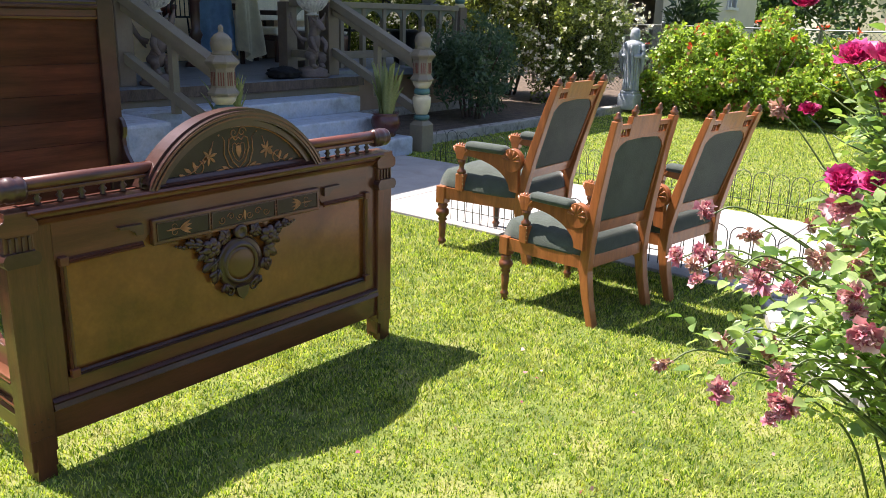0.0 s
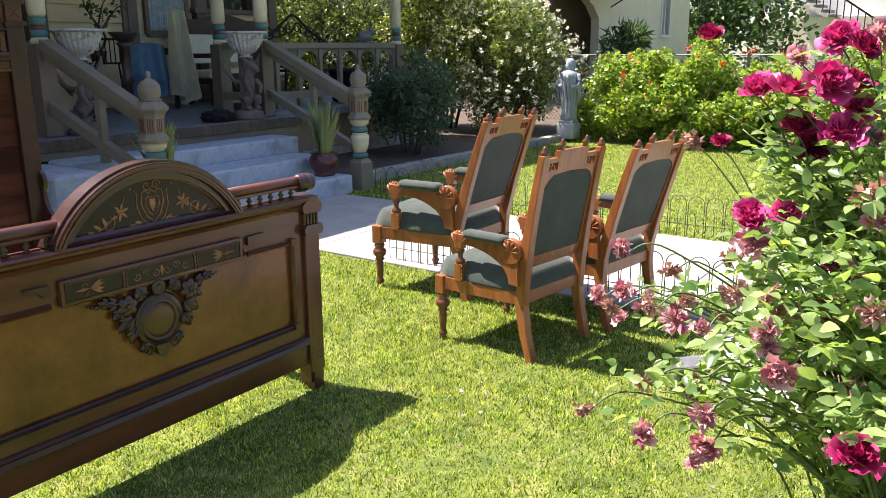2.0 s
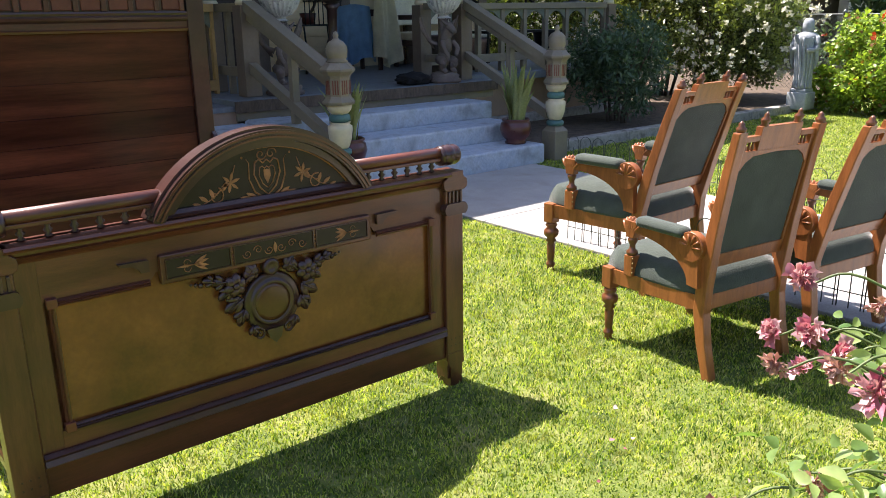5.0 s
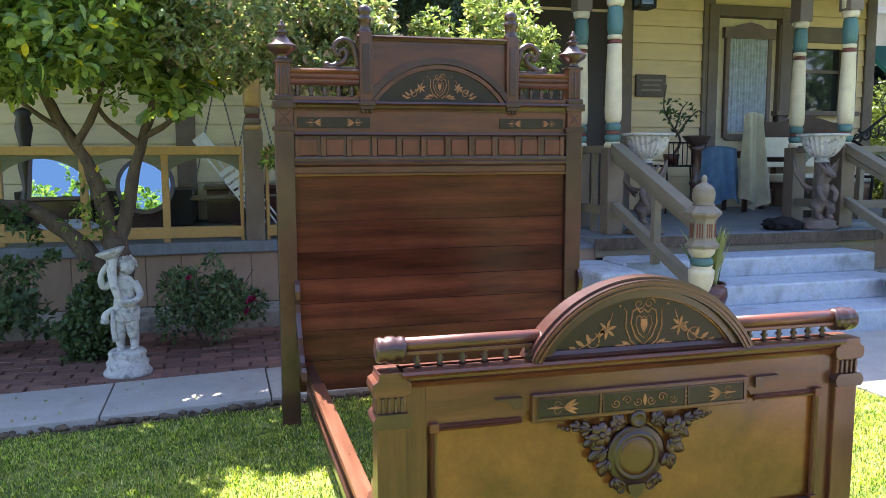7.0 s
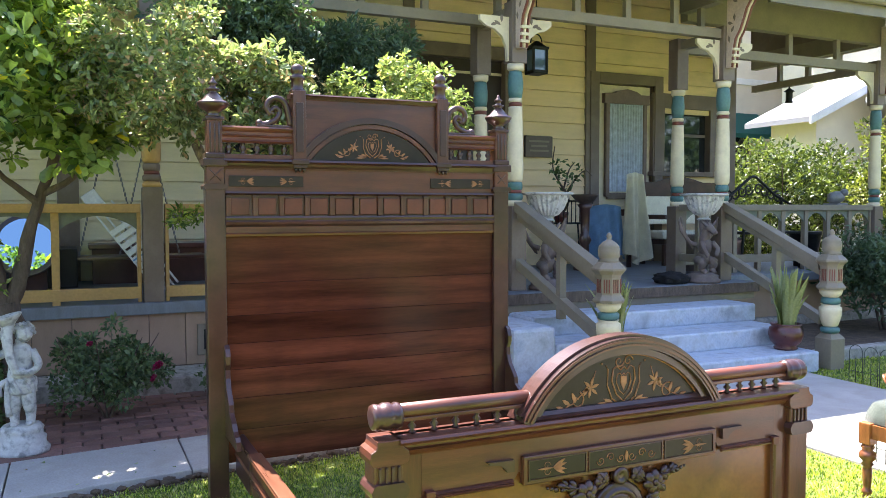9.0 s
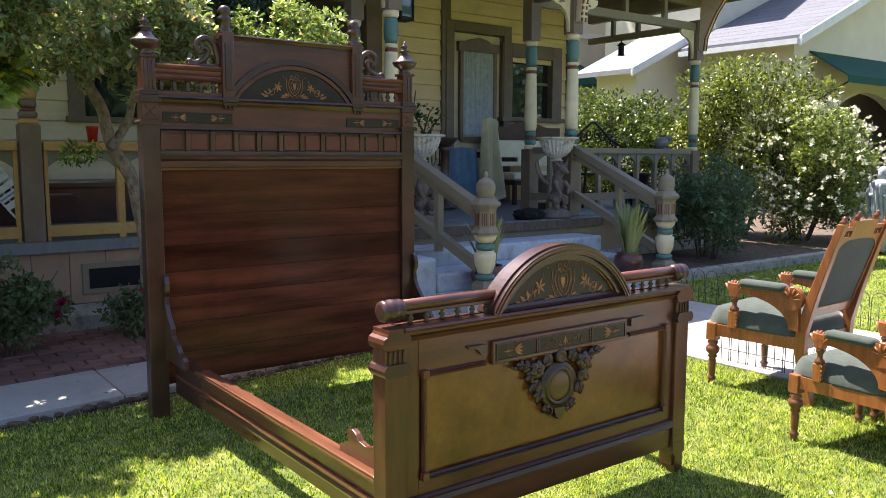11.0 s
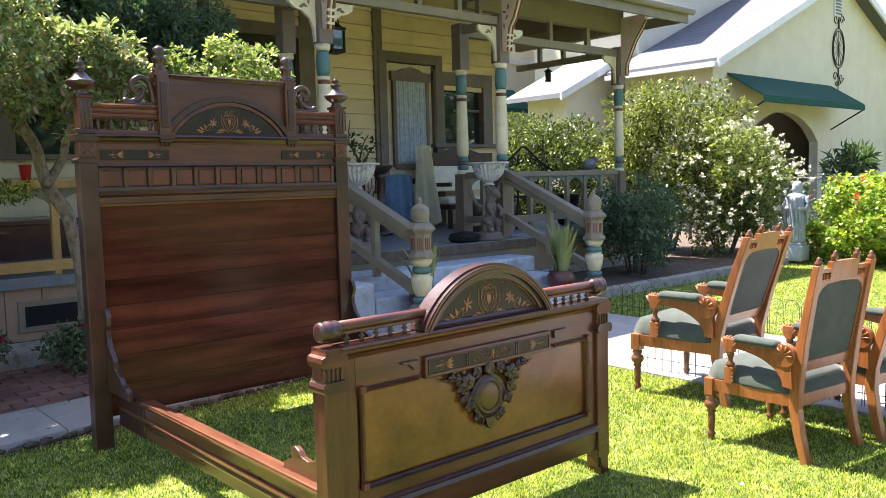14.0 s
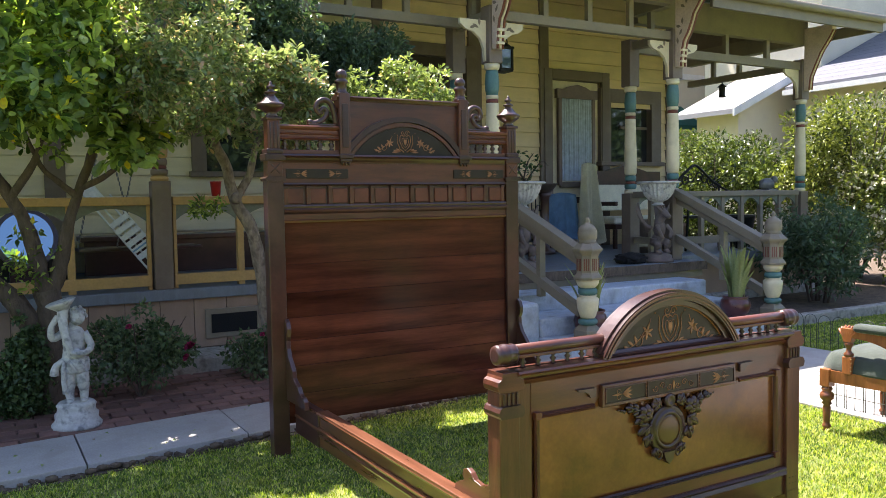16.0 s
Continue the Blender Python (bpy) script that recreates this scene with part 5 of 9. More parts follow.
# porch floors and skirts
part("porch_floor", box(-7, 9.75, 7.12, WY + 0.06, DZ - 0.09, DZ, 0.006), DECK, house, "grey painted porch floor")
part("portico_floor", box(3.72, 6.62, 6.50, 7.12, DZ - 0.09, DZ - 0.002, 0.006), DECK, house)
part("portico_nosing", box(3.71, 6.63, 6.485, 6.502, DZ - 0.10, DZ - 0.006, 0.004), BARK, house, "worn bare wood deck nosing")
part("portico_fascia", box(3.74, 6.60, 6.53, 6.56, DZ - 0.17, DZ - 0.09), TAUPE_L, house)
part("footing", box(-7, 3.75, 6.72, 7.16, -0.05, 0.15, 0.02), KERBC, house, "low concrete footing")
part("footing_right", box(6.2, 9.7, 7.22, 7.36, -0.05, 0.15, 0.02), KERBC, house)
skirt = part("porch_skirt", box(-7, 3.75, 7.19, 7.24, 0.1, DZ - 0.09), TAUPE, house, "tan board-and-batten porch skirt")
x = -7.0
while x < 3.72:
    part("skirt_board", box(x, min(x + 0.268, 3.75), 7.172, 7.192, 0.15, DZ - 0.09, 0.002), SKIRT, skirt, at=(x + 0.13, 7.18, 0.3))
    x += 0.274
part("skirt_return", box(3.72, 3.75, 6.56, 7.2, 0.0, DZ - 0.09), SKIRT, skirt)
part("skirt_front", box(3.30, 3.72, 6.56, 6.60, 0.0, DZ - 0.09), SKIRT, skirt)
part("skirt_top", box(3.28, 3.74, 6.54, 7.2, DZ - 0.09, DZ - 0.05), DECK, skirt)
part("right_skirt", box(6.60, 9.7, 7.32, 7.36, 0.05, DZ - 0.09), SKIRT, skirt)
vent = part("vent", box(1.305, 1.80, 7.15, 7.19, 0.22, 0.47, 0.004), TAUPE_L, skirt, "framed dark crawl-space vent")
# Black panel painted in for the shade inside the vent; nothing is cut out.
part("vent_hole", box(1.355, 1.75, 7.145, 7.16, 0.265, 0.425), BLACKC, vent)
part("porch_ceiling", prism([(6.9, 3.60), (WY + 0.03, 4.40), (WY + 0.03, 4.43), (6.9, 3.63)], -7, 10.0, "x"), CEILP, house)
part("porch_gable", prism([(7.40, 3.60), (WY, 3.60), (WY, 4.40), (7.40, 3.76)], 9.50, 9.55, "x"), TAUPE, house)
part("portico_ceiling", box(3.6, 6.8, 6.30, 6.9, 3.62, 3.66), TAUPE_L, house)


def roof_plane(name, pts, th=0.06):
    b = bmesh.new()
    lo = [b.verts.new(p) for p in pts]
    hi = [b.verts.new((p[0], p[1], p[2] + th)) for p in pts]
    b.faces.new(lo[::-1])
    b.faces.new(hi)
    k = len(pts)
    for i in range(k):
        b.faces.new((lo[i], lo[(i + 1) % k], hi[(i + 1) % k], hi[i]))
    bmesh.ops.recalc_face_normals(b, faces=b.faces[:])
    return part(name, b, SHINGLE, house, "shingled porch roof")


roof_plane("porch_roof", [(-7.5, 6.75, 3.62), (10.2, 6.75, 3.62), (10.2, 9.6, 4.5), (-7.5, 9.6, 4.5)])
roof_plane("portico_roof", [(3.45, 6.05, 3.60), (6.95, 6.05, 3.60), (6.95, 6.9, 3.8), (3.45, 6.9, 3.8)])
roof_plane("main_roof", [(-7.5, 9.3, 4.3), (10.2, 9.3, 4.3), (9.5, 12.5, 6.0), (-6.8, 12.5, 6.0)])
roof_plane("main_roof_back", [(-7.5, 16.5, 3.8), (10.2, 16.5, 3.8), (9.5, 12.5, 6.0), (-6.8, 12.5, 6.0)])
part("eave_fascia", box(6.96, 10.2, 6.72, 6.76, 3.50, 3.68), TAUPE_L, house)
part("eave_fascia", box(-7.5, 3.44, 6.72, 6.76, 3.50, 3.68), TAUPE_L, house)
part("portico_fascia_board", box(3.45, 6.95, 6.03, 6.06, 3.50, 3.66), TAUPE_L, house)
part("gutter", lathe([(0.05, 0), (0.05, 3.3)], 10, None, Matrix.Rotation(radians(90), 4, 'Y'), (6.95, 6.68, 3.66)), TAUPE_L, house)
part("eave_end", box(10.16, 10.2, 6.75, 9.5, 3.52, 3.66), TAUPE_L, house)



def column(x, y, z0=DZ, zt=3.20, sq=0.15, base=0.75, cap=2.66, name="column", shaft=None, ring=None):
    """Square foot, painted turned shaft in rings, square head."""
    h = sq / 2
    c = part(name, box(x - h, x + h, y - h, y + h, z0, z0 + base, 0.006), TAUPE, house, "turned porch column painted cream, teal and taupe")
    part("head", box(x - h, x + h, y - h, y + h, cap, zt, 0.006), TAUPE, c)
    zb = z0 + base
    H = cap - zb
    segs = [("shaft_foot", CREAM, [(0.07, 0), (0.074, 0.02), (0.06, 0.04)]),
            ("shaft_ring", TEAL, [(0.058, 0.04), (0.07, 0.055), (0.07, 0.08), (0.058, 0.09)]),
            ("shaft_collar", RED_P, [(0.056, 0.09), (0.06, 0.1), (0.056, 0.115)]),
            ("shaft_bead", TEAL, [(0.058, 0.115), (0.066, 0.13), (0.066, 0.155), (0.058, 0.17)]),
            ("shaft", CREAM, [(0.056, 0.17), (0.07, 0.19), (0.074, 0.25), (0.07, 0.45), (0.062, 0.68), (0.064, 0.70)]),
            ("shaft_collar", RED_P, [(0.056, 0.70), (0.06, 0.715), (0.056, 0.73)]),
            ("shaft_bead", CREAM, [(0.058, 0.73), (0.064, 0.745), (0.058, 0.76)]),
            ("shaft_neck", TEAL, [(0.055, 0.76), (0.066, 0.80), (0.07, 0.86), (0.062, 0.93), (0.055, 0.95)]),
            ("shaft_cap", CREAM, [(0.06, 0.95), (0.074, 0.965), (0.076, 1.0)])]
    for nm, m, pr in segs:
        m = (shaft or m) if m is CREAM else (ring or m) if m is TEAL else m
        part(nm, lathe([(r, zb + t * H) for r, t in pr], 18, None, None, (x, y, 0)), m, c, smooth=True)
    return c


def bracket(x, y, k, axis="x", mtl=None, zt=3.06, s=1.0):
    """A fretwork bracket that springs from a column; k: which way it reaches."""
    out = [(0.075, -0.38), (0.09, -0.38), (0.10, -0.26), (0.14, -0.17), (0.22, -0.11), (0.30, -0.09), (0.36, -0.045), (0.36, 0.0), (0.075, 0.0)]
    b = bmesh.new()
    if axis == "x":
        prism([(x + k * u * s, zt + v * s) for u, v in out], y - 0.018, y + 0.018, "y", b)
    else:
        prism([(y + k * u * s, zt + v * s) for u, v in out], x - 0.018, x + 0.018, "x", b)
    return b


def fret_holes(x, y, k, zt, s, axis="x"):
    b = bmesh.new()
    for u, v, an in ((0.16, -0.075, 0.5), (0.19, -0.06, -0.3), (0.15, -0.05, 1.6)):
        if axis == "x":
            leafshape(x + k * u * s, zt + v * s, an if k > 0 else math.pi - an, 0.07 * s, 0.03 * s, y - 0.019, b)
    return b


cols = {}
for nm, x, y in (("l", 4.0, 6.78), ("ll", 4.0, 7.45), ("r", 6.40, 6.78), ("rl", 6.40, 7.45)):
    cols[nm] = column(x, y)
column(9.52, 7.45)
for x in (0.99, -2.2, -5.4):
    c = column(x, 7.25, base=0.90, shaft=OCHRE, ring=TAUPE)
for nm, x, k in (("l", 4.0, -1), ("l", 4.0, 1), ("r", 6.40, -1), ("r", 6.4, 1)):
    br = part("bracket", bracket(x, 6.78, k), CREAM, cols[nm], "cream sawn fretwork bracket")
    part("fret_leaf", fret_holes(x, 6.78, k, 3.06, 1.0), TAUPE, br)
for nm, x in (("l", 4.0), ("r", 6.40)):
    # scrolled eave bracket in front of the head
    o = [(6.70, 2.78), (6.64, 2.78), (6.635, 2.86), (6.625, 2.95), (6.60, 3.05), (6.54, 3.13), (6.50, 3.22), (6.46, 3.32), (6.38, 3.42), (6.30, 3.52), (6.30, 3.60), (6.70, 3.60)]
    e = part("eave_bracket", prism(o, x - 0.045, x + 0.045, "x"), PINKC, cols[nm], "scrolled eave bracket edged in red and cream")
    edge = [(y - 0.004, z) for y, z in o[1:11]]
    for off, mm in ((-0.03, RED_P), (0.0, CREAM), (0.03, RED_P)):
        part("edge_band", tube([(x + off, y, z) for y, z in edge], 0.013, None, 4), mm, e)
    ct_ = bmesh.new()
    for sx in (x - 0.047, x + 0.045):
        for yy, zz, an in ((6.62, 3.20, 0.3), (6.60, 3.22, 1.6), (6.60, 3.18, -1.0), (6.56, 3.40, 0.5), (6.55, 3.43, 1.8), (6.66, 3.02, 1.4), (6.50, 3.50, 0.2)):
            pts_ = [(yy + t_ * 0.075 * math.cos(an) - s_ * 0.016 * math.sin(an), zz + t_ * 0.075 * math.sin(an) + s_ * 0.016 * math.cos(an)) for t_, s_ in ((0, 0), (0.35, 0.8), (0.6, 1), (1, 0), (0.6, -1), (0.35, -0.8))]
            prism(pts_, sx, sx + 0.002, "x", ct_)
    part("sawn_leaf", ct_, TAUPE, e)
    for z in (2.82, 2.88, 2.94):
        part("dentil", box(x - 0.04, x + 0.04, 6.612 + (z - 2.82) * -0.1, 6.65, z, z + 0.025, 0.003), CREAM, e)
br = part("bracket", bracket(9.52, 7.45, -1), CREAM, house, "cream sawn fretwork bracket")
e = part("eave_bracket", prism([(7.37, 2.78), (7.31, 2.78), (7.29, 2.95), (7.22, 3.10), (7.14, 3.26), (7.02, 3.42), (6.96, 3.52), (6.96, 3.60), (7.37, 3.60)], 9.475, 9.565, "x"), PINKC, house)
for off, mm in ((-0.03, RED_P), (0.0, CREAM), (0.03, RED_P)):
    part("edge_band", tube([(9.52 + off, y, z) for y, z in ((7.306, 2.78), (7.286, 2.95), (7.216, 3.10), (7.136, 3.26), (7.016, 3.42), (6.956, 3.52))], 0.013, None, 4), mm, e)


def frieze(p, q, ups, z0=3.08, z1=3.17, zt=3.46, top=3.62):
    """A lower rail, short uprights and a plate between two places."""
    p, q = Vector(p), Vector(q)
    d = (q - p).normalized()
    n = Vector((-d.y, d.x)) * 0.04

    def beam(a, c, lo, hi, t=1.0):
        return prism([(a.x + n.x * t, a.y + n.y * t), (c.x + n.x * t, c.y + n.y * t), (c.x - n.x * t, c.y - n.y * t), (a.x - n.x * t, a.y - n.y * t)], lo, hi, "z")
    f = part("frieze_rail", beam(p, q, z0, z1), TAUPE_L, house, "open porch frieze with short uprights")
    part("plate", beam(p, q, zt, top, 1.4), TAUPE_L, f)
    for i in range(1, ups):
        c = p + (q - p) * i / ups
        part("upright", beam(c - d * 0.03, c + d * 0.03, z1, zt, 0.7), TAUPE_L, f)
    return f


frieze((4.07, 6.78), (6.33, 6.78), 4)
frieze((6.47, 7.45), (9.58, 7.45), 4, 3.06, 3.16, 3.40, 3.80)
frieze((4.0, 6.85), (4.0, 7.38), 2)
frieze((6.4, 6.85), (6.4, 7.38), 2)
frieze((-6.9, 7.25), (3.93, 7.25), 18)
frieze((9.52, 7.52), (9.52, 9.45), 4, 3.08, 3.17, 3.40)
b = part("porch_bell", lathe([(0.001, 0.20), (0.015, 0.195), (0.05, 0.17), (0.075, 0.15), (0.045, 0.14), (0.045, 0.02), (0.06, 0.0), (0.05, -0.005)], 14, None, None, (9.52, 8.8, 2.86)), IRON, house, "small hanging iron porch lamp", True)
part("bell_hook", tube([(9.52, 8.8, 3.05), (9.52, 8.8, 3.10)], 0.010), IRON, b)

# lantern on the wall
lan = thing("wall_lantern", (4.95, 7.9, 2.55), "black square wall lantern with bluish glass", "lantern")
lb = box(4.80, 4.98, 7.81, 7.99, 2.80, 2.835, 0.005)
box(4.79, 4.99, 7.80, 8.0, 3.05, 3.08, 0.008, lb)
lathe([(0.11, 3.08), (0.03, 3.14), (0.001, 3.15)], 4, lb, Matrix.Rotation(radians(45), 4, 'Z'), (4.89, 7.9, 0), False)
for sx in (4.80, 4.96):
    for sy in (7.81, 7.97):
        box(sx, sx + 0.02, sy, sy + 0.02, 2.82, 3.06, 0, lb)
part("cage", lb, IRON, lan)
part("lamp_glass", box(4.82, 4.96, 7.83, 7.97, 2.84, 3.05), LAMPG, lan)
part("loop", tube([(4.89 + 0.07 * math.cos(a), 7.9, 3.12 + 0.1 * math.sin(a)) for a in [math.pi * i / 10 for i in range(11)]] + [], 0.007), IRON, lan)
part("hanger", tube([(4.89, 7.9, 3.22), (4.89, 7.9, 3.62)], 0.006), IRON, lan)
pl = thing("house_plaque", (5.86, WY, 2.18), "small brown metal plaque on the clapboards", "plaque")
part("plate", box(5.67, 6.07, WY - 0.06, WY - 0.012, 2.05, 2.32, 0.004), COPPER, pl)
for i, (w_, z) in enumerate(((0.3, 2.25), (0.24, 2.19), (0.28, 2.13))):
    part("line", box(5.87 - w_ / 2, 5.87 + w_ / 2, WY - 0.063, WY - 0.059, z - 0.012, z + 0.012), TAUPE_L, pl)

# ---- steps, newels, rails ----
steps = thing("porch_steps", (5.0, 6.0, 0), "worn pale blue painted concrete steps to the porch", "steps")
for i, (y0, z1) in enumerate(((5.36, 0.175), (5.76, 0.335), (6.15, 0.495))):
    b = box(3.80 - 0.0 * i, 6.16 + 0.04 * i, y0, 6.54, z1 - 0.165 - (0.05 if i == 0 else 0), z1, 0.018)
    part("step", b, STEPC, steps, at=(5, y0, z1))
part("cheek", box(3.42, 3.80, 5.78, 6.54, -0.05, 0.475, 0.03), STEPC, steps, "rough broken cheek wall")
part("cheek_block", box(3.82, 4.12, 6.10, 6.52, 0.495, 0.50, 0.002), STEPC, steps)


def newel(x, y, name="newel_post"):
    nw = thing(name, (x, y, 0), "turned newel post in taupe, cream and teal with ball finial", "newel post", "newel posts at the steps")
    part("base", box(x - 0.085, x + 0.085, y - 0.085, y + 0.085, 0, 0.27, 0.008), TAUPE_L, nw)
    part("base_cap", lathe([(0.115, 0), (0.07, 0.04)], 4, None, Matrix.Rotation(radians(45), 4, 'Z'), (x, y, 0.27), False), TAUPE_L, nw)
    part("ring", lathe([(0.06, 0.31), (0.08, 0.325), (0.08, 0.35), (0.06, 0.365)], 18, None, None, (x, y, 0)), TEAL, nw, "teal ring")
    part("vase", lathe([(0.055, 0.365), (0.065, 0.38), (0.085, 0.44), (0.092, 0.50), (0.092, 0.53), (0.07, 0.545), (0.082, 0.56)], 20, None, None, (x, y, 0)), CREAM, nw, "cream turned vase")
    part("ring", lathe([(0.062, 0.56), (0.08, 0.575), (0.08, 0.605), (0.062, 0.62)], 18, None, None, (x, y, 0)), TEAL, nw, "teal ring")
    part("bowl", lathe([(0.062, 0.62), (0.088, 0.65), (0.098, 0.69)], 20, None, None, (x, y, 0)), CREAM, nw, "cream bowl")
    hd = part("head", lathe([(0.118, 0.69), (0.123, 0.71), (0.102, 0.735), (0.094, 0.75), (0.094, 0.88), (0.102, 0.90), (0.132, 0.93), (0.132, 0.945), (0.09, 0.985), (0.075, 0.995)], 8, None, Matrix.Rotation(radians(22.5), 4, 'Z'), (x, y, 0), False), TAUPE_L, nw, "octagonal fluted head")
    for f in range(8):
        an = radians(45 * f)
        b = bmesh.new()
        for j in (-1, 0, 1):
            box(0.086, 0.0905, j * 0.018 - 0.0045, j * 0.018 + 0.0045, 0.765, 0.865, 0.001, b)
        part("flutes", merge(None, b, Matrix.Translation((x, y, 0)) @ Matrix.Rotation(an, 4, 'Z')), RED_P, hd)
    part("finial", lathe([(0.075, 0.99), (0.083, 1.0), (0.066, 1.01), (0.078, 1.03), (0.082, 1.08), (0.076, 1.09), (0.08, 1.10), (0.053, 1.135), (0.025, 1.15), (0.016, 1.165), (0.022, 1.18), (0.014, 1.2), (0.001, 1.21)], 18, None, None, (x, y, 0)), TAUPE_L, nw, smooth=True)
    return nw


def stair_rail(xc, xn, name="stair_rail"):
    rl = thing(name, (xc, 6.1, 0.3), "sloping taupe timber stair handrail", "handrail", "stair handrails")
    y0, y1 = 6.70, 5.52
    for nm, za, zb, h, w_ in (("top_rail", 1.36, 0.86, 0.085, 0.055), ("under_rail", 1.29, 0.80, 0.05, 0.03), ("bottom_rail", 0.86, 0.37, 0.085, 0.035)):
        b = prism([(y0, za), (y0, za + h), (y1, zb + h), (y1, zb)], -w_, w_, "x")
        for v in b.verts:
            t = (y0 - v.co.y) / (y0 - y1)
            v.co.x += xc + (xn - xc) * t
        part(nm, b, TAUPE_L, rl)
    xm = (xc + xn) / 2
    part("post", box(xm - 0.03, xm + 0.03, 6.02, 6.08, 0.49, 1.09, 0.003), TAUPE_L, rl)
    return rl


newel(4.03, 5.43)
newel(6.36, 5.43)
stair_rail(4.0, 4.03)
stair_rail(6.40, 6.36)


def porch_rail(x0, x1, y, n, paint, name, label, arches=True, zt=1.43, zb=DZ + 0.11):
    """Top and bottom rails, square posts, and a sawn arch hung in each bay."""
    pr = thing(name, ((x0 + x1) / 2, y, DZ), label, "porch railing")
    part("top_rail", box(x0, x1, y - 0.05, y + 0.05, zt - 0.07, zt, 0.006), paint, pr)
    part("bottom_rail", box(x0, x1, y - 0.035, y + 0.035, zb, zb + 0.09, 0.005), paint, pr)
    for i in range(n + 1):
        x = x0 + (x1 - x0) * i / n
        part("post", box(max(x - 0.028, x0), min(x + 0.028, x1), y - 0.03, y + 0.03, DZ + 0.0, zt - 0.07, 0.003), paint, pr)
    if arches:
        for i in range(n):
            a, c = x0 + (x1 - x0) * i / n + 0.028, x0 + (x1 - x0) * (i + 1) / n - 0.028
            k = 12
            pts = [(a, zt - 0.07), (c, zt - 0.07)] + [(c - (c - a) * j / k, zt - 0.20 + 0.105 * math.sin(math.pi * j / k) ** 0.8) for j in range(k + 1)]
            part("arch", prism(pts, y - 0.01, y + 0.012, "y"), TEALG, pr, "sawn grey-green arch")
    return pr


TEALG = mat("grey_green_paint", (0.17, 0.19, 0.15), 0.55, 0.1, 4, 0.06, 50)
porch_rail(-2.13, 0.90, 7.25, 5, OCHRE, "porch_railing", "ochre painted porch railing with sawn arched panels", zb=DZ + 0.03)
porch_rail(1.08, 3.92, 7.25, 5, OCHRE, "porch_railing", "ochre painted porch railing with sawn arched panels", zb=DZ + 0.03)
porch_rail(6.48, 9.44, 7.45, 8, TAUPE_L, "porch_railing", "pale taupe porch railing with small sawn arches")
for x0 in (4.0, 6.4):
    pr = thing("porch_rail_return", (x0, 7.1, DZ), "short taupe railing between paired columns", "porch railing")
    part("top_rail", box(x0 - 0.04, x0 + 0.04, 6.86, 7.37, 1.36, 1.43, 0.005), TAUPE_L, pr)
    part("bottom_rail", box(x0 - 0.03, x0 + 0.03, 6.86, 7.37, 0.82, 0.90, 0.005), TAUPE_L, pr)
    part("post", box(x0 - 0.025, x0 + 0.025, 7.09, 7.14, 0.66, 1.36, 0.003), TAUPE_L, pr)


# ---- planting ----
def shrub(name, at, label, category, group=""):
    return thing(name, at, label, category, group)


def limb(name, pts, r0, r1, material, parent, seg=8, wob=0.25):
    return part(name, tube(spline(pts, 6), r0, r1, seg, None, wob), material, parent)


def foliage(name, parent, cc, rr, n, size, material, width=0.5, out=0.6, shell=0.5, fold=0.25, label="", fine=False):
    C, D = clumps(cc, rr, n, out, shell)
    C = C[C[:, 2] > 0.03]
    D = D[:len(C)]
    make = (lambda *a: fine_leaves(*a, rows=((0.33, 1.0), (0.68, 0.8)))) if fine else leaves
    return tagged(part(name, make(name, C, D, size, width, fold), material, parent, label), kind="stuff")


# the twisted tree on the bricks
tree = shrub("garden_tree", (0.0, 6.06, 0), "small glossy-leaved tree with twisted forked brown trunk", "tree")
limb("trunk", [(0.03, 6.08, -0.05), (0.05, 6.07, 0.3), (0.07, 6.07, 0.55), (0.03, 6.06, 0.82)], 0.10, 0.08, BARK, tree, 12, 0.4)
limb("limb", [(0.03, 6.06, 0.74), (-0.01, 6.04, 0.98), (-0.09, 6.0, 1.30), (-0.25, 5.95, 1.60), (-0.45, 5.95, 2.1), (-0.7, 6.1, 2.7)], 0.058, 0.018, BARK, tree, 9, 0.4)
limb("limb", [(0.05, 6.06, 0.76), (0.12, 6.05, 0.98), (0.19, 6.03, 1.30), (0.28, 5.98, 1.56), (0.42, 5.95, 2.0), (0.6, 6.1, 2.6)], 0.052, 0.016, BARK, tree, 9, 0.4)
limb("limb", [(0.0, 6.08, 0.45), (-0.09, 6.06, 0.64), (-0.22, 6.03, 0.84), (-0.44, 5.98, 1.02), (-0.75, 5.9, 1.10), (-1.2, 5.85, 1.4), (-1.6, 5.9, 2.0)], 0.076, 0.025, BARK, tree, 9, 0.4)
limb("branch", [(-0.16, 5.97, 1.42), (-0.05, 5.9, 1.58), (0.02, 5.85, 1.75), (0.1, 5.9, 2.2)], 0.03, 0.012, BARK, tree)
limb("branch", [(0.24, 6.0, 1.42), (0.12, 5.95, 1.52), (0.02, 5.9, 1.62), (-0.1, 5.8, 1.9)], 0.026, 0.010, BARK, tree)
limb("branch", [(0.26, 5.99, 1.48), (0.40, 5.9, 1.56), (0.55, 5.8, 1.72), (0.7, 5.75, 2.1)], 0.024, 0.008, BARK, tree)
limb("branch", [(-0.22, 5.96, 1.52), (-0.36, 5.9, 1.62), (-0.55, 5.8, 1.8)], 0.022, 0.008, BARK, tree)
c1, r1 = dome((-0.18, 5.52, 2.12), 0.72, 0.72, 0.86, 0.34, 120, 0.15, 3)
tagged(part("crown", rosettes("crown", c1, r1, 17, 6, 0.082, 0.46), LEAF_TREE, tree), kind="stuff")
c1, r1 = dome((-1.35, 5.62, 2.25), 0.75, 0.72, 0.86, 0.40, 90, 0.17, 4)
tagged(part("crown", rosettes("crown", c1, r1, 17, 6, 0.082, 0.46), LEAF_TREE, tree), kind="stuff")
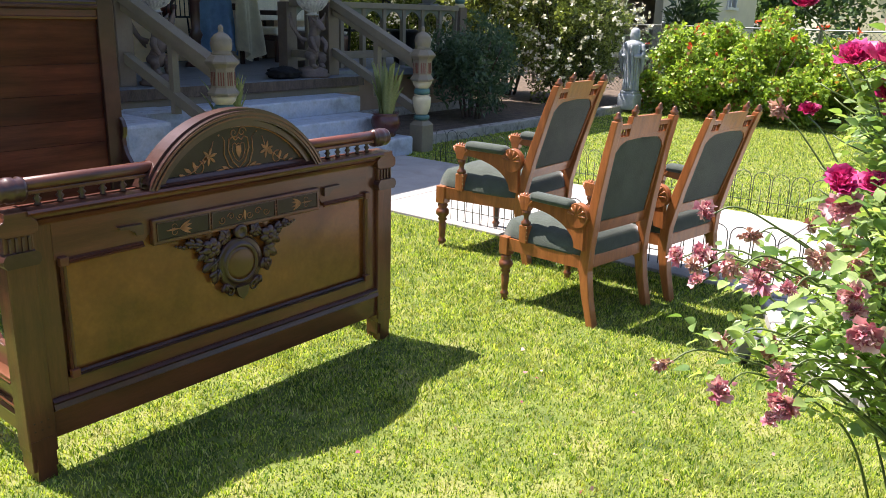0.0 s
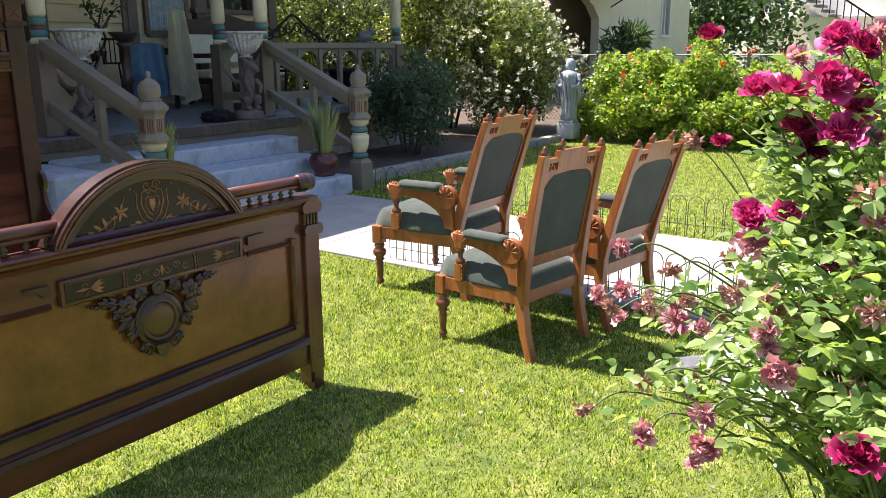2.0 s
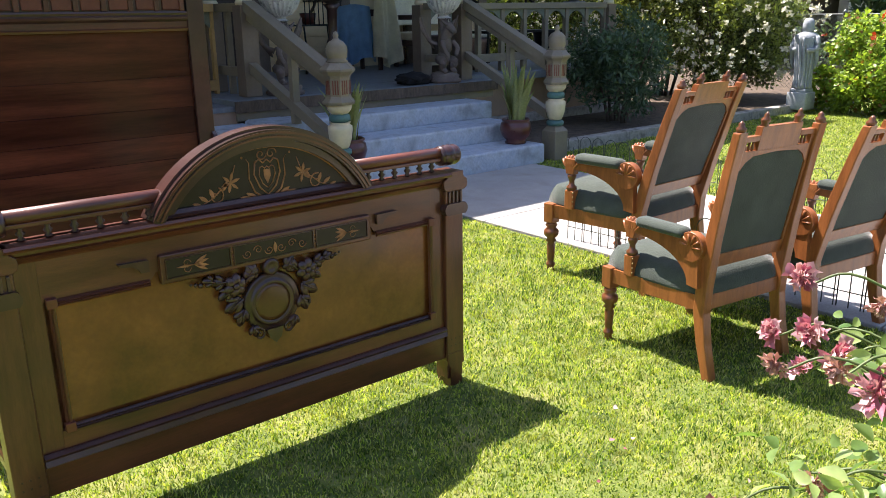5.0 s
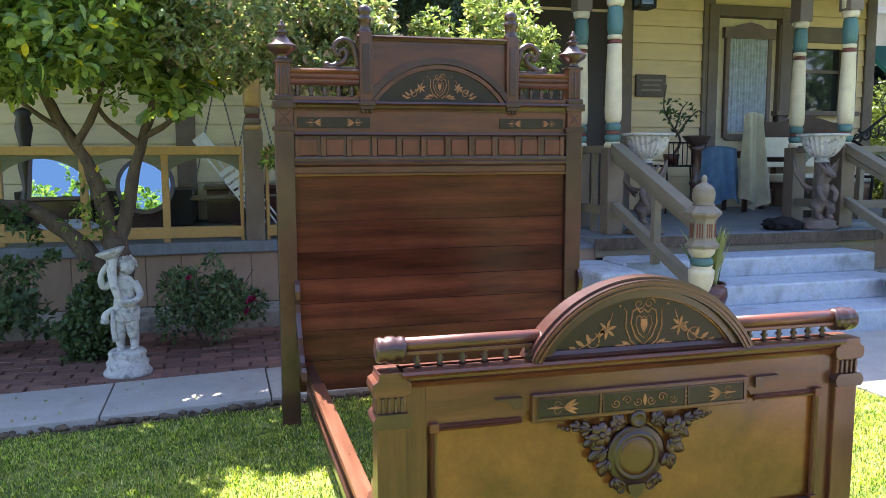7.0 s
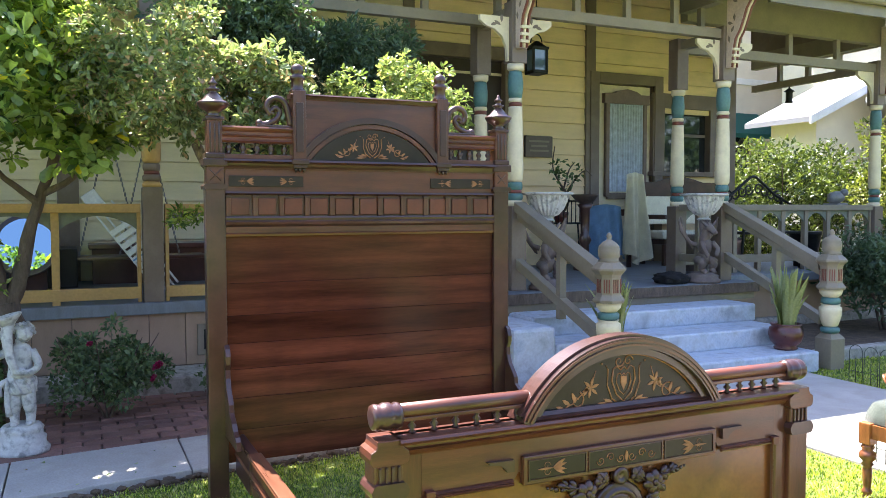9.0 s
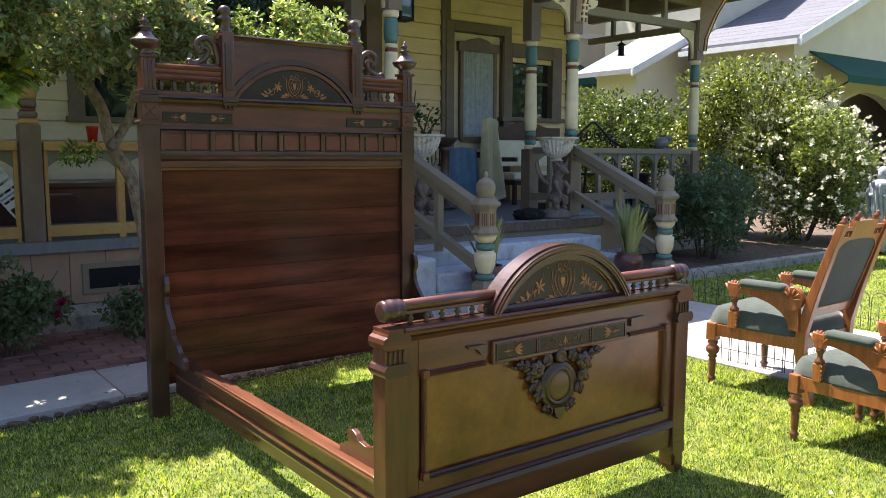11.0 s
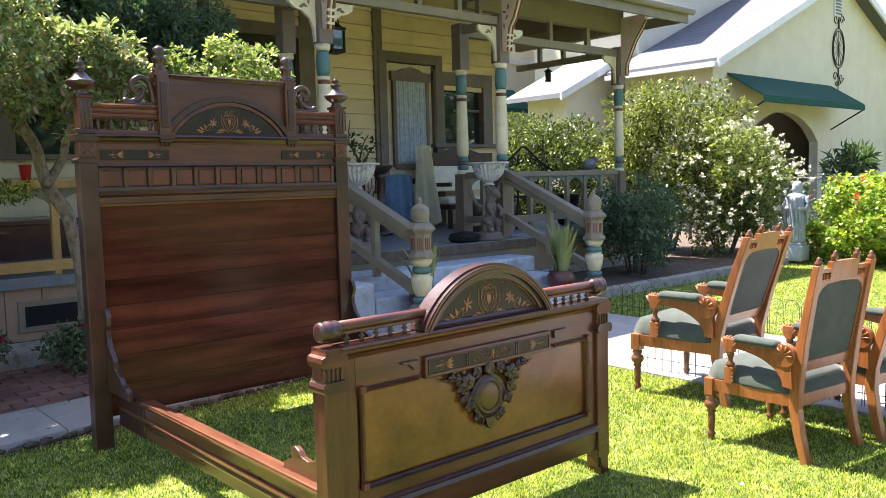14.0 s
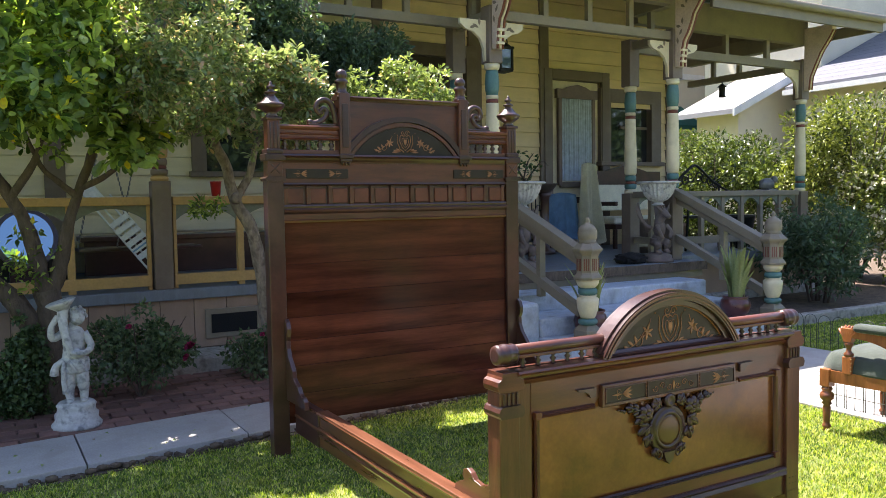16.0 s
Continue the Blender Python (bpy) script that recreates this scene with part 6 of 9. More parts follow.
c1, r1 = dome((-0.6, 5.62, 2.22), 1.1, 0.42, 0.5, 0.3, 60, 0.18, 14, 0.2)
foliage("crown", tree, c1, r1, 2600, 0.11, LEAF_TREE, 0.48, 0.5, 0.5, fine=True)
c1, r1 = dome((0.76, 5.55, 2.20), 0.45, 0.52, 0.85, 0.38, 100, 0.11, 5)
tagged(part("crown", rosettes("crown", c1, r1, 28, 6, 0.047, 0.42), LEAF_PALE, tree), kind="stuff")
c1, r1 = leaning(0.36, 0.70, 1.68, 1.84, 9, 0.09, 15, 4.55, 0.03, 0.1)
tagged(part("crown", rosettes("crown", c1, r1, 10, 6, 0.105, 0.48), LEAF_TREE, tree), kind="stuff")
# Sparse crown above the view, added to dapple the lawn and fill the mirrors.
c1, r1 = dome((-0.95, 5.25, 3.55), 1.5, 0.65, 0.8, 0.3, 44, 0.16, 41, 0.3)
tagged(part("crown", rosettes("crown", c1, r1, 8, 6, 0.09, 0.46), LEAF_TREE, tree), kind="stuff")
# Crown out of view, added to keep sky light off the porch.
c1, r1 = blob_clumps((-2.9, 5.75, 2.6), (1.0, 0.5, 1.1), 60, 0.28, 7)
foliage("crown", tree, c1, r1, 5000, 0.11, LEAF_TREE, 0.5, 0.5, 0.4)
c1, r1 = blob_clumps((-0.10, 5.98, 0.95), (0.22, 0.05, 0.4), 14, 0.04, 18)
foliage("sprout", tree, c1, r1, 160, 0.05, LEAF_TREE, 0.5, 0.7)
ivy_c, ivy_r = blob_clumps((-0.14, 5.98, 0.26), (0.24, 0.13, 0.34), 52, 0.065, 8)
g = np.random.default_rng(9)
t = g.random(16)[:, None]
ivy_c = np.concatenate([ivy_c, np.array([-0.02, 6.0, 0.5]) * (1 - t) + np.array([-0.62, 5.88, 1.06]) * t + g.normal(size=(16, 3)) * 0.035])
ivy_r = np.concatenate([ivy_r, g.uniform(0.03, 0.055, 16)])
ivy = shrub("climbing_ivy", (-0.1, 5.98, 0), "green ivy clothing the foot of the tree trunk", "ivy")
foliage("leaf_mass", ivy, ivy_c, ivy_r, 4600, 0.036, LEAF_DARK, 0.7)

# pale-trunked shrub tree behind the headboard
tr2 = shrub("pittosporum_tree", (1.6, 6.45, 0), "pale mottled trunk with a clipped bright leafy crown", "tree")
limb("trunk", [(1.70, 6.5, -0.05), (1.62, 6.45, 0.5), (1.57, 6.42, 0.84), (1.49, 6.4, 1.18), (1.38, 6.4, 1.38), (1.31, 6.38, 1.65), (1.21, 6.3, 1.82), (1.1, 6.15, 2.1)], 0.062, 0.03, BARK_P, tr2)
limb("limb", [(1.38, 6.4, 1.40), (1.49, 6.4, 1.57), (1.56, 6.38, 1.84), (1.7, 6.35, 2.1), (2.0, 6.3, 2.4)], 0.035, 0.015, BARK_P, tr2)
limb("limb", [(1.56, 6.38, 1.84), (2.0, 6.4, 1.95), (2.4, 6.2, 2.0), (2.6, 5.9, 2.1)], 0.025, 0.01, BARK_P, tr2)
part("cut_stub", lathe([(0.045, 0), (0.04, 0.05), (0.02, 0.055)], 10, None, Matrix.Rotation(radians(75), 4, 'X'), (1.37, 6.37, 1.40)), BARK_P, tr2)
c1, r1 = dome((2.52, 5.80, 2.06), 0.44, 0.26, 0.36, 0.22, 56, 0.10, 12)
tagged(part("crown", rosettes("crown", c1, r1, 22, 6, 0.05, 0.38), LEAF_LIME, tr2), kind="stuff")
c1, r1 = dome((1.42, 5.72, 2.02), 0.46, 0.36, 0.42, 0.28, 56, 0.10, 13)
tagged(part("crown", rosettes("crown", c1, r1, 20, 6, 0.062, 0.38), LEAF_PALE, tr2), kind="stuff")
c1, r1 = leaning(1.9, 2.6, 1.78, 2.05, 14, 0.10, 19, 4.80, 0.03, 0.1)
tagged(part("crown", rosettes("crown", c1, r1, 20, 6, 0.05, 0.36), LEAF_LIME, tr2), kind="stuff")
c1, r1 = blob_clumps((1.5, 6.35, 2.75), (0.6, 0.25, 0.5), 44, 0.14, 24)
tagged(part("crown", rosettes("crown", c1, r1, 22, 6, 0.055, 0.36), LEAF_BLUE, tr2), kind="stuff")
c1, r1 = blob_clumps((2.5, 6.75, 2.55), (0.75, 0.3, 0.35), 40, 0.15, 14)
foliage("crown", tr2, c1, r1, 9000, 0.055, LEAF_BLUE, 0.36, 0.7, 0.4)
c1, r1 = blob_clumps((1.12, 6.2, 1.32), (0.13, 0.12, 0.07), 8, 0.05, 15)
foliage("sprout", tr2, c1, r1, 160, 0.06, LEAF_TREE, 0.35, 0.7)


def rose_flower(parent, p, s, material, seed, droop=0.0, name="bloom", wild=0.0):
    """A bloom of spiralled cupped petals."""
    g = random.Random(seed)
    V, F = [], []
    turn = Matrix.Rotation(g.uniform(-0.4, 1.3), 3, 'Z') @ Matrix.Rotation(-g.uniform(0.35, 1.25) - droop, 3, 'Y')
    spin = Matrix.Rotation(g.uniform(0, 6.28), 3, 'Z')
    n = 38 if wild < 0.3 else 26
    for i in range(n):
        t = (i + 0.5) / n
        a = i * 2.39996 + g.uniform(-0.25, 0.25)
        rt = s * (0.004 + 0.030 * t) * g.uniform(0.85, 1.15) * (1 + wild * g.uniform(-0.3, 0.6))
        ht = s * (0.030 - 0.012 * t * t) * g.uniform(0.8, 1.15) * (1 - wild * g.uniform(0.0, 1.1) * t)
        span = min((0.48 + 0.5 * (1 - t)) * g.uniform(0.85, 1.2), 1.35) * (1 - 0.45 * wild)
        roll = s * (0.002 + 0.010 * t) * g.uniform(0.2, 1.2)
        wave, ph, fq = s * g.uniform(0.0028, 0.0058) * (1 + wild), g.uniform(0, 6.28), g.uniform(3.5, 6.5)
        base = len(V)
        for r in range(5):
            u = r / 4
            cupr = rt * math.sqrt(max(1 - (1 - u) ** 2.2, 0.0)) + roll * u ** 5
            z = ht * u ** 1.3 - 0.5 * roll * u ** 6 - s * 0.004 * t
            for c in (-1, -0.5, 0, 0.5, 1):
                an = a + c * span * (0.45 + 0.9 * u - 0.45 * u * u)
                ruf = wave * u * u * math.sin(fq * c + ph) + wild * s * g.uniform(-0.003, 0.003)
                rr = max(cupr * (1 - 0.05 * c * c) + ruf, 0.0005)
                zz = z - (0.005 * s * c * c * u ** 3) + 0.8 * wave * u * math.cos(1.3 * fq * c + ph)
                V.append(tuple(turn @ (spin @ Vector((rr * math.cos(an), rr * math.sin(an), zz)))))
        for r in range(4):
            for c in range(4):
                k = base + r * 5 + c
                F.append((k, k + 1, k + 6, k + 5))
    me = np_mesh("bloom", np.array(V) + np.array(p), np.array(F), True)
    return part(name, me, material, parent, at=p)


UPPER = [
    (2.48, 0.86, 1.38, 'D', 1.0), (2.25, 0.67, 1.26, 'M', 1.1), (2.20, 0.60, 1.26, 'M', 1.2),
    (2.20, 0.52, 1.28, 'M', 1.3), (2.30, 0.49, 1.27, 'D', 1.2), (2.35, 0.53, 1.37, 'M', 1.1),
    (2.30, 0.48, 1.35, 'D', 1.1), (2.35, 0.61, 1.33, 'F', 0.8), (2.25, 0.58, 1.18, 'D', 1.2),
    (2.30, 0.55, 1.14, 'D', 1.2), (2.20, 0.48, 1.18, 'M', 1.2), (2.30, 0.47, 1.22, 'M', 1.1),
    (2.35, 0.45, 1.16, 'F', 1.0), (2.40, 0.79, 1.12, 'D', 0.7),
]
MIDDLE = [
    (1.90, 0.58, 1.04, 'M', 0.9), (2.20, 0.58, 0.99, 'M', 1.0), (1.90, 0.57, 0.99, 'F', 1.1),
    (2.50, 0.89, 1.11, 'B', 0.8), (2.10, 0.41, 1.07, 'B', 1.0), (2.10, 0.39, 1.02, 'F', 1.0),
    (2.20, 0.48, 0.89, 'M', 0.9), (2.40, 0.46, 1.38, 'F', 0.9), (2.10, 0.97, 0.77, 'F', 0.7),
    (2.12, 0.91, 0.78, 'F', 0.8), (2.08, 0.84, 0.77, 'F', 0.9), (1.90, 0.71, 0.81, 'F2', 1.0),
    (2.20, 0.83, 0.83, 'B', 0.7), (2.00, 0.57, 0.91, 'B', 0.8),
]
LOWER = [
    (1.95, 0.50, 0.85, 'B', 0.7), (1.75, 0.50, 0.87, 'F', 0.7), (1.70, 0.46, 0.82, 'D2', 0.9),
    (1.75, 0.49, 0.84, 'F', 0.6), (2.00, 0.44, 0.83, 'B', 0.6), (2.00, 0.44, 0.87, 'B', 0.7),
    (1.76, 0.60, 0.68, 'F2', 0.8), (1.74, 0.58, 0.63, 'D2', 0.9), (1.78, 0.72, 0.60, 'F', 0.8),
    (1.74, 0.60, 0.59, 'F', 0.5), (1.60, 0.32, 0.75, 'D', 1.0), (1.65, 0.35, 0.73, 'D2', 0.7),
    (1.90, 0.35, 0.89, 'B', 0.7), (2.10, 0.91, 0.72, 'F', 0.6), (2.00, 0.72, 0.82, 'B', 0.6),
    (2.10, 0.67, 0.90, 'B', 0.6),
]

for i in range(20):
    WILT = R.uniform(1.74, 2.2), R.uniform(0.36, 0.9), R.uniform(0.62, 0.93)
    LOWER.append((*WILT, R.choice("BBBF"), R.uniform(0.5, 0.75)))

rosebush = shrub("rose_bush", (2.35, 0.35, 0), "straggling rose bush with crimson, magenta and faded blooms", "rose bush")
PET = {"M": PETAL_M, "D": PETAL_D, "F": PETAL_F, "B": PETAL_B, "F2": PETAL_F, "D2": PETAL_F}
WORDS = {"M": "open magenta rose", "D": "deep crimson rose", "F": "faded pink rose", "B": "withered tan rose", "F2": "fading ragged pink rose", "D2": "drooping dark rose"}
LC, LD = [], []


def leaf_spray(p, d, size=1.0):
    """Five leaflets on a stalk; the bush is lower on its far side and thin at the foot."""
    side = p.y - 0.607 - 0.24 * (p.x - 2.0)
    if (side > 0 and p.z > 0.80) or p.y > 0.80 + 0.354 * (p.x - 2.0) or (p.z < 0.66 and R.random() < (0.6 if p.x > 1.95 else 0.3)):
        return
    d = d.normalized()
    s = d.cross(Vector((R.uniform(-0.4, 0.4), R.uniform(-0.4, 0.4), 1))).normalized()
    for t, k in ((0.35, 1), (0.35, -1), (0.7, 1), (0.7, -1), (1.0, 0)):
        q = p + d * 0.085 * t * size
        v = (d * 0.45 + s * k) if k else d
        LC.append(q), LD.append(v + Vector((0, 0, R.uniform(-0.35, 0.2))))


def cane(pts, r0, r1, leafy=0.3, gap=0.035):
    line = spline(pts, 7)
    part("cane", tube(line, r0, r1, 5), STEM, rosebush)
    acc = 0
    n = len(line)
    for i in range(1, n):
        acc += (line[i] - line[i - 1]).length
        if leafy < i / n < 0.9 and acc > gap:
            acc = 0
            dirn = Vector((R.uniform(-1, 1), R.uniform(-1, 1), R.uniform(-0.15, 0.7)))
            leaf_spray(line[i], dirn, R.uniform(0.75, 1.25))


for i, (x, y, z, kind, s) in enumerate(UPPER + MIDDLE + LOWER):
    nm = "bloom"
    fl = rose_flower(rosebush, (x, y, z), s * (0.98 if kind in "MD" else 0.92), PET[kind], 50 + i, 0.9 if kind in ("D2", "B") else (0.4 if kind == "F" else -0.1), nm, 0.75 if kind in ("B", "F2") else (0.35 if kind == "F" else (0.2 if kind == "D2" else 0.0)))
    tagged(fl, WORDS[kind])
    bx, by = 2.42 + R.uniform(-0.16, 0.2), 0.28 + R.uniform(-0.12, 0.14)
    arch = 0.10 if z < 0.95 else 0.0
    e = Vector((x, y, z - 0.012))
    mid = Vector((bx + (x - bx) * 0.45, by + (y - by) * 0.35, z * 0.62 + arch))
    cane([(bx, by, 0.0), (bx + (x - bx) * 0.15, by + (y - by) * 0.1, z * 0.3), mid, e * 0.75 + mid * 0.25 + Vector((0, 0, 0.03 + arch * 0.4)), e], 0.0042, 0.0018, 0.3, 0.025)
for i in range(54):
    e = Vector((R.uniform(1.75, 2.75), R.uniform(-0.1, 0.80), R.uniform(0.6, 1.22)))
    if e.y > 0.607 + 0.24 * (e.x - 2.0) and e.z > 0.80:
        e.z = R.uniform(0.55, 0.78)
    bx, by = 2.42 + R.uniform(-0.18, 0.2), 0.26 + R.uniform(-0.14, 0.14)
    cane([(bx, by, 0), (bx * 0.7 + e.x * 0.3, by * 0.75 + e.y * 0.25, e.z * 0.45), (bx * 0.3 + e.x * 0.7, by * 0.35 + e.y * 0.65, e.z * 0.85 + 0.04), e], 0.004, 0.0018, 0.3, 0.026)
for i in range(26):
    e = Vector((R.uniform(2.15, 2.62), R.uniform(0.42, 0.78), R.uniform(0.92, 1.2)))
    bx, by = 2.42 + R.uniform(-0.18, 0.2), 0.26 + R.uniform(-0.14, 0.14)
    cane([(bx, by, 0), (bx * 0.7 + e.x * 0.3, by * 0.75 + e.y * 0.25, e.z * 0.45), (bx * 0.3 + e.x * 0.7, by * 0.35 + e.y * 0.65, e.z * 0.85 + 0.04), e], 0.004, 0.0018, 0.5, 0.02)
for i in range(10):
    e = Vector((R.uniform(1.66, 2.05), R.uniform(0.2, 0.8), R.uniform(0.50, 0.80)))
    cane([(2.3, 0.25, 0.0), (2.15, 0.3, 0.3), (e.x * 0.6 + 0.8, e.y * 0.7 + 0.1, e.z), e], 0.005, 0.002, 0.35, 0.034)
LCa, LDa = np.array([tuple(v) for v in LC]), np.array([tuple(v) for v in LD])
tagged(part("leaf_mass", fine_leaves("leaf_mass", LCa, LDa, 0.037, 0.62, 0.22, 0.24), LEAF_ROSE, rosebush), kind="stuff")

# low bushes in front of the porch
for nm, c, r, n, sd, m, sz, lab in (("low_rose_bush", (0.60, 6.12, 0.36), (0.38, 0.26, 0.30), 3600, 21, LEAF_LOW, 0.042, "low dark rose bush with a few red blooms"),
                                    ("low_rose_bush", (1.52, 6.25, 0.20), (0.30, 0.24, 0.20), 1500, 22, LEAF_LOW, 0.044, "sparse low rose bush by the vent"),
                                    ("rose_shrub", (-0.85, 6.25, 0.42), (0.42, 0.25, 0.38), 1500, 23, LEAF_LOW, 0.075, "loose green shrub on the brick paving"),
                                    ("rose_shrub", (-1.9, 6.3, 0.5), (0.5, 0.3, 0.45), 1800, 24, LEAF_LOW, 0.075, "loose green shrub on the brick paving")):
    sb = shrub(nm, (c[0], c[1], 0), lab, "bush")
    cc, rr = blob_clumps(c, r, 34, 0.09, sd)
    foliage("leaf_mass", sb, cc, rr, n, sz, m, 0.55)
    for k in range(7):
        a = k * 0.9
        part("stem", tube(spline([(c[0], c[1], 0), (c[0] + 0.4 * r[0] * math.cos(a), c[1] + 0.4 * r[1] * math.sin(a), c[2] * 0.8), (c[0] + 0.85 * r[0] * math.cos(a), c[1] + 0.85 * r[1] * math.sin(a), c[2] + r[2] * 0.7)], 5), 0.007, 0.003, 5), BARK, sb)
    if nm == "low_rose_bush":
        for q in range(3):
            rose_flower(sb, (c[0] + (0.30, 0.27, -0.1)[q] * r[0] / 0.38, c[1] - 0.2 - 0.02 * q, c[2] + (0.02, -0.05, 0.2)[q]), (1.0, 0.8, 0.5)[q], PETAL_D, 300 + q)

# shrubs beyond the porch
bigs = (("dark_oleander", (8.55, 6.45, 0.72), (0.72, 0.6, 0.60), 5200, 31, LEAF_BLUE, 0.085, 0.34, 0.17, "dark blue-green shrub with many bare stems"),
        ("white_rose_shrub", (11.6, 6.95, 1.12), (1.0, 1.15, 0.95), 22000, 32, LEAF_BUSH, 0.06, 0.55, 0.26, "large shrub covered in small white roses"),
        ("flowering_shrub", (11.6, 8.0, 1.85), (1.15, 1.35, 1.15), 17000, 33, LEAF_YELLOW, 0.085, 0.45, 0.28, "tall pale-leaved shrub by the fence"),
        ("porch_side_shrub", (11.2, 10.4, 1.45), (1.1, 1.6, 1.25), 16000, 34, LEAF_PORCH, 0.085, 0.5, 0.3, "glossy leafy shrub beside the porch"),
        ("geranium_hedge", (11.95, 3.95, 0.50), (1.2, 2.05, 0.80), 44000, 35, LEAF_HEDGE, 0.062, 0.85, 0.2, "mounded green geranium hedge with orange flowers"),
        ("geranium_hedge", (12.6, 1.2, 0.62), (1.2, 1.5, 0.72), 9000, 36, LEAF_HEDGE, 0.075, 0.85, 0.2, "mounded green geranium hedge with orange flowers"),
        ("yellow_green_shrub", (9.8, 1.0, 0.85), (0.6, 0.8, 0.62), 6000, 37, LEAF_HEDGE, 0.07, 0.5, 0.16, "upright yellow-green shrub behind the roses"))
for nm, c, r, n, sd, m, sz, wd, cr, lab in bigs:
    sb = shrub(nm, (c[0], c[1], 0), lab, "shrub")
    cc, rr = blob_clumps(c, r, 150 if "hedge" in nm else 80, cr, sd)
    foliage("leaf_mass", sb, cc, rr, n, sz, m, wd, 0.6, 0.35)
    g = random.Random(sd)
    for k in range(9):
        a = g.uniform(0, 6.28)
        part("stem", tube(spline([(c[0] + 0.1 * math.cos(a), c[1] + 0.1 * math.sin(a), 0), (c[0] + 0.35 * r[0] * math.cos(a), c[1] + 0.35 * r[1] * math.sin(a), c[2] * 0.7), (c[0] + 0.75 * r[0] * math.cos(a), c[1] + 0.75 * r[1] * math.sin(a), c[2] + r[2] * 0.5)], 5), 0.022, 0.007, 5, None, 0.3), BARK, sb)
    if nm == "white_rose_shrub" or nm == "geranium_hedge":
        k = 320 if nm == "white_rose_shrub" else 26
        d = rng.normal(size=(k * 4, 3))
        d /= np.linalg.norm(d, axis=1, keepdims=True)
        d = d[(d[:, 0] < 0.4) & (d[:, 2] > (-0.7 if k > 100 else 0.35))][:k]
        P = np.array(c) + d * np.array(r) * rng.uniform(0.98, 1.16, (len(d), 1))
        PC = np.repeat(P, 6, 0) + rng.normal(size=(len(P) * 6, 3)) * 0.012
        PD = rng.normal(size=(len(PC), 3)) + np.array([-0.4, -0.2, 0.5])
        tagged(part("blossom", leaves("blossom", PC, PD, 0.052 if k > 100 else 0.05, 0.9), PETAL_W if k > 100 else PETAL_O, sb, "small white roses" if k > 100 else "orange-red flower heads"), kind="stuff")
hd = shrub("boundary_hedge", (15, 3, 0), "low dark hedge behind the wire fence", "hedge")
cc, rr = blob_clumps((15.2, 2.5, 0.45), (0.5, 7.0, 0.55), 90, 0.4, 44)
foliage("leaf_mass", hd, cc, rr, 12000, 0.09, LEAF_DARK, 0.6)
far = shrub("far_trees", (24, 14, 0), "dark trees behind the neighbouring houses", "trees")
tagged(far, kind="stuff")
cc, rr = [], []
g = np.random.default_rng(77)
for x, y, h in ((34, 11.5, 5), (35, 9.6, 5), (40, -12, 7), (13, 24, 7), (7, 26, 8), (-2, 24, 8), (-9, 20, 7)):
    a, b_ = blob_clumps((x, y, h * 0.55), (2.6, 2.6, h * 0.5), 26, 0.9, int(x + 60))
    cc.append(a), rr.append(b_)
foliage("leaf_mass", far, np.concatenate(cc), np.concatenate(rr), 20000, 0.26, LEAF_DARK, 0.7)
# Tree line behind the camera, added unseen to darken reflections in varnish and glass.
st = shrub("street_trees", (0, -24, 0), "unseen tree line behind the camera, added to darken reflections", "trees")
tagged(st, kind="stuff")
cc, rr = [], []
for i in range(17):
    x = -36 + i * 6
    a, b_ = blob_clumps((x, -27 - max(6 - i, 0) * 0.8 + g.uniform(-2, 2), 4.2), (4.2, 2.5, 4.4), 46, 1.1, 200 + i)
    cc.append(a), rr.append(b_)
foliage("leaf_mass", st, np.concatenate(cc), np.concatenate(rr), 24000, 0.75, LEAF_DARK, 0.75)

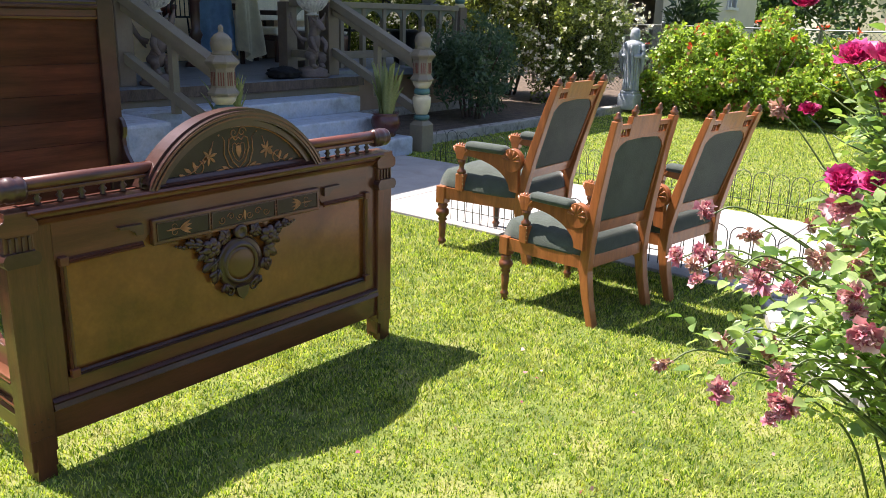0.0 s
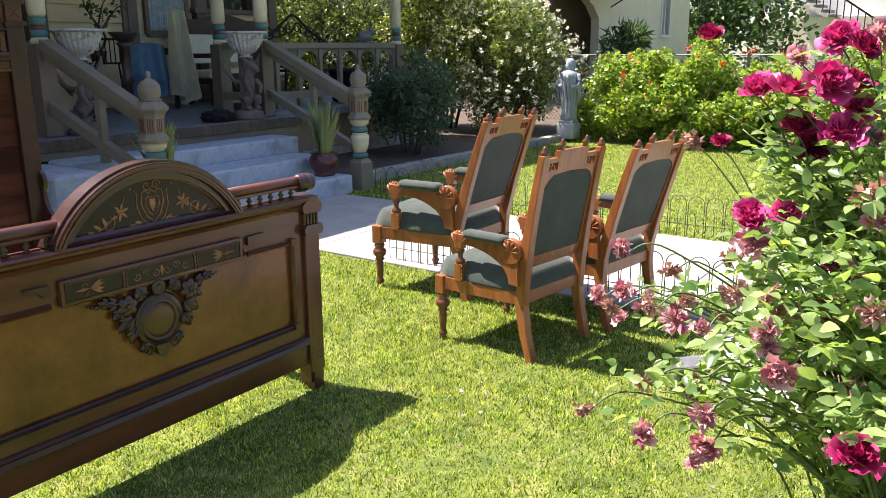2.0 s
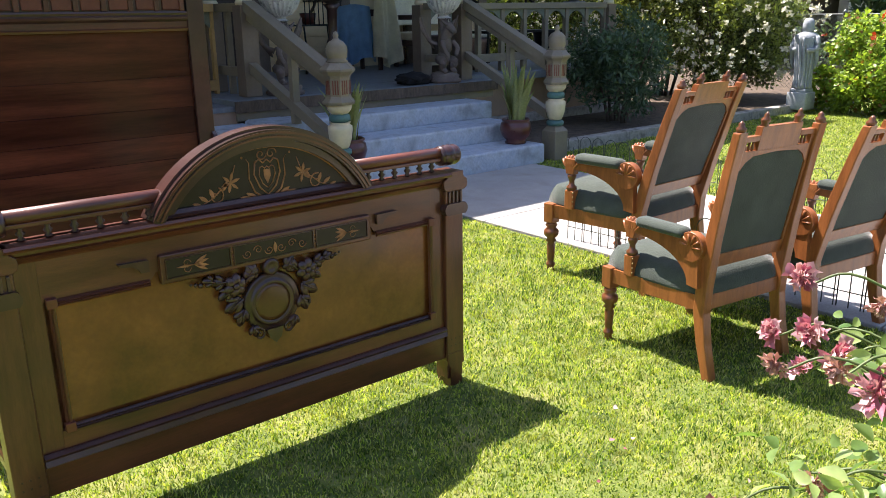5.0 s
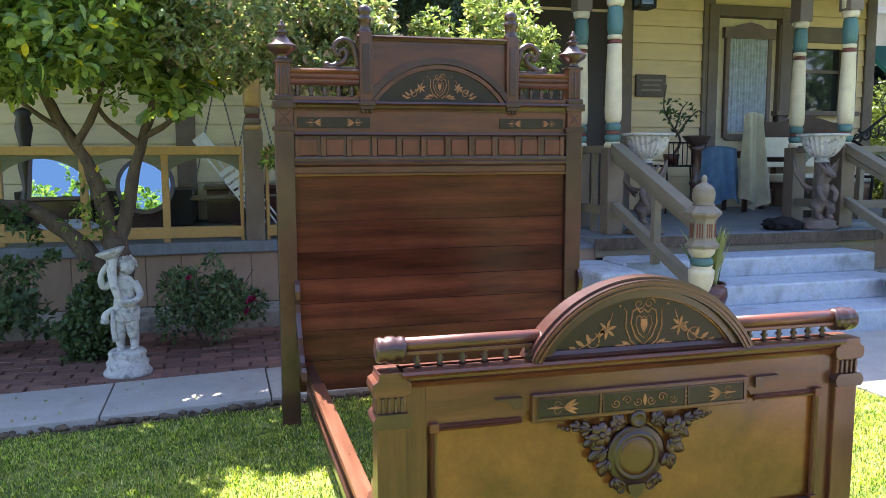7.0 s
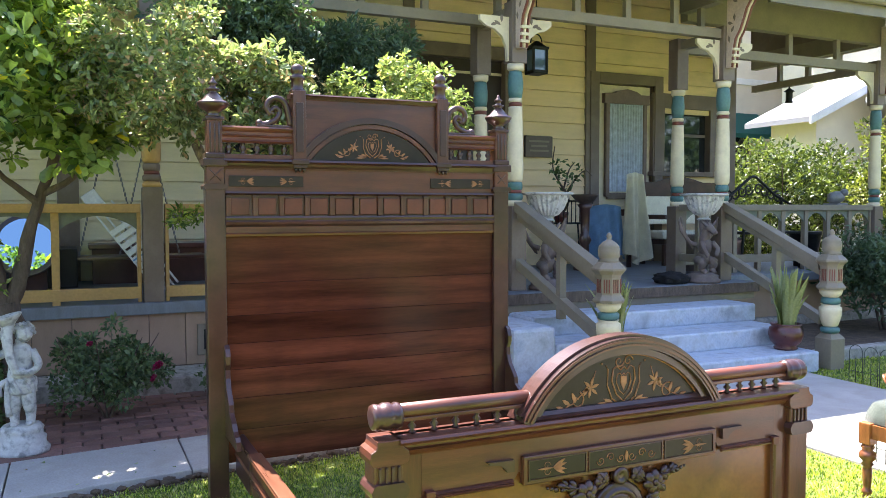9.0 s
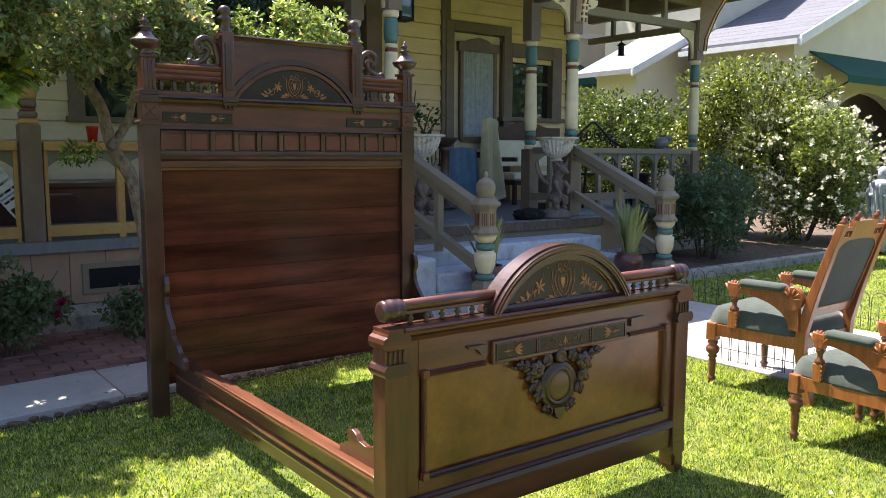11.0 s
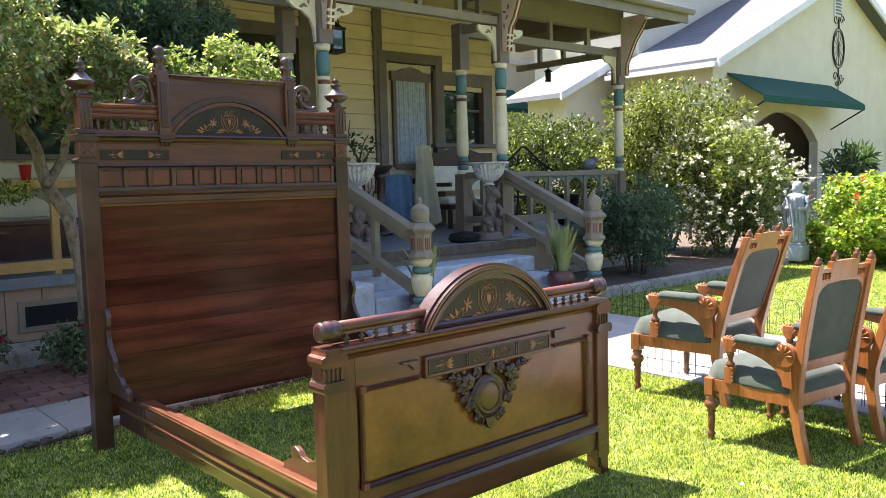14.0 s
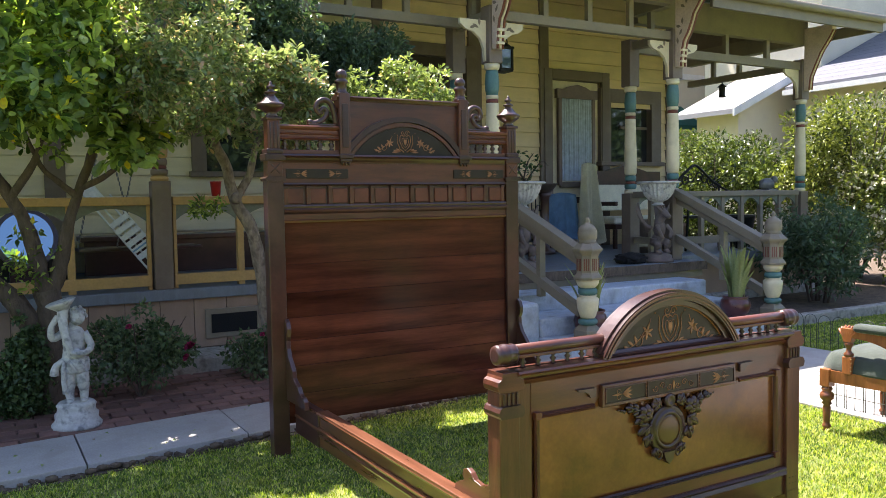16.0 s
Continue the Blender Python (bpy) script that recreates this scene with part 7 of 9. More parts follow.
# ---- ornaments and things outdoors ----
def cherub(at):
    """A standing cherub statue on a round base, one plain carved form."""
    x, y, z = at
    b = lathe([(0.14, 0), (0.145, 0.025), (0.13, 0.04), (0.122, 0.055), (0.126, 0.085), (0.112, 0.1), (0.108, 0.125), (0.114, 0.14), (0.098, 0.16), (0.05, 0.165)], 22, None, None, at)
    # legs, one bent; hips, belly, chest
    tube(spline([(x - 0.032, y - 0.02, z + 0.16), (x - 0.036, y - 0.005, z + 0.23), (x - 0.034, y - 0.012, z + 0.28), (x - 0.028, y, z + 0.40)], 5), 0.021, 0.046, 10, b)
    tube(spline([(x + 0.045, y - 0.01, z + 0.16), (x + 0.046, y - 0.006, z + 0.23), (x + 0.040, y - 0.02, z + 0.28), (x + 0.026, y, z + 0.40)], 5), 0.021, 0.046, 10, b)
    for k in (-1, 1):
        ball((x + k * 0.038, y - 0.04, z + 0.172), 0.022, 0.9, 1.7, 0.6, 2, 0, b)
    lathe([(0.058, 0.37), (0.066, 0.40), (0.062, 0.45), (0.058, 0.49), (0.062, 0.54), (0.063, 0.575), (0.046, 0.605), (0.024, 0.62), (0.022, 0.64)], 18, b, Matrix.Diagonal((1.05, 0.82, 1, 1)), at)
    ball((x, y - 0.03, z + 0.455), 0.045, 1.1, 0.9, 1.0, 2, 0, b)
    # head turned aside, with curls
    ball((x + 0.022, y - 0.006, z + 0.675), 0.047, 1.0, 1.05, 1.12, 3, 0.05, b)
    ball((x + 0.03, y - 0.052, z + 0.672), 0.009, 1, 1, 1.2, 1, 0, b)
    for k in (-1, 1):
        ball((x + 0.026 + k * 0.021, y - 0.040, z + 0.658), 0.017, 1, 0.8, 0.9, 1, 0, b)
    for j in range(22):
        a = j * 2.4
        h = j / 22
        r = 0.05 * math.sqrt(max(1 - (h * 0.95) ** 2, 0.05))
        if math.sin(a) < 0.45 or h > 0.45:
            ball((x + 0.022 + r * math.cos(a), y + 0.006 + r * math.sin(a) * 0.95, z + 0.675 + 0.056 * h), 0.015, 1, 1, 0.9, 1, 0.3, b)
    # raised arm that steadies a flared horn on the shoulder
    tube(spline([(x - 0.055, y, z + 0.58), (x - 0.115, y - 0.015, z + 0.555), (x - 0.122, y - 0.03, z + 0.62), (x - 0.085, y - 0.035, z + 0.69)], 5), 0.025, 0.016, 9, b)
    tube(spline([(x - 0.015, y - 0.07, z + 0.46), (x - 0.045, y - 0.075, z + 0.55), (x - 0.06, y - 0.05, z + 0.66), (x - 0.055, y - 0.035, z + 0.73)], 6), 0.018, 0.034, 10, b)
    lathe([(0.03, 0), (0.045, 0.02), (0.075, 0.045), (0.088, 0.06), (0.08, 0.066), (0.05, 0.055)], 16, b, Matrix.Rotation(radians(-16), 4, 'Y'), (x - 0.05, y - 0.03, z + 0.715))
    # other arm across the body
    tube(spline([(x + 0.058, y, z + 0.575), (x + 0.092, y - 0.03, z + 0.50), (x + 0.055, y - 0.075, z + 0.465), (x - 0.02, y - 0.085, z + 0.47)], 5), 0.025, 0.015, 9, b)
    # drapery round the hips with a knot and a hanging end
    lathe([(0.064, 0.335), (0.07, 0.35), (0.074, 0.39), (0.071, 0.425), (0.062, 0.432)], 18, b, Matrix.Diagonal((1.08, 0.92, 1, 1)), at)
    for j in range(9):
        a = j * 0.7
        tube(spline([(x + 0.076 * math.cos(a), y + 0.066 * math.sin(a), z + 0.42), (x + 0.08 * math.cos(a + 0.3), y + 0.07 * math.sin(a + 0.3), z + 0.385), (x + 0.074 * math.cos(a + 0.55), y + 0.066 * math.sin(a + 0.55), z + 0.345)], 3), 0.008, 0.010, 5, b)
    ball((x - 0.075, y - 0.035, z + 0.415), 0.022, 1.2, 0.9, 0.8, 1, 0.3, b)
    tube(spline([(x - 0.075, y - 0.035, z + 0.415), (x - 0.108, y - 0.035, z + 0.385), (x - 0.115, y - 0.03, z + 0.335)], 4), 0.014, 0.028, 7, b)
    tube(spline([(x - 0.06, y - 0.045, z + 0.41), (x - 0.068, y - 0.045, z + 0.33), (x - 0.06, y - 0.035, z + 0.22)], 4), 0.014, 0.018, 7, b)
    return b


alone("cherub_statue", cherub((0.135, 5.57, 0.02)), STONE, "weathered white stone cherub statue on a round plinth", "statue", smooth=True, at=(0.135, 5.57, 0.02))


def robed(at):
    """A draped figure, broad at the shoulders and narrow at the hem, on a square plinth."""
    x, y, z = at
    b = box(x - 0.15, x + 0.15, y - 0.15, y + 0.15, z, z + 0.25, 0.02)
    box(x - 0.125, x + 0.125, y - 0.125, y + 0.125, z + 0.24, z + 0.30, 0.02, b)
    lathe([(0.105, 0.29), (0.115, 0.32), (0.10, 0.50), (0.118, 0.72), (0.15, 0.92), (0.165, 1.0), (0.15, 1.05), (0.07, 1.09), (0.045, 1.13), (0.04, 1.16)], 20, b, None, at)
    for j in range(15):
        a = j * 0.419
        r = 0.016 + 0.006 * (j % 3)
        tube(spline([(x + 0.15 * math.cos(a), y + 0.15 * math.sin(a), z + 1.02), (x + 0.135 * math.cos(a + 0.12), y + 0.135 * math.sin(a + 0.12), z + 0.78), (x + 0.105 * math.cos(a + 0.3), y + 0.105 * math.sin(a + 0.3), z + 0.52), (x + 0.112 * math.cos(a + 0.25), y + 0.112 * math.sin(a + 0.25), z + 0.30)], 4), r * 0.8, r * 1.2, 6, b)
    for k in (-1, 1):
        tube(spline([(x, y + k * 0.14, z + 1.02), (x - 0.05, y + k * 0.19, z + 0.86), (x - 0.13, y + k * 0.08, z + 0.84)], 4), 0.05, 0.03, 8, b)
        tube(spline([(x - 0.04, y + k * 0.18, z + 0.86), (x - 0.02, y + k * 0.19, z + 0.7), (x, y + k * 0.16, z + 0.58)], 4), 0.04, 0.012, 7, b)
    ball((x - 0.01, y, z + 1.19), 0.058, 1, 1, 1.2, 2, 0.1, b)
    lathe([(0.085, -0.1), (0.082, -0.02), (0.074, 0.05), (0.045, 0.085), (0.001, 0.095)], 14, b, None, (x + 0.014, y, z + 1.185))
    for v in b.verts:
        v.co = Vector((x + (v.co.x - x) * 0.88, y + (v.co.y - y) * 0.88, z + (v.co.z - z) * 0.90))
    return b


alone("robed_statue", robed((11.2, 5.58, 0.05)), STONE_G, "pale stone robed statue on a square plinth", "statue", smooth=True, at=(11.2, 5.58, 0.05))


def gargoyle_urn(x, y, z):
    g = bmesh.new()
    lathe([(0.165, 0), (0.17, 0.03), (0.145, 0.045), (0.15, 0.075), (0.12, 0.095), (0.10, 0.11)], 20, g, None, (x, y, z))
    for k in (-1, 1):
        tube(spline([(x + k * 0.05, y + 0.02, z + 0.24), (x + k * 0.075, y - 0.07, z + 0.22), (x + k * 0.06, y - 0.05, z + 0.15), (x + k * 0.055, y - 0.10, z + 0.105)], 4), 0.05, 0.026, 8, g)
        tube(spline([(x + k * 0.065, y - 0.05, z + 0.43), (x + k * 0.085, y - 0.10, z + 0.36), (x + k * 0.05, y - 0.12, z + 0.28)], 4), 0.03, 0.02, 7, g)
        tube(spline([(x + k * 0.03, y - 0.08, z + 0.60), (x + k * 0.07, y - 0.07, z + 0.635), (x + k * 0.095, y - 0.06, z + 0.66)], 3), 0.018, 0.005, 6, g)
        tube(spline([(x + k * 0.015, y - 0.09, z + 0.61), (x + k * 0.02, y - 0.06, z + 0.66), (x + k * 0.035, y - 0.02, z + 0.68)], 3), 0.010, 0.004, 5, g)
        tube(spline([(x + k * 0.05, y + 0.05, z + 0.40), (x + k * 0.12, y + 0.08, z + 0.44), (x + k * 0.19, y + 0.08, z + 0.58), (x + k * 0.235, y + 0.06, z + 0.70)], 4), 0.028, 0.010, 6, g)
        for j in range(7):
            t = j / 6
            q = Vector((x + k * (0.08 + 0.135 * t), y + 0.075, z + 0.43 + 0.20 * t))
            feather = ball((0, 0, 0), 1, 0.022, 0.008, 0.075 + 0.02 * t, 1, 0.1)
            merge(g, feather, Matrix.Translation(q + Vector((k * 0.012, 0, -0.03))) @ Matrix.Rotation(k * (0.55 - 0.35 * t), 4, 'Y'))
    ball((x, y + 0.01, z + 0.25), 0.075, 1.0, 1.0, 1.25, 2, 0.2, g)
    ball((x, y - 0.02, z + 0.38), 0.075, 0.95, 0.9, 1.35, 2, 0.2, g)
    tube(spline([(x, y - 0.01, z + 0.42), (x, y - 0.03, z + 0.52), (x, y - 0.07, z + 0.57)], 4), 0.055, 0.042, 8, g)
    tube(spline([(x, y - 0.06, z + 0.59), (x, y - 0.11, z + 0.565), (x, y - 0.165, z + 0.525)], 4), 0.05, 0.026, 8, g)
    tube([(x, y - 0.01, z + 0.45), (x, y, z + 0.67)], 0.04, 0.05, 8, g)
    bmesh.ops.transform(g, matrix=Matrix.Translation((0, 0, z)) @ Matrix.Diagonal((1, 1, 0.92, 1)) @ Matrix.Translation((0, 0, -z)), verts=g.verts)
    alone("gargoyle_pedestal", g, STONE_D, "winged gargoyle pedestal of dirty cast stone", "statue", smooth=True, at=(x, y, z), group="gargoyles beside the steps")
    u = thing("fluted_urn", (x, y, z + 0.66), "wide fluted white garden urn", "urn", "urns beside the steps")
    b = bmesh.new()
    n = 48
    prof = [(0.05, -0.05), (0.07, -0.04), (0.045, -0.025), (0.05, -0.01), (0.095, 0.01), (0.14, 0.06), (0.172, 0.13), (0.19, 0.19)]
    rings = [[b.verts.new((x + r * (1 + (0.035 if i > 3 else 0) * math.cos(12 * 2 * math.pi * k / n * 2)) * math.cos(2 * math.pi * k / n), y + r * (1 + (0.035 if i > 3 else 0) * math.cos(24 * 2 * math.pi * k / n)) * math.sin(2 * math.pi * k / n), z + 0.66 + h)) for k in range(n)] for i, (r, h) in enumerate(prof)]
    for p, q in zip(rings, rings[1:]):
        for k in range(n):
            b.faces.new((p[k], p[(k + 1) % n], q[(k + 1) % n], q[k]))
    part("bowl", b, STONE, u)
    part("rim", lathe([(0.19, 0.185), (0.225, 0.19), (0.235, 0.205), (0.22, 0.212), (0.18, 0.20)], 32, None, None, (x, y, z + 0.66)), STONE, u, smooth=True)


gargoyle_urn(4.30, 6.72, DZ)
gargoyle_urn(6.06, 6.66, DZ)
bag = ball((5.70, 6.70, DZ + 0.05), 0.1, 1.8, 1.2, 0.62, 3, 0.6)
box(5.56, 5.84, 6.60, 6.80, DZ, DZ + 0.06, 0.02, bag)
alone("black_bag", bag, BLACKC, "slumped black cloth bag on the porch floor", "bag", smooth=True, at=(5.70, 6.7, DZ))


def snake_plant(x, y, z, h, sd, pot=True):
    g = random.Random(sd)
    t = thing("potted_snake_plant", (x, y, z), "snake plant with tall striped blades in a dark red pot", "potted plant", "snake plants on the steps")
    part("pot", lathe([(0.09, 0.0), (0.1, 0.015), (0.085, 0.03), (0.125, 0.07), (0.145, 0.13), (0.135, 0.185), (0.115, 0.20), (0.13, 0.215), (0.125, 0.225), (0.105, 0.21), (0.1, 0.18)], 20, None, None, (x, y, z)), TERRA, t, "glazed dark red pot", True)
    part("soil", lathe([(0.115, 0), (0.1, 0.01)], 16, None, None, (x, y, z + 0.185)), EARTH, t)
    for i in range(40):
        a = g.uniform(0, 6.28)
        r = g.uniform(0.01, 0.08)
        ln = h * g.uniform(0.6, 1.1)
        out = g.uniform(0.03, 0.42)
        wv, b = g.uniform(0.017, 0.025), bmesh.new()
        side = Vector((-math.sin(a), math.cos(a), 0))
        fw = Vector((math.cos(a), math.sin(a), 0))
        rows = []
        for j in range(7):
            u = j / 6
            p = Vector((x, y, z + 0.19)) + fw * (r + out * u * u * ln) + Vector((0, 0, ln * u * (1 - 0.1 * out * u)))
            hw = wv * (0.6 + 0.9 * u - 1.45 * u ** 3)
            tw = side * math.cos(u * 0.8) + fw * math.sin(u * 0.8)
            rows.append([b.verts.new(p - tw * hw), b.verts.new(p + fw * hw * 0.35), b.verts.new(p + tw * hw)])
        for p, q in zip(rows, rows[1:]):
            b.faces.new((p[0], p[1], q[1], q[0]))
            b.faces.new((p[1], p[2], q[2], q[1]))
        part("blade", b, SNAKE, t, smooth=True)
    return t


snake_plant(5.98, 5.56, 0.175, 0.5, 5)
snake_plant(4.22, 5.62, 0.175, 0.46, 6)


# ---- wire hoop edging ----
def hoop_fence(name, p, q, label, h=0.30, w=0.13, material=None):
    """Low garden edging: overlapping wire hoops with two stay wires."""
    m = material or IRON_G
    p, q = Vector((*p, 0)), Vector((*q, 0))
    d = (q - p)
    n = max(int(d.length / w), 2)
    d = d / n
    f = thing(name, p, label, "fence")
    for i in range(n):
        s, e = p + d * (i + 0.06), p + d * (i + 0.94)
        r = (e - s).length / 2
        mid, u = (s + e) / 2, d.normalized()
        arc = [mid - u * r * math.cos(math.pi * j / 10) + Vector((0, 0, h - r + r * math.sin(math.pi * j / 10))) for j in range(11)]
        part("hoop", tube([s] + arc + [e], 0.0029, None, 5), m, f, at=s)
        part("upright", tube([mid, mid + Vector((0, 0, h * 0.66))], 0.0029, None, 5), m, f, at=mid)
    part("stay_wire", tube([p + Vector((0, 0, h * 0.3)), q + Vector((0, 0, h * 0.3))], 0.0026, None, 5), m, f)
    return f


hoop_fence("hoop_edging", (6.06, 5.0), (6.10, 1.0), "low dark green wire hoop edging along the lawn")
hoop_fence("hoop_edging", (6.10, 0.9), (6.2, -1.8), "low dark green wire hoop edging along the lawn")
hoop_fence("hoop_edging", (4.34, 3.45), (4.40, 1.0), "low dark green wire hoop edging beside the walk", 0.30, 0.12)


# chain-link fence at the boundary
cl = thing("chain_link_fence", (13.9, 3, 0), "low galvanised chain-link boundary fence", "fence")
wb = bmesh.new()
for i in range(170):
    y = -4 + i * 0.075
    for k in (-1, 1):
        a, c = y, y + k * 1.15
        v = [wb.verts.new((13.9 + k * 0.003, a - 0.004, 0.05)), wb.verts.new((13.9 + k * 0.003, a + 0.004, 0.05)), wb.verts.new((13.9 + k * 0.003, c + 0.004, 1.2)), wb.verts.new((13.9 + k * 0.003, c - 0.004, 1.2))]
        wb.faces.new(v)
tagged(part("wire_mesh", wb, GALV, cl), kind="stuff")
for i in range(6):
    part("post", lathe([(0.03, 0), (0.03, 1.25), (0.035, 1.26), (0.001, 1.3)], 10, None, None, (13.93, -4 + i * 2.6, 0)), GALV, cl)
part("top_rail", lathe([(0.013, 0), (0.013, 13.2)], 8, None, Matrix.Rotation(radians(-90), 4, 'X'), (13.93, -4.2, 1.22)), GALV, cl)


# ---- neighbouring houses ----
nb = thing("neighbour_house", (24, 10.5, 0), "cream stucco gabled house with a green canvas awning", "house")
NX0, NX1, NY, NE, NR = 17.3, 30.7, 10.5, 4.05, 6.9
NC = (NX0 + NX1) / 2
k = 10
arch_pts = [(18.9 + 4.0 * j / k, 2.15 + 0.78 * math.sin(math.pi * j / k) ** 0.7) for j in range(k + 1)]
part("gable_wall", prism([(NX0, 0), (18.9, 0)] + arch_pts + [(22.9, 0), (27.9, 0), (27.9, 2.95), (28.6, 2.95), (28.6, 0), (NX1, 0), (NX1, NE), (NC, NR), (NX0, NE)], NY, NY + 0.25, "y"), STUCCO, nb)
part("under_window", box(27.9, 28.6, NY, NY + 0.25, 0, 1.75), STUCCO, nb)
part("porch_recess", box(18.3, 26.4, NY + 1.6, NY + 1.8, 0, 3.6), STUCCO, nb)
part("recess_side", box(18.2, 18.3, NY + 0.25, NY + 1.8, 0, 3.6), STUCCO, nb)
part("recess_side", box(26.3, 26.4, NY + 0.25, NY + 1.6, 0, 3.6), STUCCO, nb)
part("recess_ceiling", box(18.3, 26.3, NY + 0.25, NY + 1.6, 3.5, 3.6), STUCCO, nb)
part("upper_storey", box(18.25, 27, NY + 2.75, NY + 6.5, 0, 7.6), STUCCO, nb, "taller cream stucco part behind the gable")
part("upper_eave", box(17.9, 27.3, NY + 2.45, NY + 6.8, 7.6, 7.75, 0.02), WHITE_P, nb)
part("west_wall", box(NX0, NX0 + 0.25, NY + 0.25, NY + 2.5, 0, NE), STUCCO, nb)
part("east_wall", box(NX1 - 0.25, NX1, NY + 0.25, NY + 2.5, 0, NE), STUCCO, nb)
wn = part("window", box(27.82, 27.9, NY - 0.04, NY + 0.1, 1.7, 3.02), WHITE_P, nb, "white sash window")
part("frame", box(28.6, 28.68, NY - 0.04, NY + 0.1, 1.7, 3.02), WHITE_P, wn)
part("frame", box(27.9, 28.6, NY - 0.04, NY + 0.1, 2.95, 3.02), WHITE_P, wn)
part("sill", box(27.75, 28.75, NY - 0.08, NY + 0.1, 1.66, 1.75), WHITE_P, wn)
part("mullion", box(28.22, 28.28, NY + 0.0, NY + 0.1, 1.75, 2.95), WHITE_P, wn)
part("pane", box(27.9, 28.6, NY + 0.12, NY + 0.13, 1.75, 2.95), GLASS, wn)


def roof_slab(parent, a, b_, c, d, name, material, th=0.12, rows=0):
    bm = bmesh.new()
    lo = [bm.verts.new(p) for p in (a, b_, c, d)]
    hi = [bm.verts.new(Vector(p) + Vector((0, 0, th))) for p in (a, b_, c, d)]
    bm.faces.new(lo[::-1]), bm.faces.new(hi)
    for i in range(4):
        bm.faces.new((lo[i], lo[(i + 1) % 4], hi[(i + 1) % 4], hi[i]))
    bmesh.ops.recalc_face_normals(bm, faces=bm.faces[:])
    r = part(name, bm, material, parent)
    A, B, C_, D_ = (Vector(p) + Vector((0, 0, th)) for p in (a, b_, c, d))
    for i in range(rows):
        t0, t1 = i / rows, (i + 1) / rows
        p0, p1, p2, p3 = A.lerp(D_, t0), B.lerp(C_, t0), B.lerp(C_, t1), A.lerp(D_, t1)
        up = Vector((0, 0, 0.004))
        m2 = bmesh.new()
        v = [m2.verts.new(q) for q in (p0 + up, p1 + up, p2 + up * 0.2, p3 + up * 0.2, p0, p1)]
        m2.faces.new((v[0], v[1], v[2], v[3]))
        m2.faces.new((v[4], v[5], v[1], v[0]))
        part("shingle_course", m2, SHINGLE, r)
    return r


roof_slab(nb, (NX0 - 0.5, NY - 0.4, NE - 0.2), (NX0 - 0.5, NY + 2.7, NE - 0.2), (NC, NY + 2.7, NR), (NC, NY - 0.4, NR), "roof_west", SHINGLE, 0.12, 22)
roof_slab(nb, (NX1 + 0.5, NY - 0.4, NE - 0.2), (NX1 + 0.5, NY + 2.7, NE - 0.2), (NC, NY + 2.7, NR), (NC, NY - 0.4, NR), "roof_east", SHINGLE, 0.12, 0)
part("bargeboard", prism([(NX0 - 0.5, NE - 0.30), (NX0 - 0.5, NE - 0.09), (NC, NR + 0.11), (NC, NR - 0.10)], NY - 0.46, NY - 0.4, "y"), WHITE_P, nb)
part("bargeboard", prism([(NX1 + 0.5, NE - 0.30), (NX1 + 0.5, NE - 0.09), (NC, NR + 0.11), (NC, NR - 0.10)], NY - 0.46, NY - 0.4, "y"), WHITE_P, nb)
part("gutter", box(NX0 - 0.6, NX0 - 0.48, NY - 0.4, NY + 2.7, NE - 0.28, NE - 0.16), WHITE_P, nb)
part("gable_vent", box(NC - 0.2, NC + 0.2, NY - 0.05, NY + 0.02, 5.75, 6.35, 0.01), WHITE_P, nb)
for j in range(6):
    part("vent_slat", box(NC - 0.16, NC + 0.16, NY - 0.07, NY - 0.045, 5.80 + j * 0.09, 5.85 + j * 0.09), GREY_P, nb)
# awning
aw = part("awning", prism([(NY + 0.0, 3.72), (NY + 0.0, 3.76), (NY - 0.95, 3.14), (NY - 0.95, 2.98), (NY - 0.93, 2.98), (NY - 0.93, 3.12)], 17.95, 23.7, "x"), AWN, nb, "dark green canvas awning")
for x in (18.0, 23.65):
    part("awning_arm", tube([(x, NY - 0.93, 3.0), (x, NY - 0.02, 2.5)], 0.02), IRON, aw)
# wrought medallion
wr = bmesh.new()
MX, MZ = 24.1, 4.85
for r in (0.42, 0.36):
    tube([(MX + r * 0.95 * math.cos(j * 0.2618), NY - 0.03, MZ + r * 1.35 * math.sin(j * 0.2618)) for j in range(25)], 0.015, None, 4, wr)
for j in range(12):
    a = j * 0.5236
    tube([(MX, NY - 0.03, MZ), (MX + 0.36 * 0.95 * math.cos(a), NY - 0.03, MZ + 0.36 * 1.35 * math.sin(a))], 0.008, None, 4, wr)
for kz in (-1, 1):
    for kx in (-1, 1):
        scroll(MX + kx * 0.20, MZ + kz * 0.82, 0.15, 1.2, 0, NY - 0.03, 0.016, wr, kx * kz)
        scroll(MX + kx * 0.10, MZ + kz * 1.0, 0.09, 1.2, 0, NY - 0.03, 0.014, wr, -kx * kz)
    tube([(MX, NY - 0.03, MZ + kz * 0.55), (MX, NY - 0.03, MZ + kz * 1.2)], 0.022, 0.01, 4, wr)
part("wrought_ornament", wr, IRON, nb, "wrought iron scroll medallion")
# potted palm by its porch
pp = thing("potted_fern", (20.3, 8.6, 0), "dark leafy fern beside the neighbouring porch", "plant")
cc, rr = blob_clumps((20.3, 8.6, 1.35), (0.5, 0.5, 0.5), 12, 0.25, 61)
foliage("fronds", pp, cc, rr, 480, 0.32, LEAF_DARK, 0.22, 0.9)
part("pot", lathe([(0.25, 0), (0.35, 0.9), (0.3, 0.9)], 14, None, None, (20.3, 8.6, 0)), STONE_D, pp)

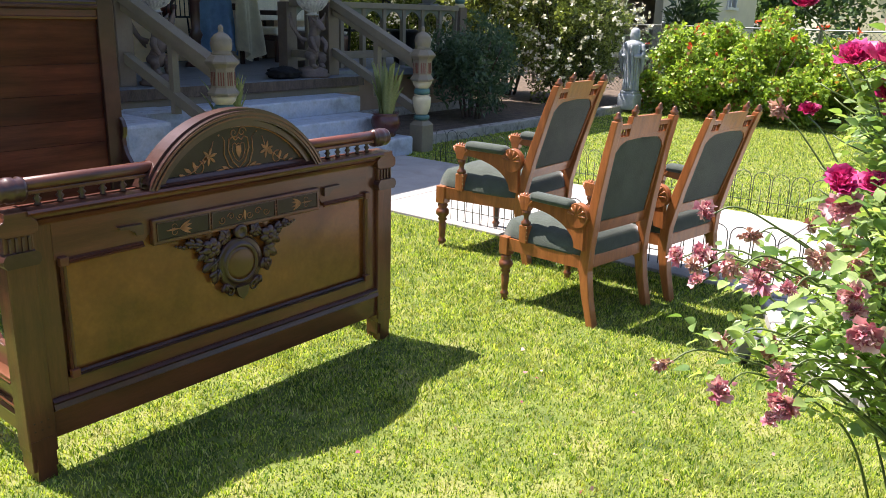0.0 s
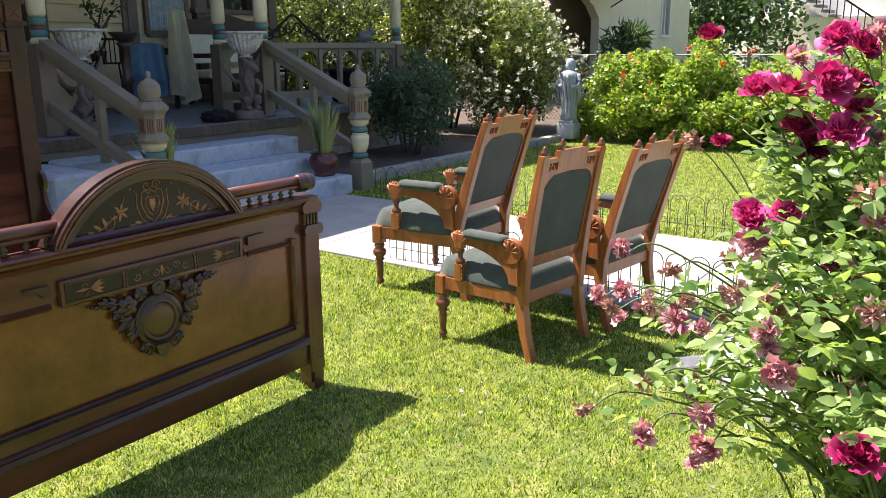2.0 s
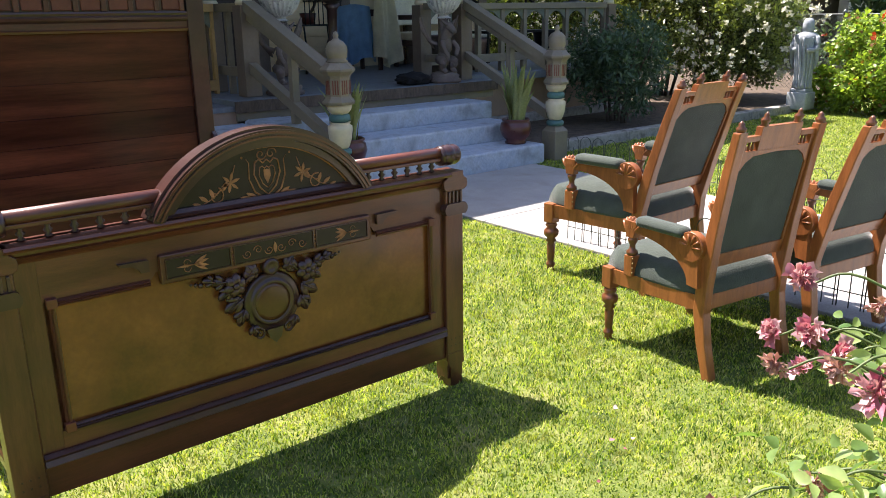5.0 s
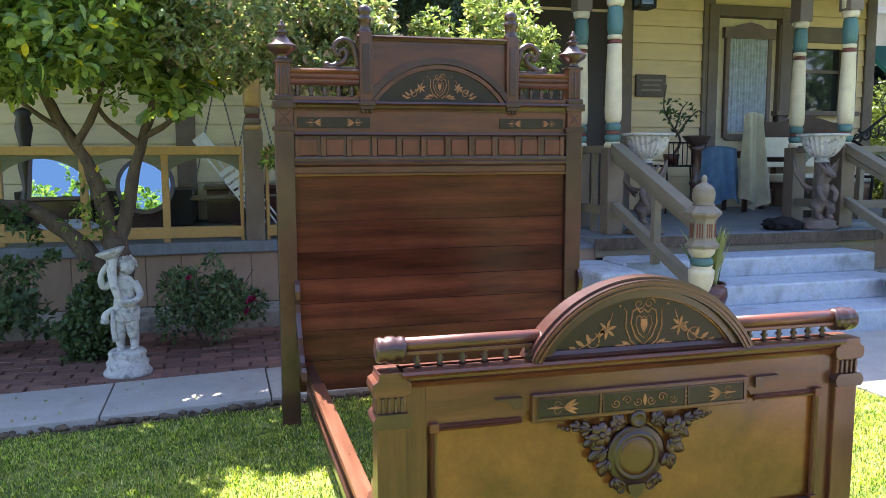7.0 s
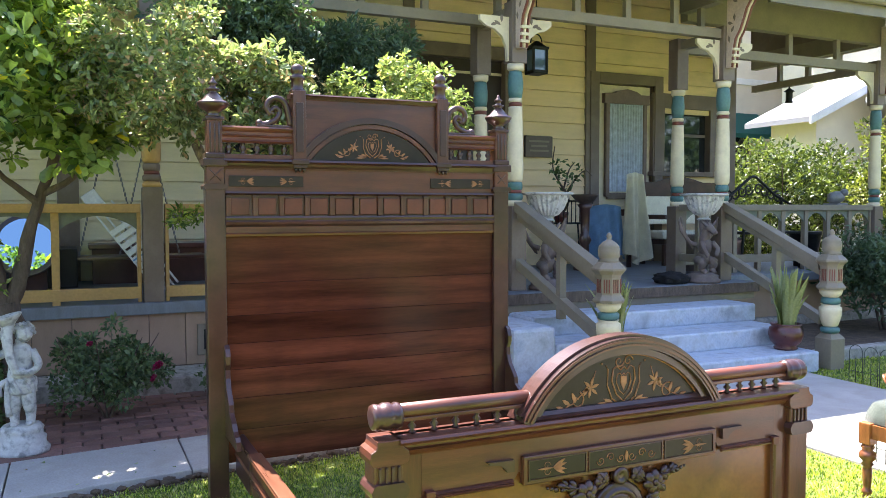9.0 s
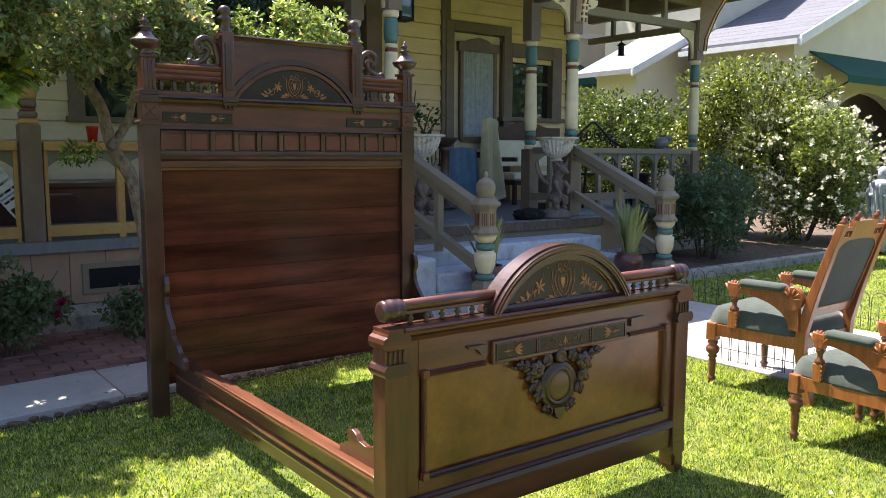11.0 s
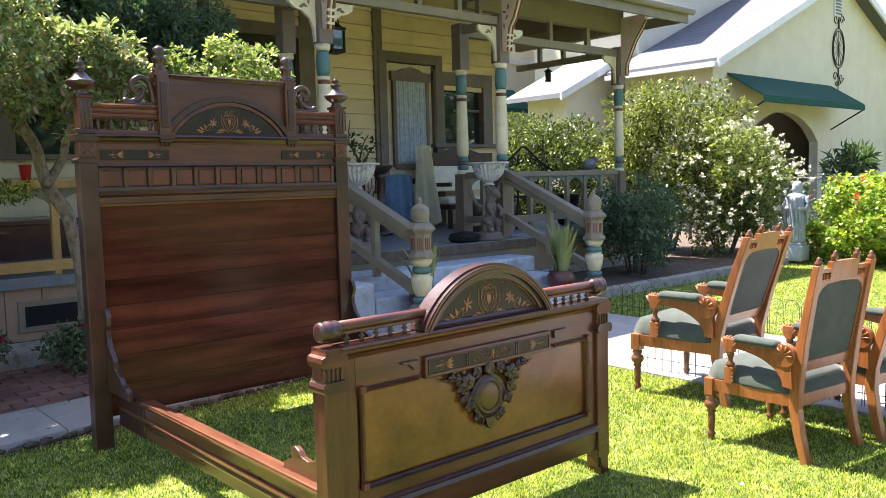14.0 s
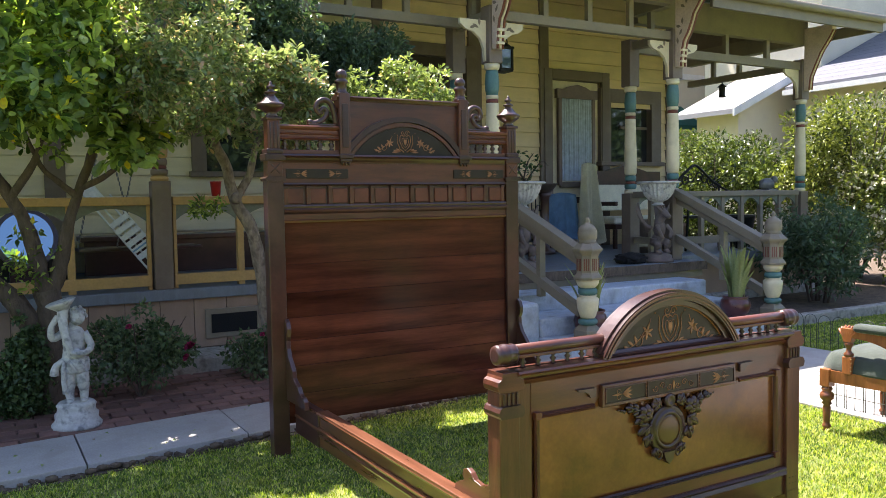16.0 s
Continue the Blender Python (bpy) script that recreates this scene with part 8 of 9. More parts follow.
gar = thing("garage", (15.2, 15, 0), "small cream outbuilding with a pale roof", "outbuilding")
part("wall", box(15.75, 18.24, 13.7, 15.0, 0, 3.40), STUCCO, gar)
roof_slab(gar, (15.2, 13.4, 3.30), (15.2, 15.3, 3.30), (18.24, 15.3, 4.65), (18.24, 13.4, 4.65), "roof_west", SHINGLE_W, 0.12, 0)
part("gable", prism([(15.75, 3.40), (18.24, 3.40), (18.24, 4.56)], 13.7, 13.8, "y"), STUCCO, gar)
part("fascia", prism([(15.18, 3.24), (15.18, 3.43), (18.24, 4.79), (18.24, 4.58)], 13.34, 13.396, "y"), WHITE_P, gar, "white rake fascia")
back = thing("rear_house", (18, 19, 0), "tall cream stucco house with green awnings seen through the porch", "house")
part("wall", box(13.0, 34, 19, 24, 0, 9.5), STUCCO, back)
part("eave", box(12.6, 34.4, 18.5, 24.4, 9.5, 9.7), WHITE_P, back)
part("belt_course", box(12.98, 34.02, 18.94, 19.02, 5.1, 5.28), WHITE_P, back)
for x0 in (17.6, 21.0):
    part("awning", prism([(19.0, 4.15), (19.0, 4.25), (18.1, 3.55), (18.1, 3.42)], x0, x0 + 1.8, "x"), AWN, back, "small green canvas awning")
    wn = part("window", box(x0 + 0.35, x0 + 1.45, 18.97, 19.05, 2.3, 3.7), GLASS, back, "dark sash window")
    part("sill", box(x0 + 0.25, x0 + 1.55, 18.92, 19.0, 2.2, 2.3), WHITE_P, wn)
wh = thing("white_house", (44, 8, 0), "white two-storey house with an outside stair", "house")
part("wall", box(42, 54, -16, 14, 0, 8), STUCCO_W, wh)
for i in range(12):
    part("stair_tread", box(40.6, 41.9, 9.2 - i * 0.32, 9.55 - i * 0.32, 3.9 - i * 0.22, 4.0 - i * 0.22), GREY_P, wh)
for i in range(14):
    part("baluster", box(40.55, 40.6, 9.3 - i * 0.29, 9.34 - i * 0.29, 3.9 - i * 0.2, 4.9 - i * 0.2), IRON, wh)
part("stair_rail", tube([(40.57, 9.5, 5.0), (40.57, 5.3, 2.15)], 0.04), IRON, wh)
part("stair_wall", box(41.0, 42.0, 5.5, 11, 0, 2.6), STUCCO, wh)


# ---- things on the porch ----
def draped(name, pts_x, y, z0, z1, material, label, cat, seed, flare=0.0, depth=0.10):
    """A hanging cloth with folds."""
    x0, x1 = pts_x
    g = random.Random(seed)
    ph = [g.uniform(0, 6) for _ in range(4)]
    b = bmesh.new()
    n, m = 26, 14
    V = []
    for j in range(m + 1):
        t = j / m
        row = []
        for i in range(n + 1):
            u = i / n
            s = (u - 0.5) * (1 + flare * t)
            fold = math.sin(u * 21 + ph[0]) * 0.5 + math.sin(u * 11 + ph[1] + t) * 0.5
            row.append(b.verts.new((x0 + (x1 - x0) * (0.5 + s) + 0.02 * t * math.sin(ph[2] + 3 * u), y - depth * 0.5 * (0.2 + t) * fold - 0.05 * t, z1 - (z1 - z0) * t * (1 + 0.07 * math.sin(u * 7 + ph[3])) + 0.03 * math.sin(u * 3.1))))
        V.append(row)
    for r, q in zip(V, V[1:]):
        for i in range(n):
            b.faces.new((r[i], r[i + 1], q[i + 1], q[i]))
    bmesh.ops.solidify(b, geom=b.faces[:], thickness=0.006)
    return alone(name, b, material, label, cat, smooth=True, at=((x0 + x1) / 2, y, z0))


settee = thing("porch_settee", (7.85, 8.95, DZ), "dark carved settee with a cream upholstered back", "settee")
b = prism([(7.2, 1.55), (7.2, 1.74), (7.45, 1.74), (7.65, 1.79), (7.85, 1.83), (8.05, 1.79), (8.25, 1.74), (8.52, 1.74), (8.52, 1.55)], 9.08, 9.14, "y")
part("crest", b, WOOD_DARK, settee)
part("backrest", box(7.22, 8.5, 9.08, 9.14, 1.18, 1.56, 0.02), CREAM_CL, settee)
part("seat", box(7.2, 8.5, 8.62, 9.12, 1.0, 1.10, 0.03), CREAM_CL, settee)
part("seat_rail", box(7.2, 8.5, 8.60, 9.12, 0.93, 1.0, 0.01), WOOD_DARK, settee)
for x in (7.22, 8.45):
    for y in (8.63, 9.06):
        part("leg", box(x, x + 0.05, y, y + 0.05, DZ, 0.95, 0.006), WOOD_DARK, settee)
    part("arm", box(x, x + 0.05, 8.62, 9.1, 1.25, 1.31, 0.01), WOOD_DARK, settee)
draped("cream_throw", (6.56, 6.82), 8.55, 0.74, 1.80, CREAM_CL, "cream cloth hung over a chair on the porch", "cloth", 3, 0.7, 0.2)
draped("blue_towel", (6.07, 6.52), 8.60, 0.76, 1.41, BLUE_CL, "faded blue towel draped over a chair back", "towel", 5, 0.15)
chb = thing("porch_chair", (6.48, 8.78, DZ), "dark wooden chair under hung cloths", "chair")
part("seat", box(6.23, 6.71, 8.62, 9.06, 1.02, 1.07, 0.01), WOOD_DARK, chb)
for x in (6.23, 6.66):
    part("back_post", box(x, x + 0.045, 8.62, 8.665, DZ, 1.76 if x > 6.5 else 1.40, 0.005), WOOD_DARK, chb)
    part("front_leg", box(x, x + 0.045, 9.02, 9.06, DZ, 1.02, 0.005), WOOD_DARK, chb)
part("back_slat", box(6.23, 6.705, 8.63, 8.655, 1.30, 1.38, 0.004), WOOD_DARK, chb)
# iron plant stand with twisted plant, bowl on a pedestal
ps = thing("iron_plant_stand", (5.95, 8.9, DZ), "black wrought iron plant stand", "plant stand")
for x in (5.7, 6.2):
    for y in (8.75, 9.05):
        part("leg", tube(spline([(x, y, DZ), (x + 0.02, y, 0.9), (x, y, 1.2)], 4), 0.012), IRON, ps)
for z in (0.8, 1.2):
    part("shelf", box(5.68, 6.22, 8.73, 9.07, z, z + 0.02), IRON, ps)
for i in range(9):
    part("grille_bar", tube([(5.72 + i * 0.06, 8.74, 1.22), (5.72 + i * 0.06, 8.74, 1.48)], 0.007), IRON, ps)
part("grille_rail", tube([(5.70, 8.74, 1.48), (6.22, 8.74, 1.48)], 0.01), IRON, ps)
tp = thing("twisted_plant", (5.85, 8.9, 1.22), "gnarled dark potted plant with few curled leaves", "potted plant")
part("pot", lathe([(0.07, 0), (0.1, 0.12), (0.09, 0.13)], 12, None, None, (5.85, 8.9, 1.22)), TERRA, tp)
part("stem", tube(spline([(5.85, 8.9, 1.3), (5.95, 8.88, 1.5), (5.82, 8.9, 1.72), (5.72, 8.88, 1.9), (5.76, 8.9, 2.15)], 6), 0.018, 0.006, 6), BARK, tp)
part("stem", tube(spline([(5.9, 8.9, 1.55), (6.05, 8.88, 1.75), (6.2, 8.9, 1.86), (6.3, 8.9, 1.8)], 6), 0.012, 0.005, 6), BARK, tp)
part("stem", tube(spline([(5.88, 8.9, 1.6), (5.95, 8.88, 1.85), (6.05, 8.9, 1.96)], 6), 0.012, 0.005, 6), BARK, tp)
cc, rr = blob_clumps((5.88, 8.88, 1.8), (0.26, 0.08, 0.32), 14, 0.05, 71)
foliage("curled_leaf", tp, cc, rr, 90, 0.07, LEAF_DARK, 0.6, 0.8)
bo = thing("bronze_bowl_stand", (5.93, 8.5, DZ), "bronze bowl on a turned wooden pedestal", "pedestal")
part("pedestal", lathe([(0.14, 0), (0.14, 0.04), (0.06, 0.08), (0.05, 0.3), (0.08, 0.36), (0.05, 0.42), (0.06, 0.72), (0.1, 0.78)], 16, None, None, (5.93, 8.5, DZ)), WOOD_DARK, bo, smooth=True)
part("bowl", lathe([(0.05, 0.78), (0.11, 0.82), (0.16, 0.88), (0.165, 0.895), (0.14, 0.885)], 20, None, None, (5.93, 8.5, DZ)), COPPER, bo, smooth=True)
# iron bench and grey ornament on the right porch
ib = thing("iron_bench", (8.05, 7.95, DZ), "ornate black cast iron bench on the porch", "bench")
fb_ = bmesh.new()
for k in (-1, 1):
    for j in range(4):
        scroll(8.05 + k * (0.08 + 0.11 * j), 1.62 - 0.03 * j, 0.075, 1.4, 0.5 * j, 7.98, 0.013, fb_, k)
tube(spline([(7.55, 7.98, 1.5), (7.7, 7.98, 1.56), (7.9, 7.98, 1.70), (8.05, 7.98, 1.78), (8.2, 7.98, 1.70), (8.4, 7.98, 1.56), (8.55, 7.98, 1.5)], 5), 0.018, None, 6, fb_)
part("back", fb_, IRON, ib)
part("seat", box(7.55, 8.55, 7.65, 8.0, 1.08, 1.11, 0.005), IRON, ib)
for x in (7.56, 8.52):
    part("side", tube(spline([(x, 7.98, 1.5), (x, 7.8, 1.42), (x, 7.66, 1.36), (x, 7.64, 1.1), (x, 7.68, DZ)], 5), 0.016), IRON, ib)
    part("leg", tube([(x, 7.98, 1.5), (x, 7.98, DZ)], 0.016), IRON, ib)
gb = ball((9.05, 7.62, 1.52), 0.09, 1.5, 0.8, 0.9, 2, 0.25)
ball((9.2, 7.62, 1.58), 0.05, 1, 1, 1, 2, 0.1, gb)
tube([(9.0, 7.62, 1.45), (9.0, 7.62, 1.43)], 0.03, None, 6, gb)
box(8.94, 9.12, 7.5, 7.72, 1.43, 1.45, 0.004, gb)
alone("grey_ornament", gb, GREY_P, "grey ornament resting on the porch rail", "ornament", smooth=True, at=(9.05, 7.6, 1.43))
# wicker shapes behind the right rail
for i, (x, h) in enumerate(((7.0, 0.42), (7.5, 0.36), (8.8, 0.44))):
    wk = thing("potted_pot", (x, 7.85, DZ), "clay flower pot behind the porch rail", "flower pot", "pots behind the rail")
    part("pot", lathe([(0.13, 0), (0.19, h - 0.05), (0.2, h - 0.04), (0.2, h), (0.17, h)], 16, None, None, (x, 7.85, DZ)), (STONE_D, TERRA_P, IRON)[i], wk, smooth=True)

# left porch: leaning mirrors, swing, folding chairs, carved post
mr1 = thing("leaning_mirror", (-0.72, 8.55, DZ), "dark framed mirror lying tilted on the porch, reflecting sky", "mirror")
tm = Matrix.Translation((-0.68, 8.45, 1.16)) @ Matrix.Rotation(radians(67), 4, 'X') @ Matrix.Diagonal((0.84, 0.75, 1, 1))
part("frame", merge(None, box(-0.34, 0.34, -0.30, 0.30, -0.03, 0.0, 0.01), tm), WOOD_DARK, mr1)
part("glass", merge(None, box(-0.29, 0.29, -0.25, 0.25, 0.0, 0.006), tm), MIRROR, mr1)
part("prop", box(-0.95, -0.45, 8.52, 8.60, DZ, 1.1), WOOD_DARK, mr1)
mr2 = thing("oval_mirror", (0.05, 8.5, DZ), "oval mirror leaning on the porch, reflecting sky", "mirror")
tm = Matrix.Translation((0.04, 8.45, 1.08)) @ Matrix.Rotation(radians(67), 4, 'X') @ Matrix.Diagonal((0.80, 0.88, 1, 1))
part("frame", lathe([(0.33, -0.03), (0.33, 0.0)], 32, None, tm), WOOD_DARK, mr2)
part("glass", lathe([(0.28, 0.0), (0.28, 0.005)], 32, None, tm), MIRROR, mr2)
part("prop", box(-0.1, 0.2, 8.5, 8.58, DZ, 1.05), WOOD_DARK, mr2)
cp = thing("carved_dark_post", (-1.0, 8.6, DZ), "dark carved wooden furniture post", "furniture")
part("post", lathe([(0.07, 0), (0.07, 0.3), (0.04, 0.4), (0.07, 0.6), (0.05, 0.8), (0.08, 0.95), (0.06, 1.05), (0.09, 1.1), (0.001, 1.14)], 12, None, None, (-1.0, 8.6, DZ)), BLACK_P, cp, smooth=True)
ct = thing("dark_cabinet", (-0.6, 9.0, DZ), "low dark cabinet against the porch wall", "cabinet")
part("body", box(-1.15, 0.45, 8.75, 9.4, DZ, 1.02, 0.01), BLACK_P, ct)
rr_ = ball((-0.62, 8.35, 0.72), 0.06, 4.2, 1.2, 1.0, 2, 0.5)
alone("crumpled_cloth", rr_, LACE, "crumpled pale cloth on the porch floor", "cloth", smooth=True, at=(-0.62, 8.35, DZ))
cap_ = ball((-0.50, 8.6, 1.06), 0.07, 1.3, 1.0, 0.9, 2, 0.15)
alone("blue_bundle", cap_, BLUE_CL, "small blue bundle on the dark cabinet", "bundle", smooth=True, at=(-0.5, 8.6, 1.02))
sw = thing("porch_swing", (1.2, 8.4, 1.1), "porch swing hung on chains from the ceiling", "swing")
part("seat", box(0.45, 1.55, 8.2, 8.6, 0.94, 0.97, 0.008), WOOD_DARK, sw)
for xa in (0.72, 1.06):
    for a, c, n in (((xa, 8.4, 3.6), (xa, 8.4, 2.12), 30), ((xa, 8.4, 2.12), (xa - 0.26, 8.4, 0.97), 26), ((xa, 8.4, 2.12), (xa + 0.26, 8.4, 0.97), 26)):
        cbm = bmesh.new()
        for i in range(n):
            c_ = Vector(a).lerp(Vector(c), (i + 0.5) / n)
            lathe([(0.003, -0.024), (0.0085, -0.008), (0.0085, 0.008), (0.003, 0.024)], 5, cbm, None, c_)
        tagged(part("chain", cbm, GREY_P, sw), kind="stuff")
fc = thing("folding_chair", (0.98, 8.0, DZ), "white slatted folding chair leaning folded on the porch", "folding chair")
tm = Matrix.Translation((1.20, 8.0, DZ + 0.01)) @ Matrix.Rotation(radians(-36), 4, 'Y') @ Matrix.Rotation(radians(-14), 4, 'X') @ Matrix.Diagonal((0.62, 1, 1, 1))
for k in (-0.16, -0.06, 0.06, 0.13):
    part("leg", merge(None, box(k, k + 0.028, 0.03 if abs(k) < 0.1 else 0, 0.055 if abs(k) < 0.1 else 0.025, 0.02, 1.12 if k < 0 else 0.95, 0.006), tm), WHITE_P, fc)
for j in range(6):
    part("slat", merge(None, box(-0.16, 0.155, -0.012, 0.0, 0.30 + j * 0.075, 0.355 + j * 0.075, 0.004), tm), WHITE_P, fc)
part("back_panel", merge(None, box(-0.16, 0.06, -0.014, 0.0, 0.92, 1.12, 0.012), tm), WHITE_P, fc)
part("stripe", merge(None, box(-0.15, 0.15, -0.0145, -0.0125, 0.395, 0.41), tm), BLUE_CL, fc)

bn = thing("long_bench", (2.3, 9.2, DZ), "long low dark wooden bench against the porch wall", "bench")
part("seat", box(0.55, 3.8, 8.98, 9.42, 1.0, 1.05, 0.008), WOOD_DARK, bn)
part("front_board", box(0.58, 3.77, 9.0, 9.03, DZ, 1.0, 0.003), WOOD_DARK, bn)
cup = thing("red_cup", (1.45, 7.24, 1.43), "red plastic cup standing on the porch rail", "cup")
part("cup", lathe([(0.035, 0), (0.048, 0.12), (0.05, 0.125), (0.045, 0.12), (0.034, 0.01)], 16, None, None, (1.45, 7.24, 1.43)), REDPL, cup, smooth=True)

# ---- wheeled cart frame on the grass ----
dl = thing("folding_cart_frame", (0.62, 2.85, 0), "black folded wheeled cart frame lying on the grass", "cart")


def wheel(c, turn, r=0.036):
    t = Matrix.Translation(c) @ turn
    w_ = part("wheel", lathe([(r * 0.72, -0.011), (r, -0.009), (r * 1.03, 0.0), (r, 0.009), (r * 0.72, 0.011)], 20, None, t), BLACK_P, dl, "rubber wheel", True)
    part("rim", lathe([(r * 0.68, -0.010), (r * 0.68, 0.010)], 16, None, t), IRON, w_)
    return w_


wheel((0.475, 2.965, 0.026), Matrix.Rotation(radians(12), 4, 'X') @ Matrix.Rotation(radians(8), 4, 'Y'), 0.042)
wheel((0.52, 2.85, 0.028), Matrix.Rotation(radians(-35), 4, 'Z') @ Matrix.Rotation(radians(55), 4, 'X'), 0.038)
wheel((0.735, 2.825, 0.026), Matrix.Rotation(radians(12), 4, 'X'), 0.04)
part("bar", tube([(0.50, 2.90, 0.04), (0.60, 2.875, 0.04), (0.735, 2.84, 0.045)], 0.007), BLACK_P, dl)
part("fork", tube(spline([(0.46, 2.99, 0.05), (0.51, 2.97, 0.055), (0.54, 2.90, 0.045), (0.52, 2.85, 0.05)], 5), 0.009), BLACK_P, dl)
part("fender", arcband(0.735, 0.03, 0.038, 0.044, 0, 130, 2.82, 2.85, 10), BLACK_P, dl)
part("hub", box(0.505, 0.55, 2.88, 2.92, 0.02, 0.06, 0.008), BLACK_P, dl)

dl.location.y -= 0.05
dl.scale = (0.86, 0.86, 0.8)

# ---- rose bed edging and path light ----
rl = thing("garden_floodlight", (3.36, 1.14, 0), "small grey plastic floodlight on a stake by the rose bed", "light")
tm = Matrix.Translation((3.36, 1.13, 0.10)) @ Matrix.Rotation(radians(-40), 4, 'Z') @ Matrix.Rotation(radians(25), 4, 'X')
hd_ = part("head", merge(None, box(-0.07, 0.07, -0.035, 0.035, -0.045, 0.045, 0.012), tm), GREY_P, rl, smooth=False)
part("lens", merge(None, box(-0.06, 0.06, 0.034, 0.04, -0.036, 0.036, 0.003), tm), LAMPG, hd_)
part("bracket", tube([(3.30, 1.16, 0.10), (3.32, 1.15, 0.04), (3.35, 1.13, 0.03)], 0.008), GREY_P, rl)
part("stake", tube([(3.35, 1.13, 0.06), (3.34, 1.14, 0.0)], 0.014), BLACK_P, rl)
ed = thing("rose_bed_edging", (3.4, 0.8, 0), "curved white concrete kerb with bricks laid behind it", "edging", kind="structure")
curve = spline([(4.10, 1.30, 0), (3.78, 1.16, 0), (3.50, 1.02, 0), (3.30, 0.82, 0), (3.20, 0.55, 0), (3.16, 0.2, 0), (3.16, -0.3, 0), (3.16, -0.8, 0)], 2)
for p, q in zip(curve, curve[1:]):
    d = q - p
    part("kerb_block", merge(None, box(0.006, d.length - 0.006, -0.02, 0.22, -0.03, 0.055, 0.012), Matrix.Translation(p) @ Matrix.Rotation(math.atan2(d.y, d.x), 4, 'Z')), CONC, ed)
for i in range(5):
    for j in range(11):
        bx_, by_ = 3.56 + 0.21 * i + (0.1 if j % 2 else 0), 0.92 - 0.108 * j
        if by_ < 0.62 + (bx_ - 3.3) * 0.55 and bx_ < 4.16:
            part("brick", merge(None, box(-0.1, 0.1, -0.05, 0.05, 0, 0.045, 0.005), pose(bx_, by_, 0.0, 0, 0, R.uniform(-2, 2))), BRICKP, ed)
alone("rose_bed_soil", box(3.3, 4.22, -2.0, 0.9, -0.04, 0.012, 0.01), EARTH, "dark soil of the rose bed", "soil", "structure")
alone("rose_bed_soil_2", lathe([(0.30, -0.02), (0.27, 0.012), (0.001, 0.03)], 18, None, None, (2.42, 0.2, 0)), EARTH, "dark soil round the rose bush", "soil", "structure")

# ---- petals fallen on the lawn ----
fp = np.stack([rng.uniform(1.2, 3.2, 32), rng.uniform(0.8, 1.9, 32), np.full(32, 0.02)], 1)
tagged(alone("fallen_petals", leaves("fallen_petals", fp, rng.normal(size=(32, 3)) * np.array([1, 1, 0.15]), 0.022, 0.8), PETAL_F, "faded rose petals fallen on the grass", "petals"), kind="stuff")
fl_ = np.stack([rng.uniform(-1.5, 4.2, 90), rng.uniform(4.7, 5.25, 90), np.full(90, 0.056)], 1)
fl_[:, 1] += slant(fl_[:, 0])
tagged(alone("fallen_leaves", leaves("fallen_leaves", fl_, rng.normal(size=(90, 3)) * np.array([1, 1, 0.1]), 0.03, 0.5), LEAF_PALE, "dry leaves scattered on the path", "leaves"), kind="stuff")


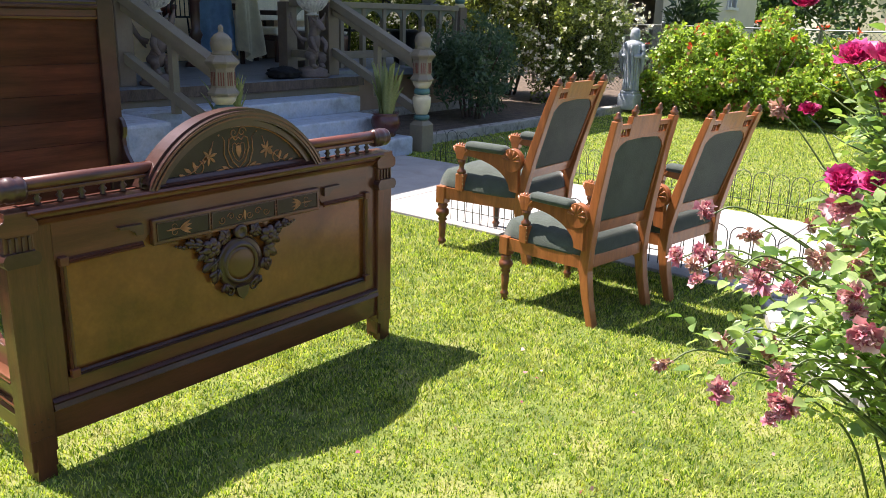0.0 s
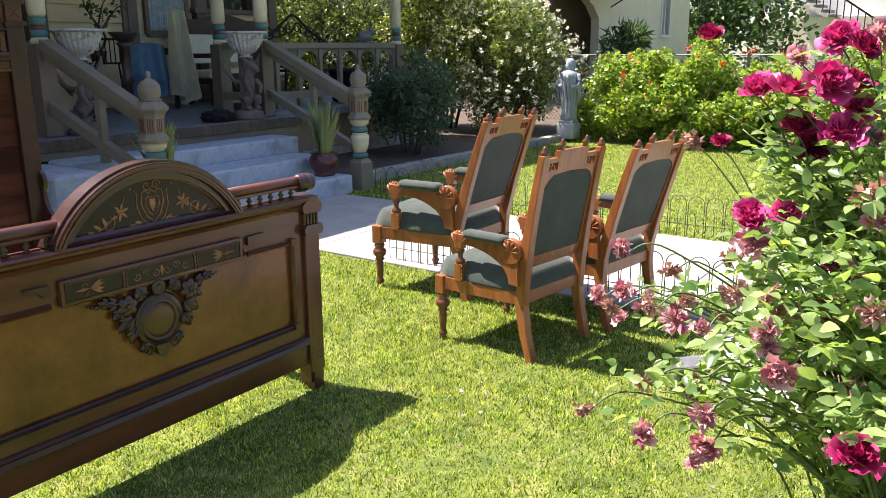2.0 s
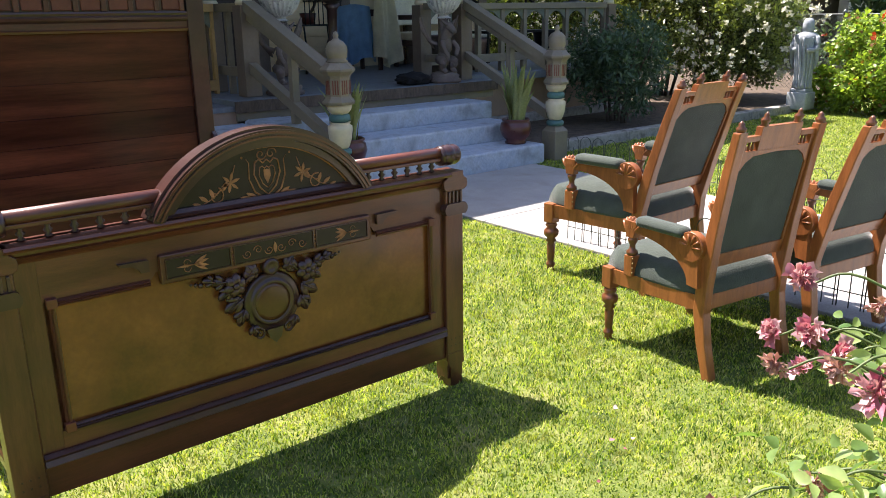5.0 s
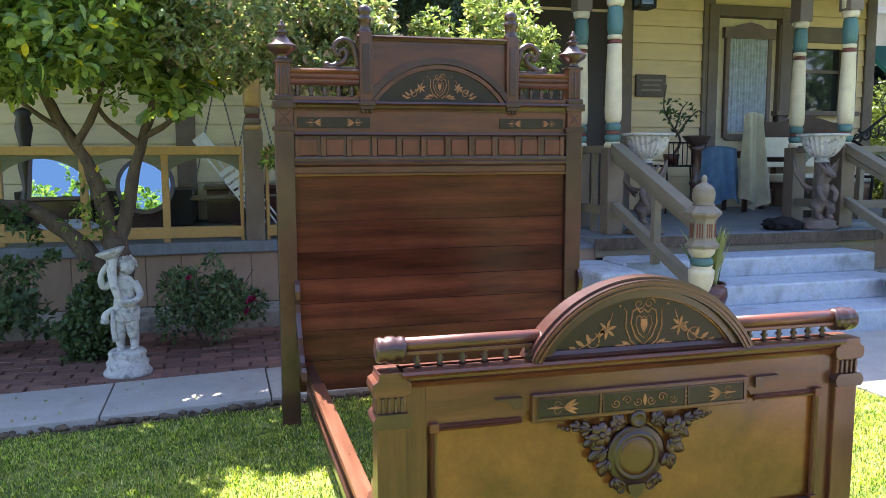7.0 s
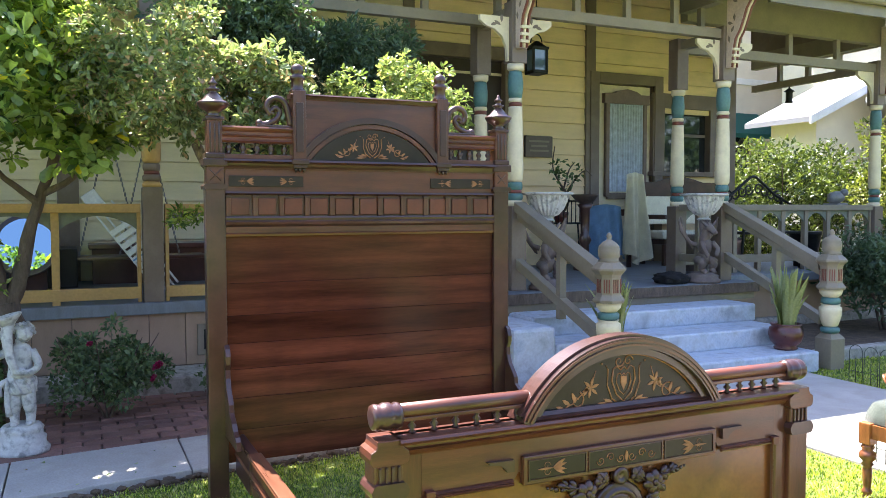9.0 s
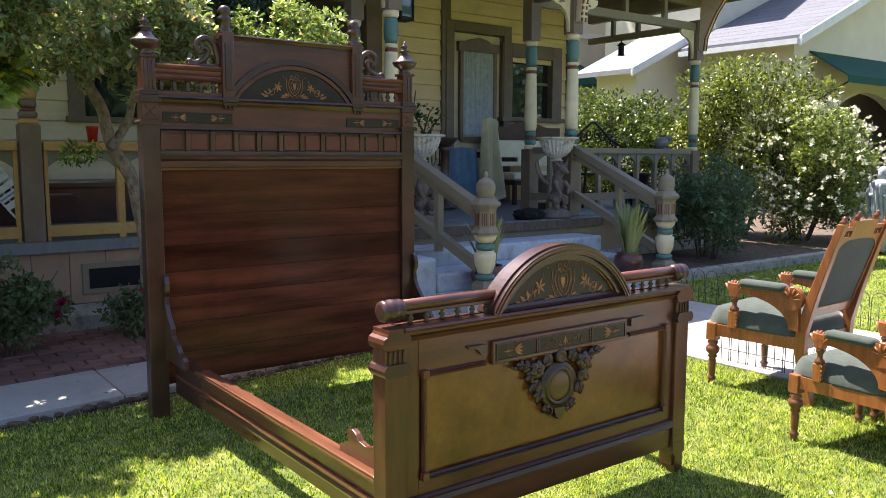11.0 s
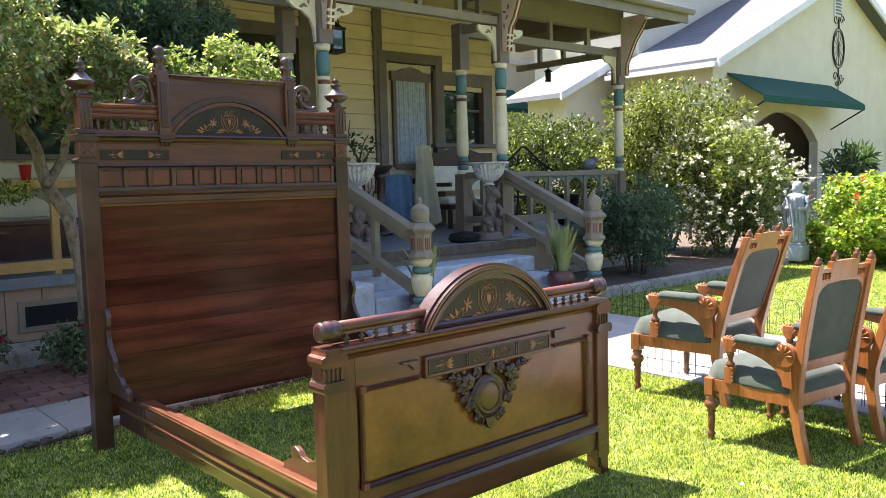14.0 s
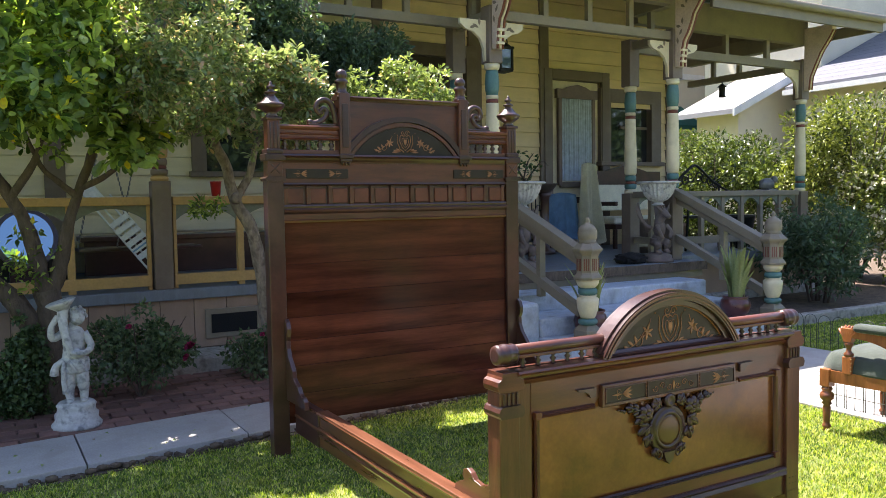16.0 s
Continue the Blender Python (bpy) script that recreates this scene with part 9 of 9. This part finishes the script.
# ---- grass ----
def blades(name, x0, x1, y0, y1, per, h, wd, label, keep=None):
    n = int((x1 - x0) * (y1 - y0) * per)
    x, y = rng.uniform(x0, x1, n), rng.uniform(y0, y1, n)
    if keep is not None:
        ok = keep(x, y)
        x, y = x[ok], y[ok]
        n = len(x)
    a = rng.uniform(0, 2 * np.pi, n)
    patch = 0.8 + 0.2 * np.sin(x * 5.1 + 2 * np.sin(y * 3.7)) * np.sin(y * 4.3 + 1.7 * np.sin(x * 2.9)) + 0.3 * np.sin(x * 41 + 2.5 * np.sin(y * 23)) * np.sin(y * 37 + 2.2 * np.sin(x * 19))
    tuft = np.sin(x * 97 + 3 * np.sin(y * 61)) * np.sin(y * 89 + 3 * np.sin(x * 53))
    H = h * rng.uniform(0.4, 1.3, n) * patch * (1 + 0.22 * tuft)
    lean = rng.uniform(0.2, 1.25, n) * H
    b = rng.uniform(0, 2 * np.pi, n)
    W = wd * rng.uniform(0.7, 1.3, n)
    dx, dy = np.cos(a) * W, np.sin(a) * W
    lx, ly = np.cos(b) * lean, np.sin(b) * lean
    V = np.stack([np.stack([x - dx, y - dy, np.full(n, -0.004)], 1), np.stack([x + dx, y + dy, np.full(n, -0.004)], 1),
                  np.stack([x + dx * 0.7 + lx * 0.4, y + dy * 0.7 + ly * 0.4, H * 0.62], 1), np.stack([x + lx, y + ly, H], 1), np.stack([x - dx * 0.7 + lx * 0.4, y - dy * 0.7 + ly * 0.4, H * 0.62], 1)], 1).reshape(-1, 3)
    i = np.arange(n)[:, None] * 5
    F = np.concatenate([i + [[0, 1, 2]], i + [[0, 2, 4]], i + [[4, 2, 3]]])
    return tagged(alone(name, np_mesh(name, V, F), GRASS, label, "grass"), kind="stuff")


def off_bed(x, y):
    return ~((x - 2.42) ** 2 + (y - 0.2) ** 2 < 0.07) & ~((x > 3.14) & (y < 0.45 + (x - 3.14) * 1.1) & (y < 1.3))


blades("lawn_grass", -1.6, 4.24, 0.30, 2.6, 19000, 0.018, 0.0023, "short mown green and straw-flecked lawn grass", off_bed)
blades("lawn_grass", -2.6, 4.24, 2.6, 5.08, 11500, 0.019, 0.0028, "short mown green and straw-flecked lawn grass", lambda x, y: y < 4.622 + slant(x))
blades("lawn_grass", 6.03, 11.6, 0.5, 5.62, 4200, 0.022, 0.0036, "mown green lawn grass beyond the walk")
blades("lawn_grass", -6, -2.6, -2.0, 3.9, 1100, 0.026, 0.005, "mown green lawn grass")
blades("lawn_grass", -2.6, 3.1, -3.0, 0.30, 1300, 0.026, 0.005, "mown green lawn grass")
blades("lawn_grass", -2.6, -1.6, 0.30, 2.6, 2200, 0.024, 0.004, "mown green lawn grass")

# ---- brick paving ----
bp = thing("brick_paving", (0, 5.8, 0), "worn dusky red brick paving along the porch", "pavement", kind="structure")
bmx = bpy.data.meshes.new("brick")
t_ = box(-0.1, 0.1, -0.05, 0.05, -0.03, 0.03, 0.006)
t_.to_mesh(bmx)
t_.free()
bmx.materials.append(BRICKP)
cnt = 0
row = 0
y = 5.152
while y < 6.72:
    x = -1.35 + (0.105 if row % 2 else 0)
    while x < 2.6:
        if cnt < 298 and y > 5.345 + slant(x) and (abs(x - 0.03) > 0.12 or abs(y - 6.08) > 0.12):
            ob = new("brick", bmx)
            ob.parent = bp
            ob.matrix_basis = pose(x + R.uniform(-0.004, 0.004), y - 5.8 + R.uniform(-0.003, 0.003), R.uniform(-0.006, 0.006), R.uniform(-1, 1), R.uniform(-1, 1), R.uniform(-1.5, 1.5))
            cnt += 1
        x += 0.211
    y += 0.109
    row += 1
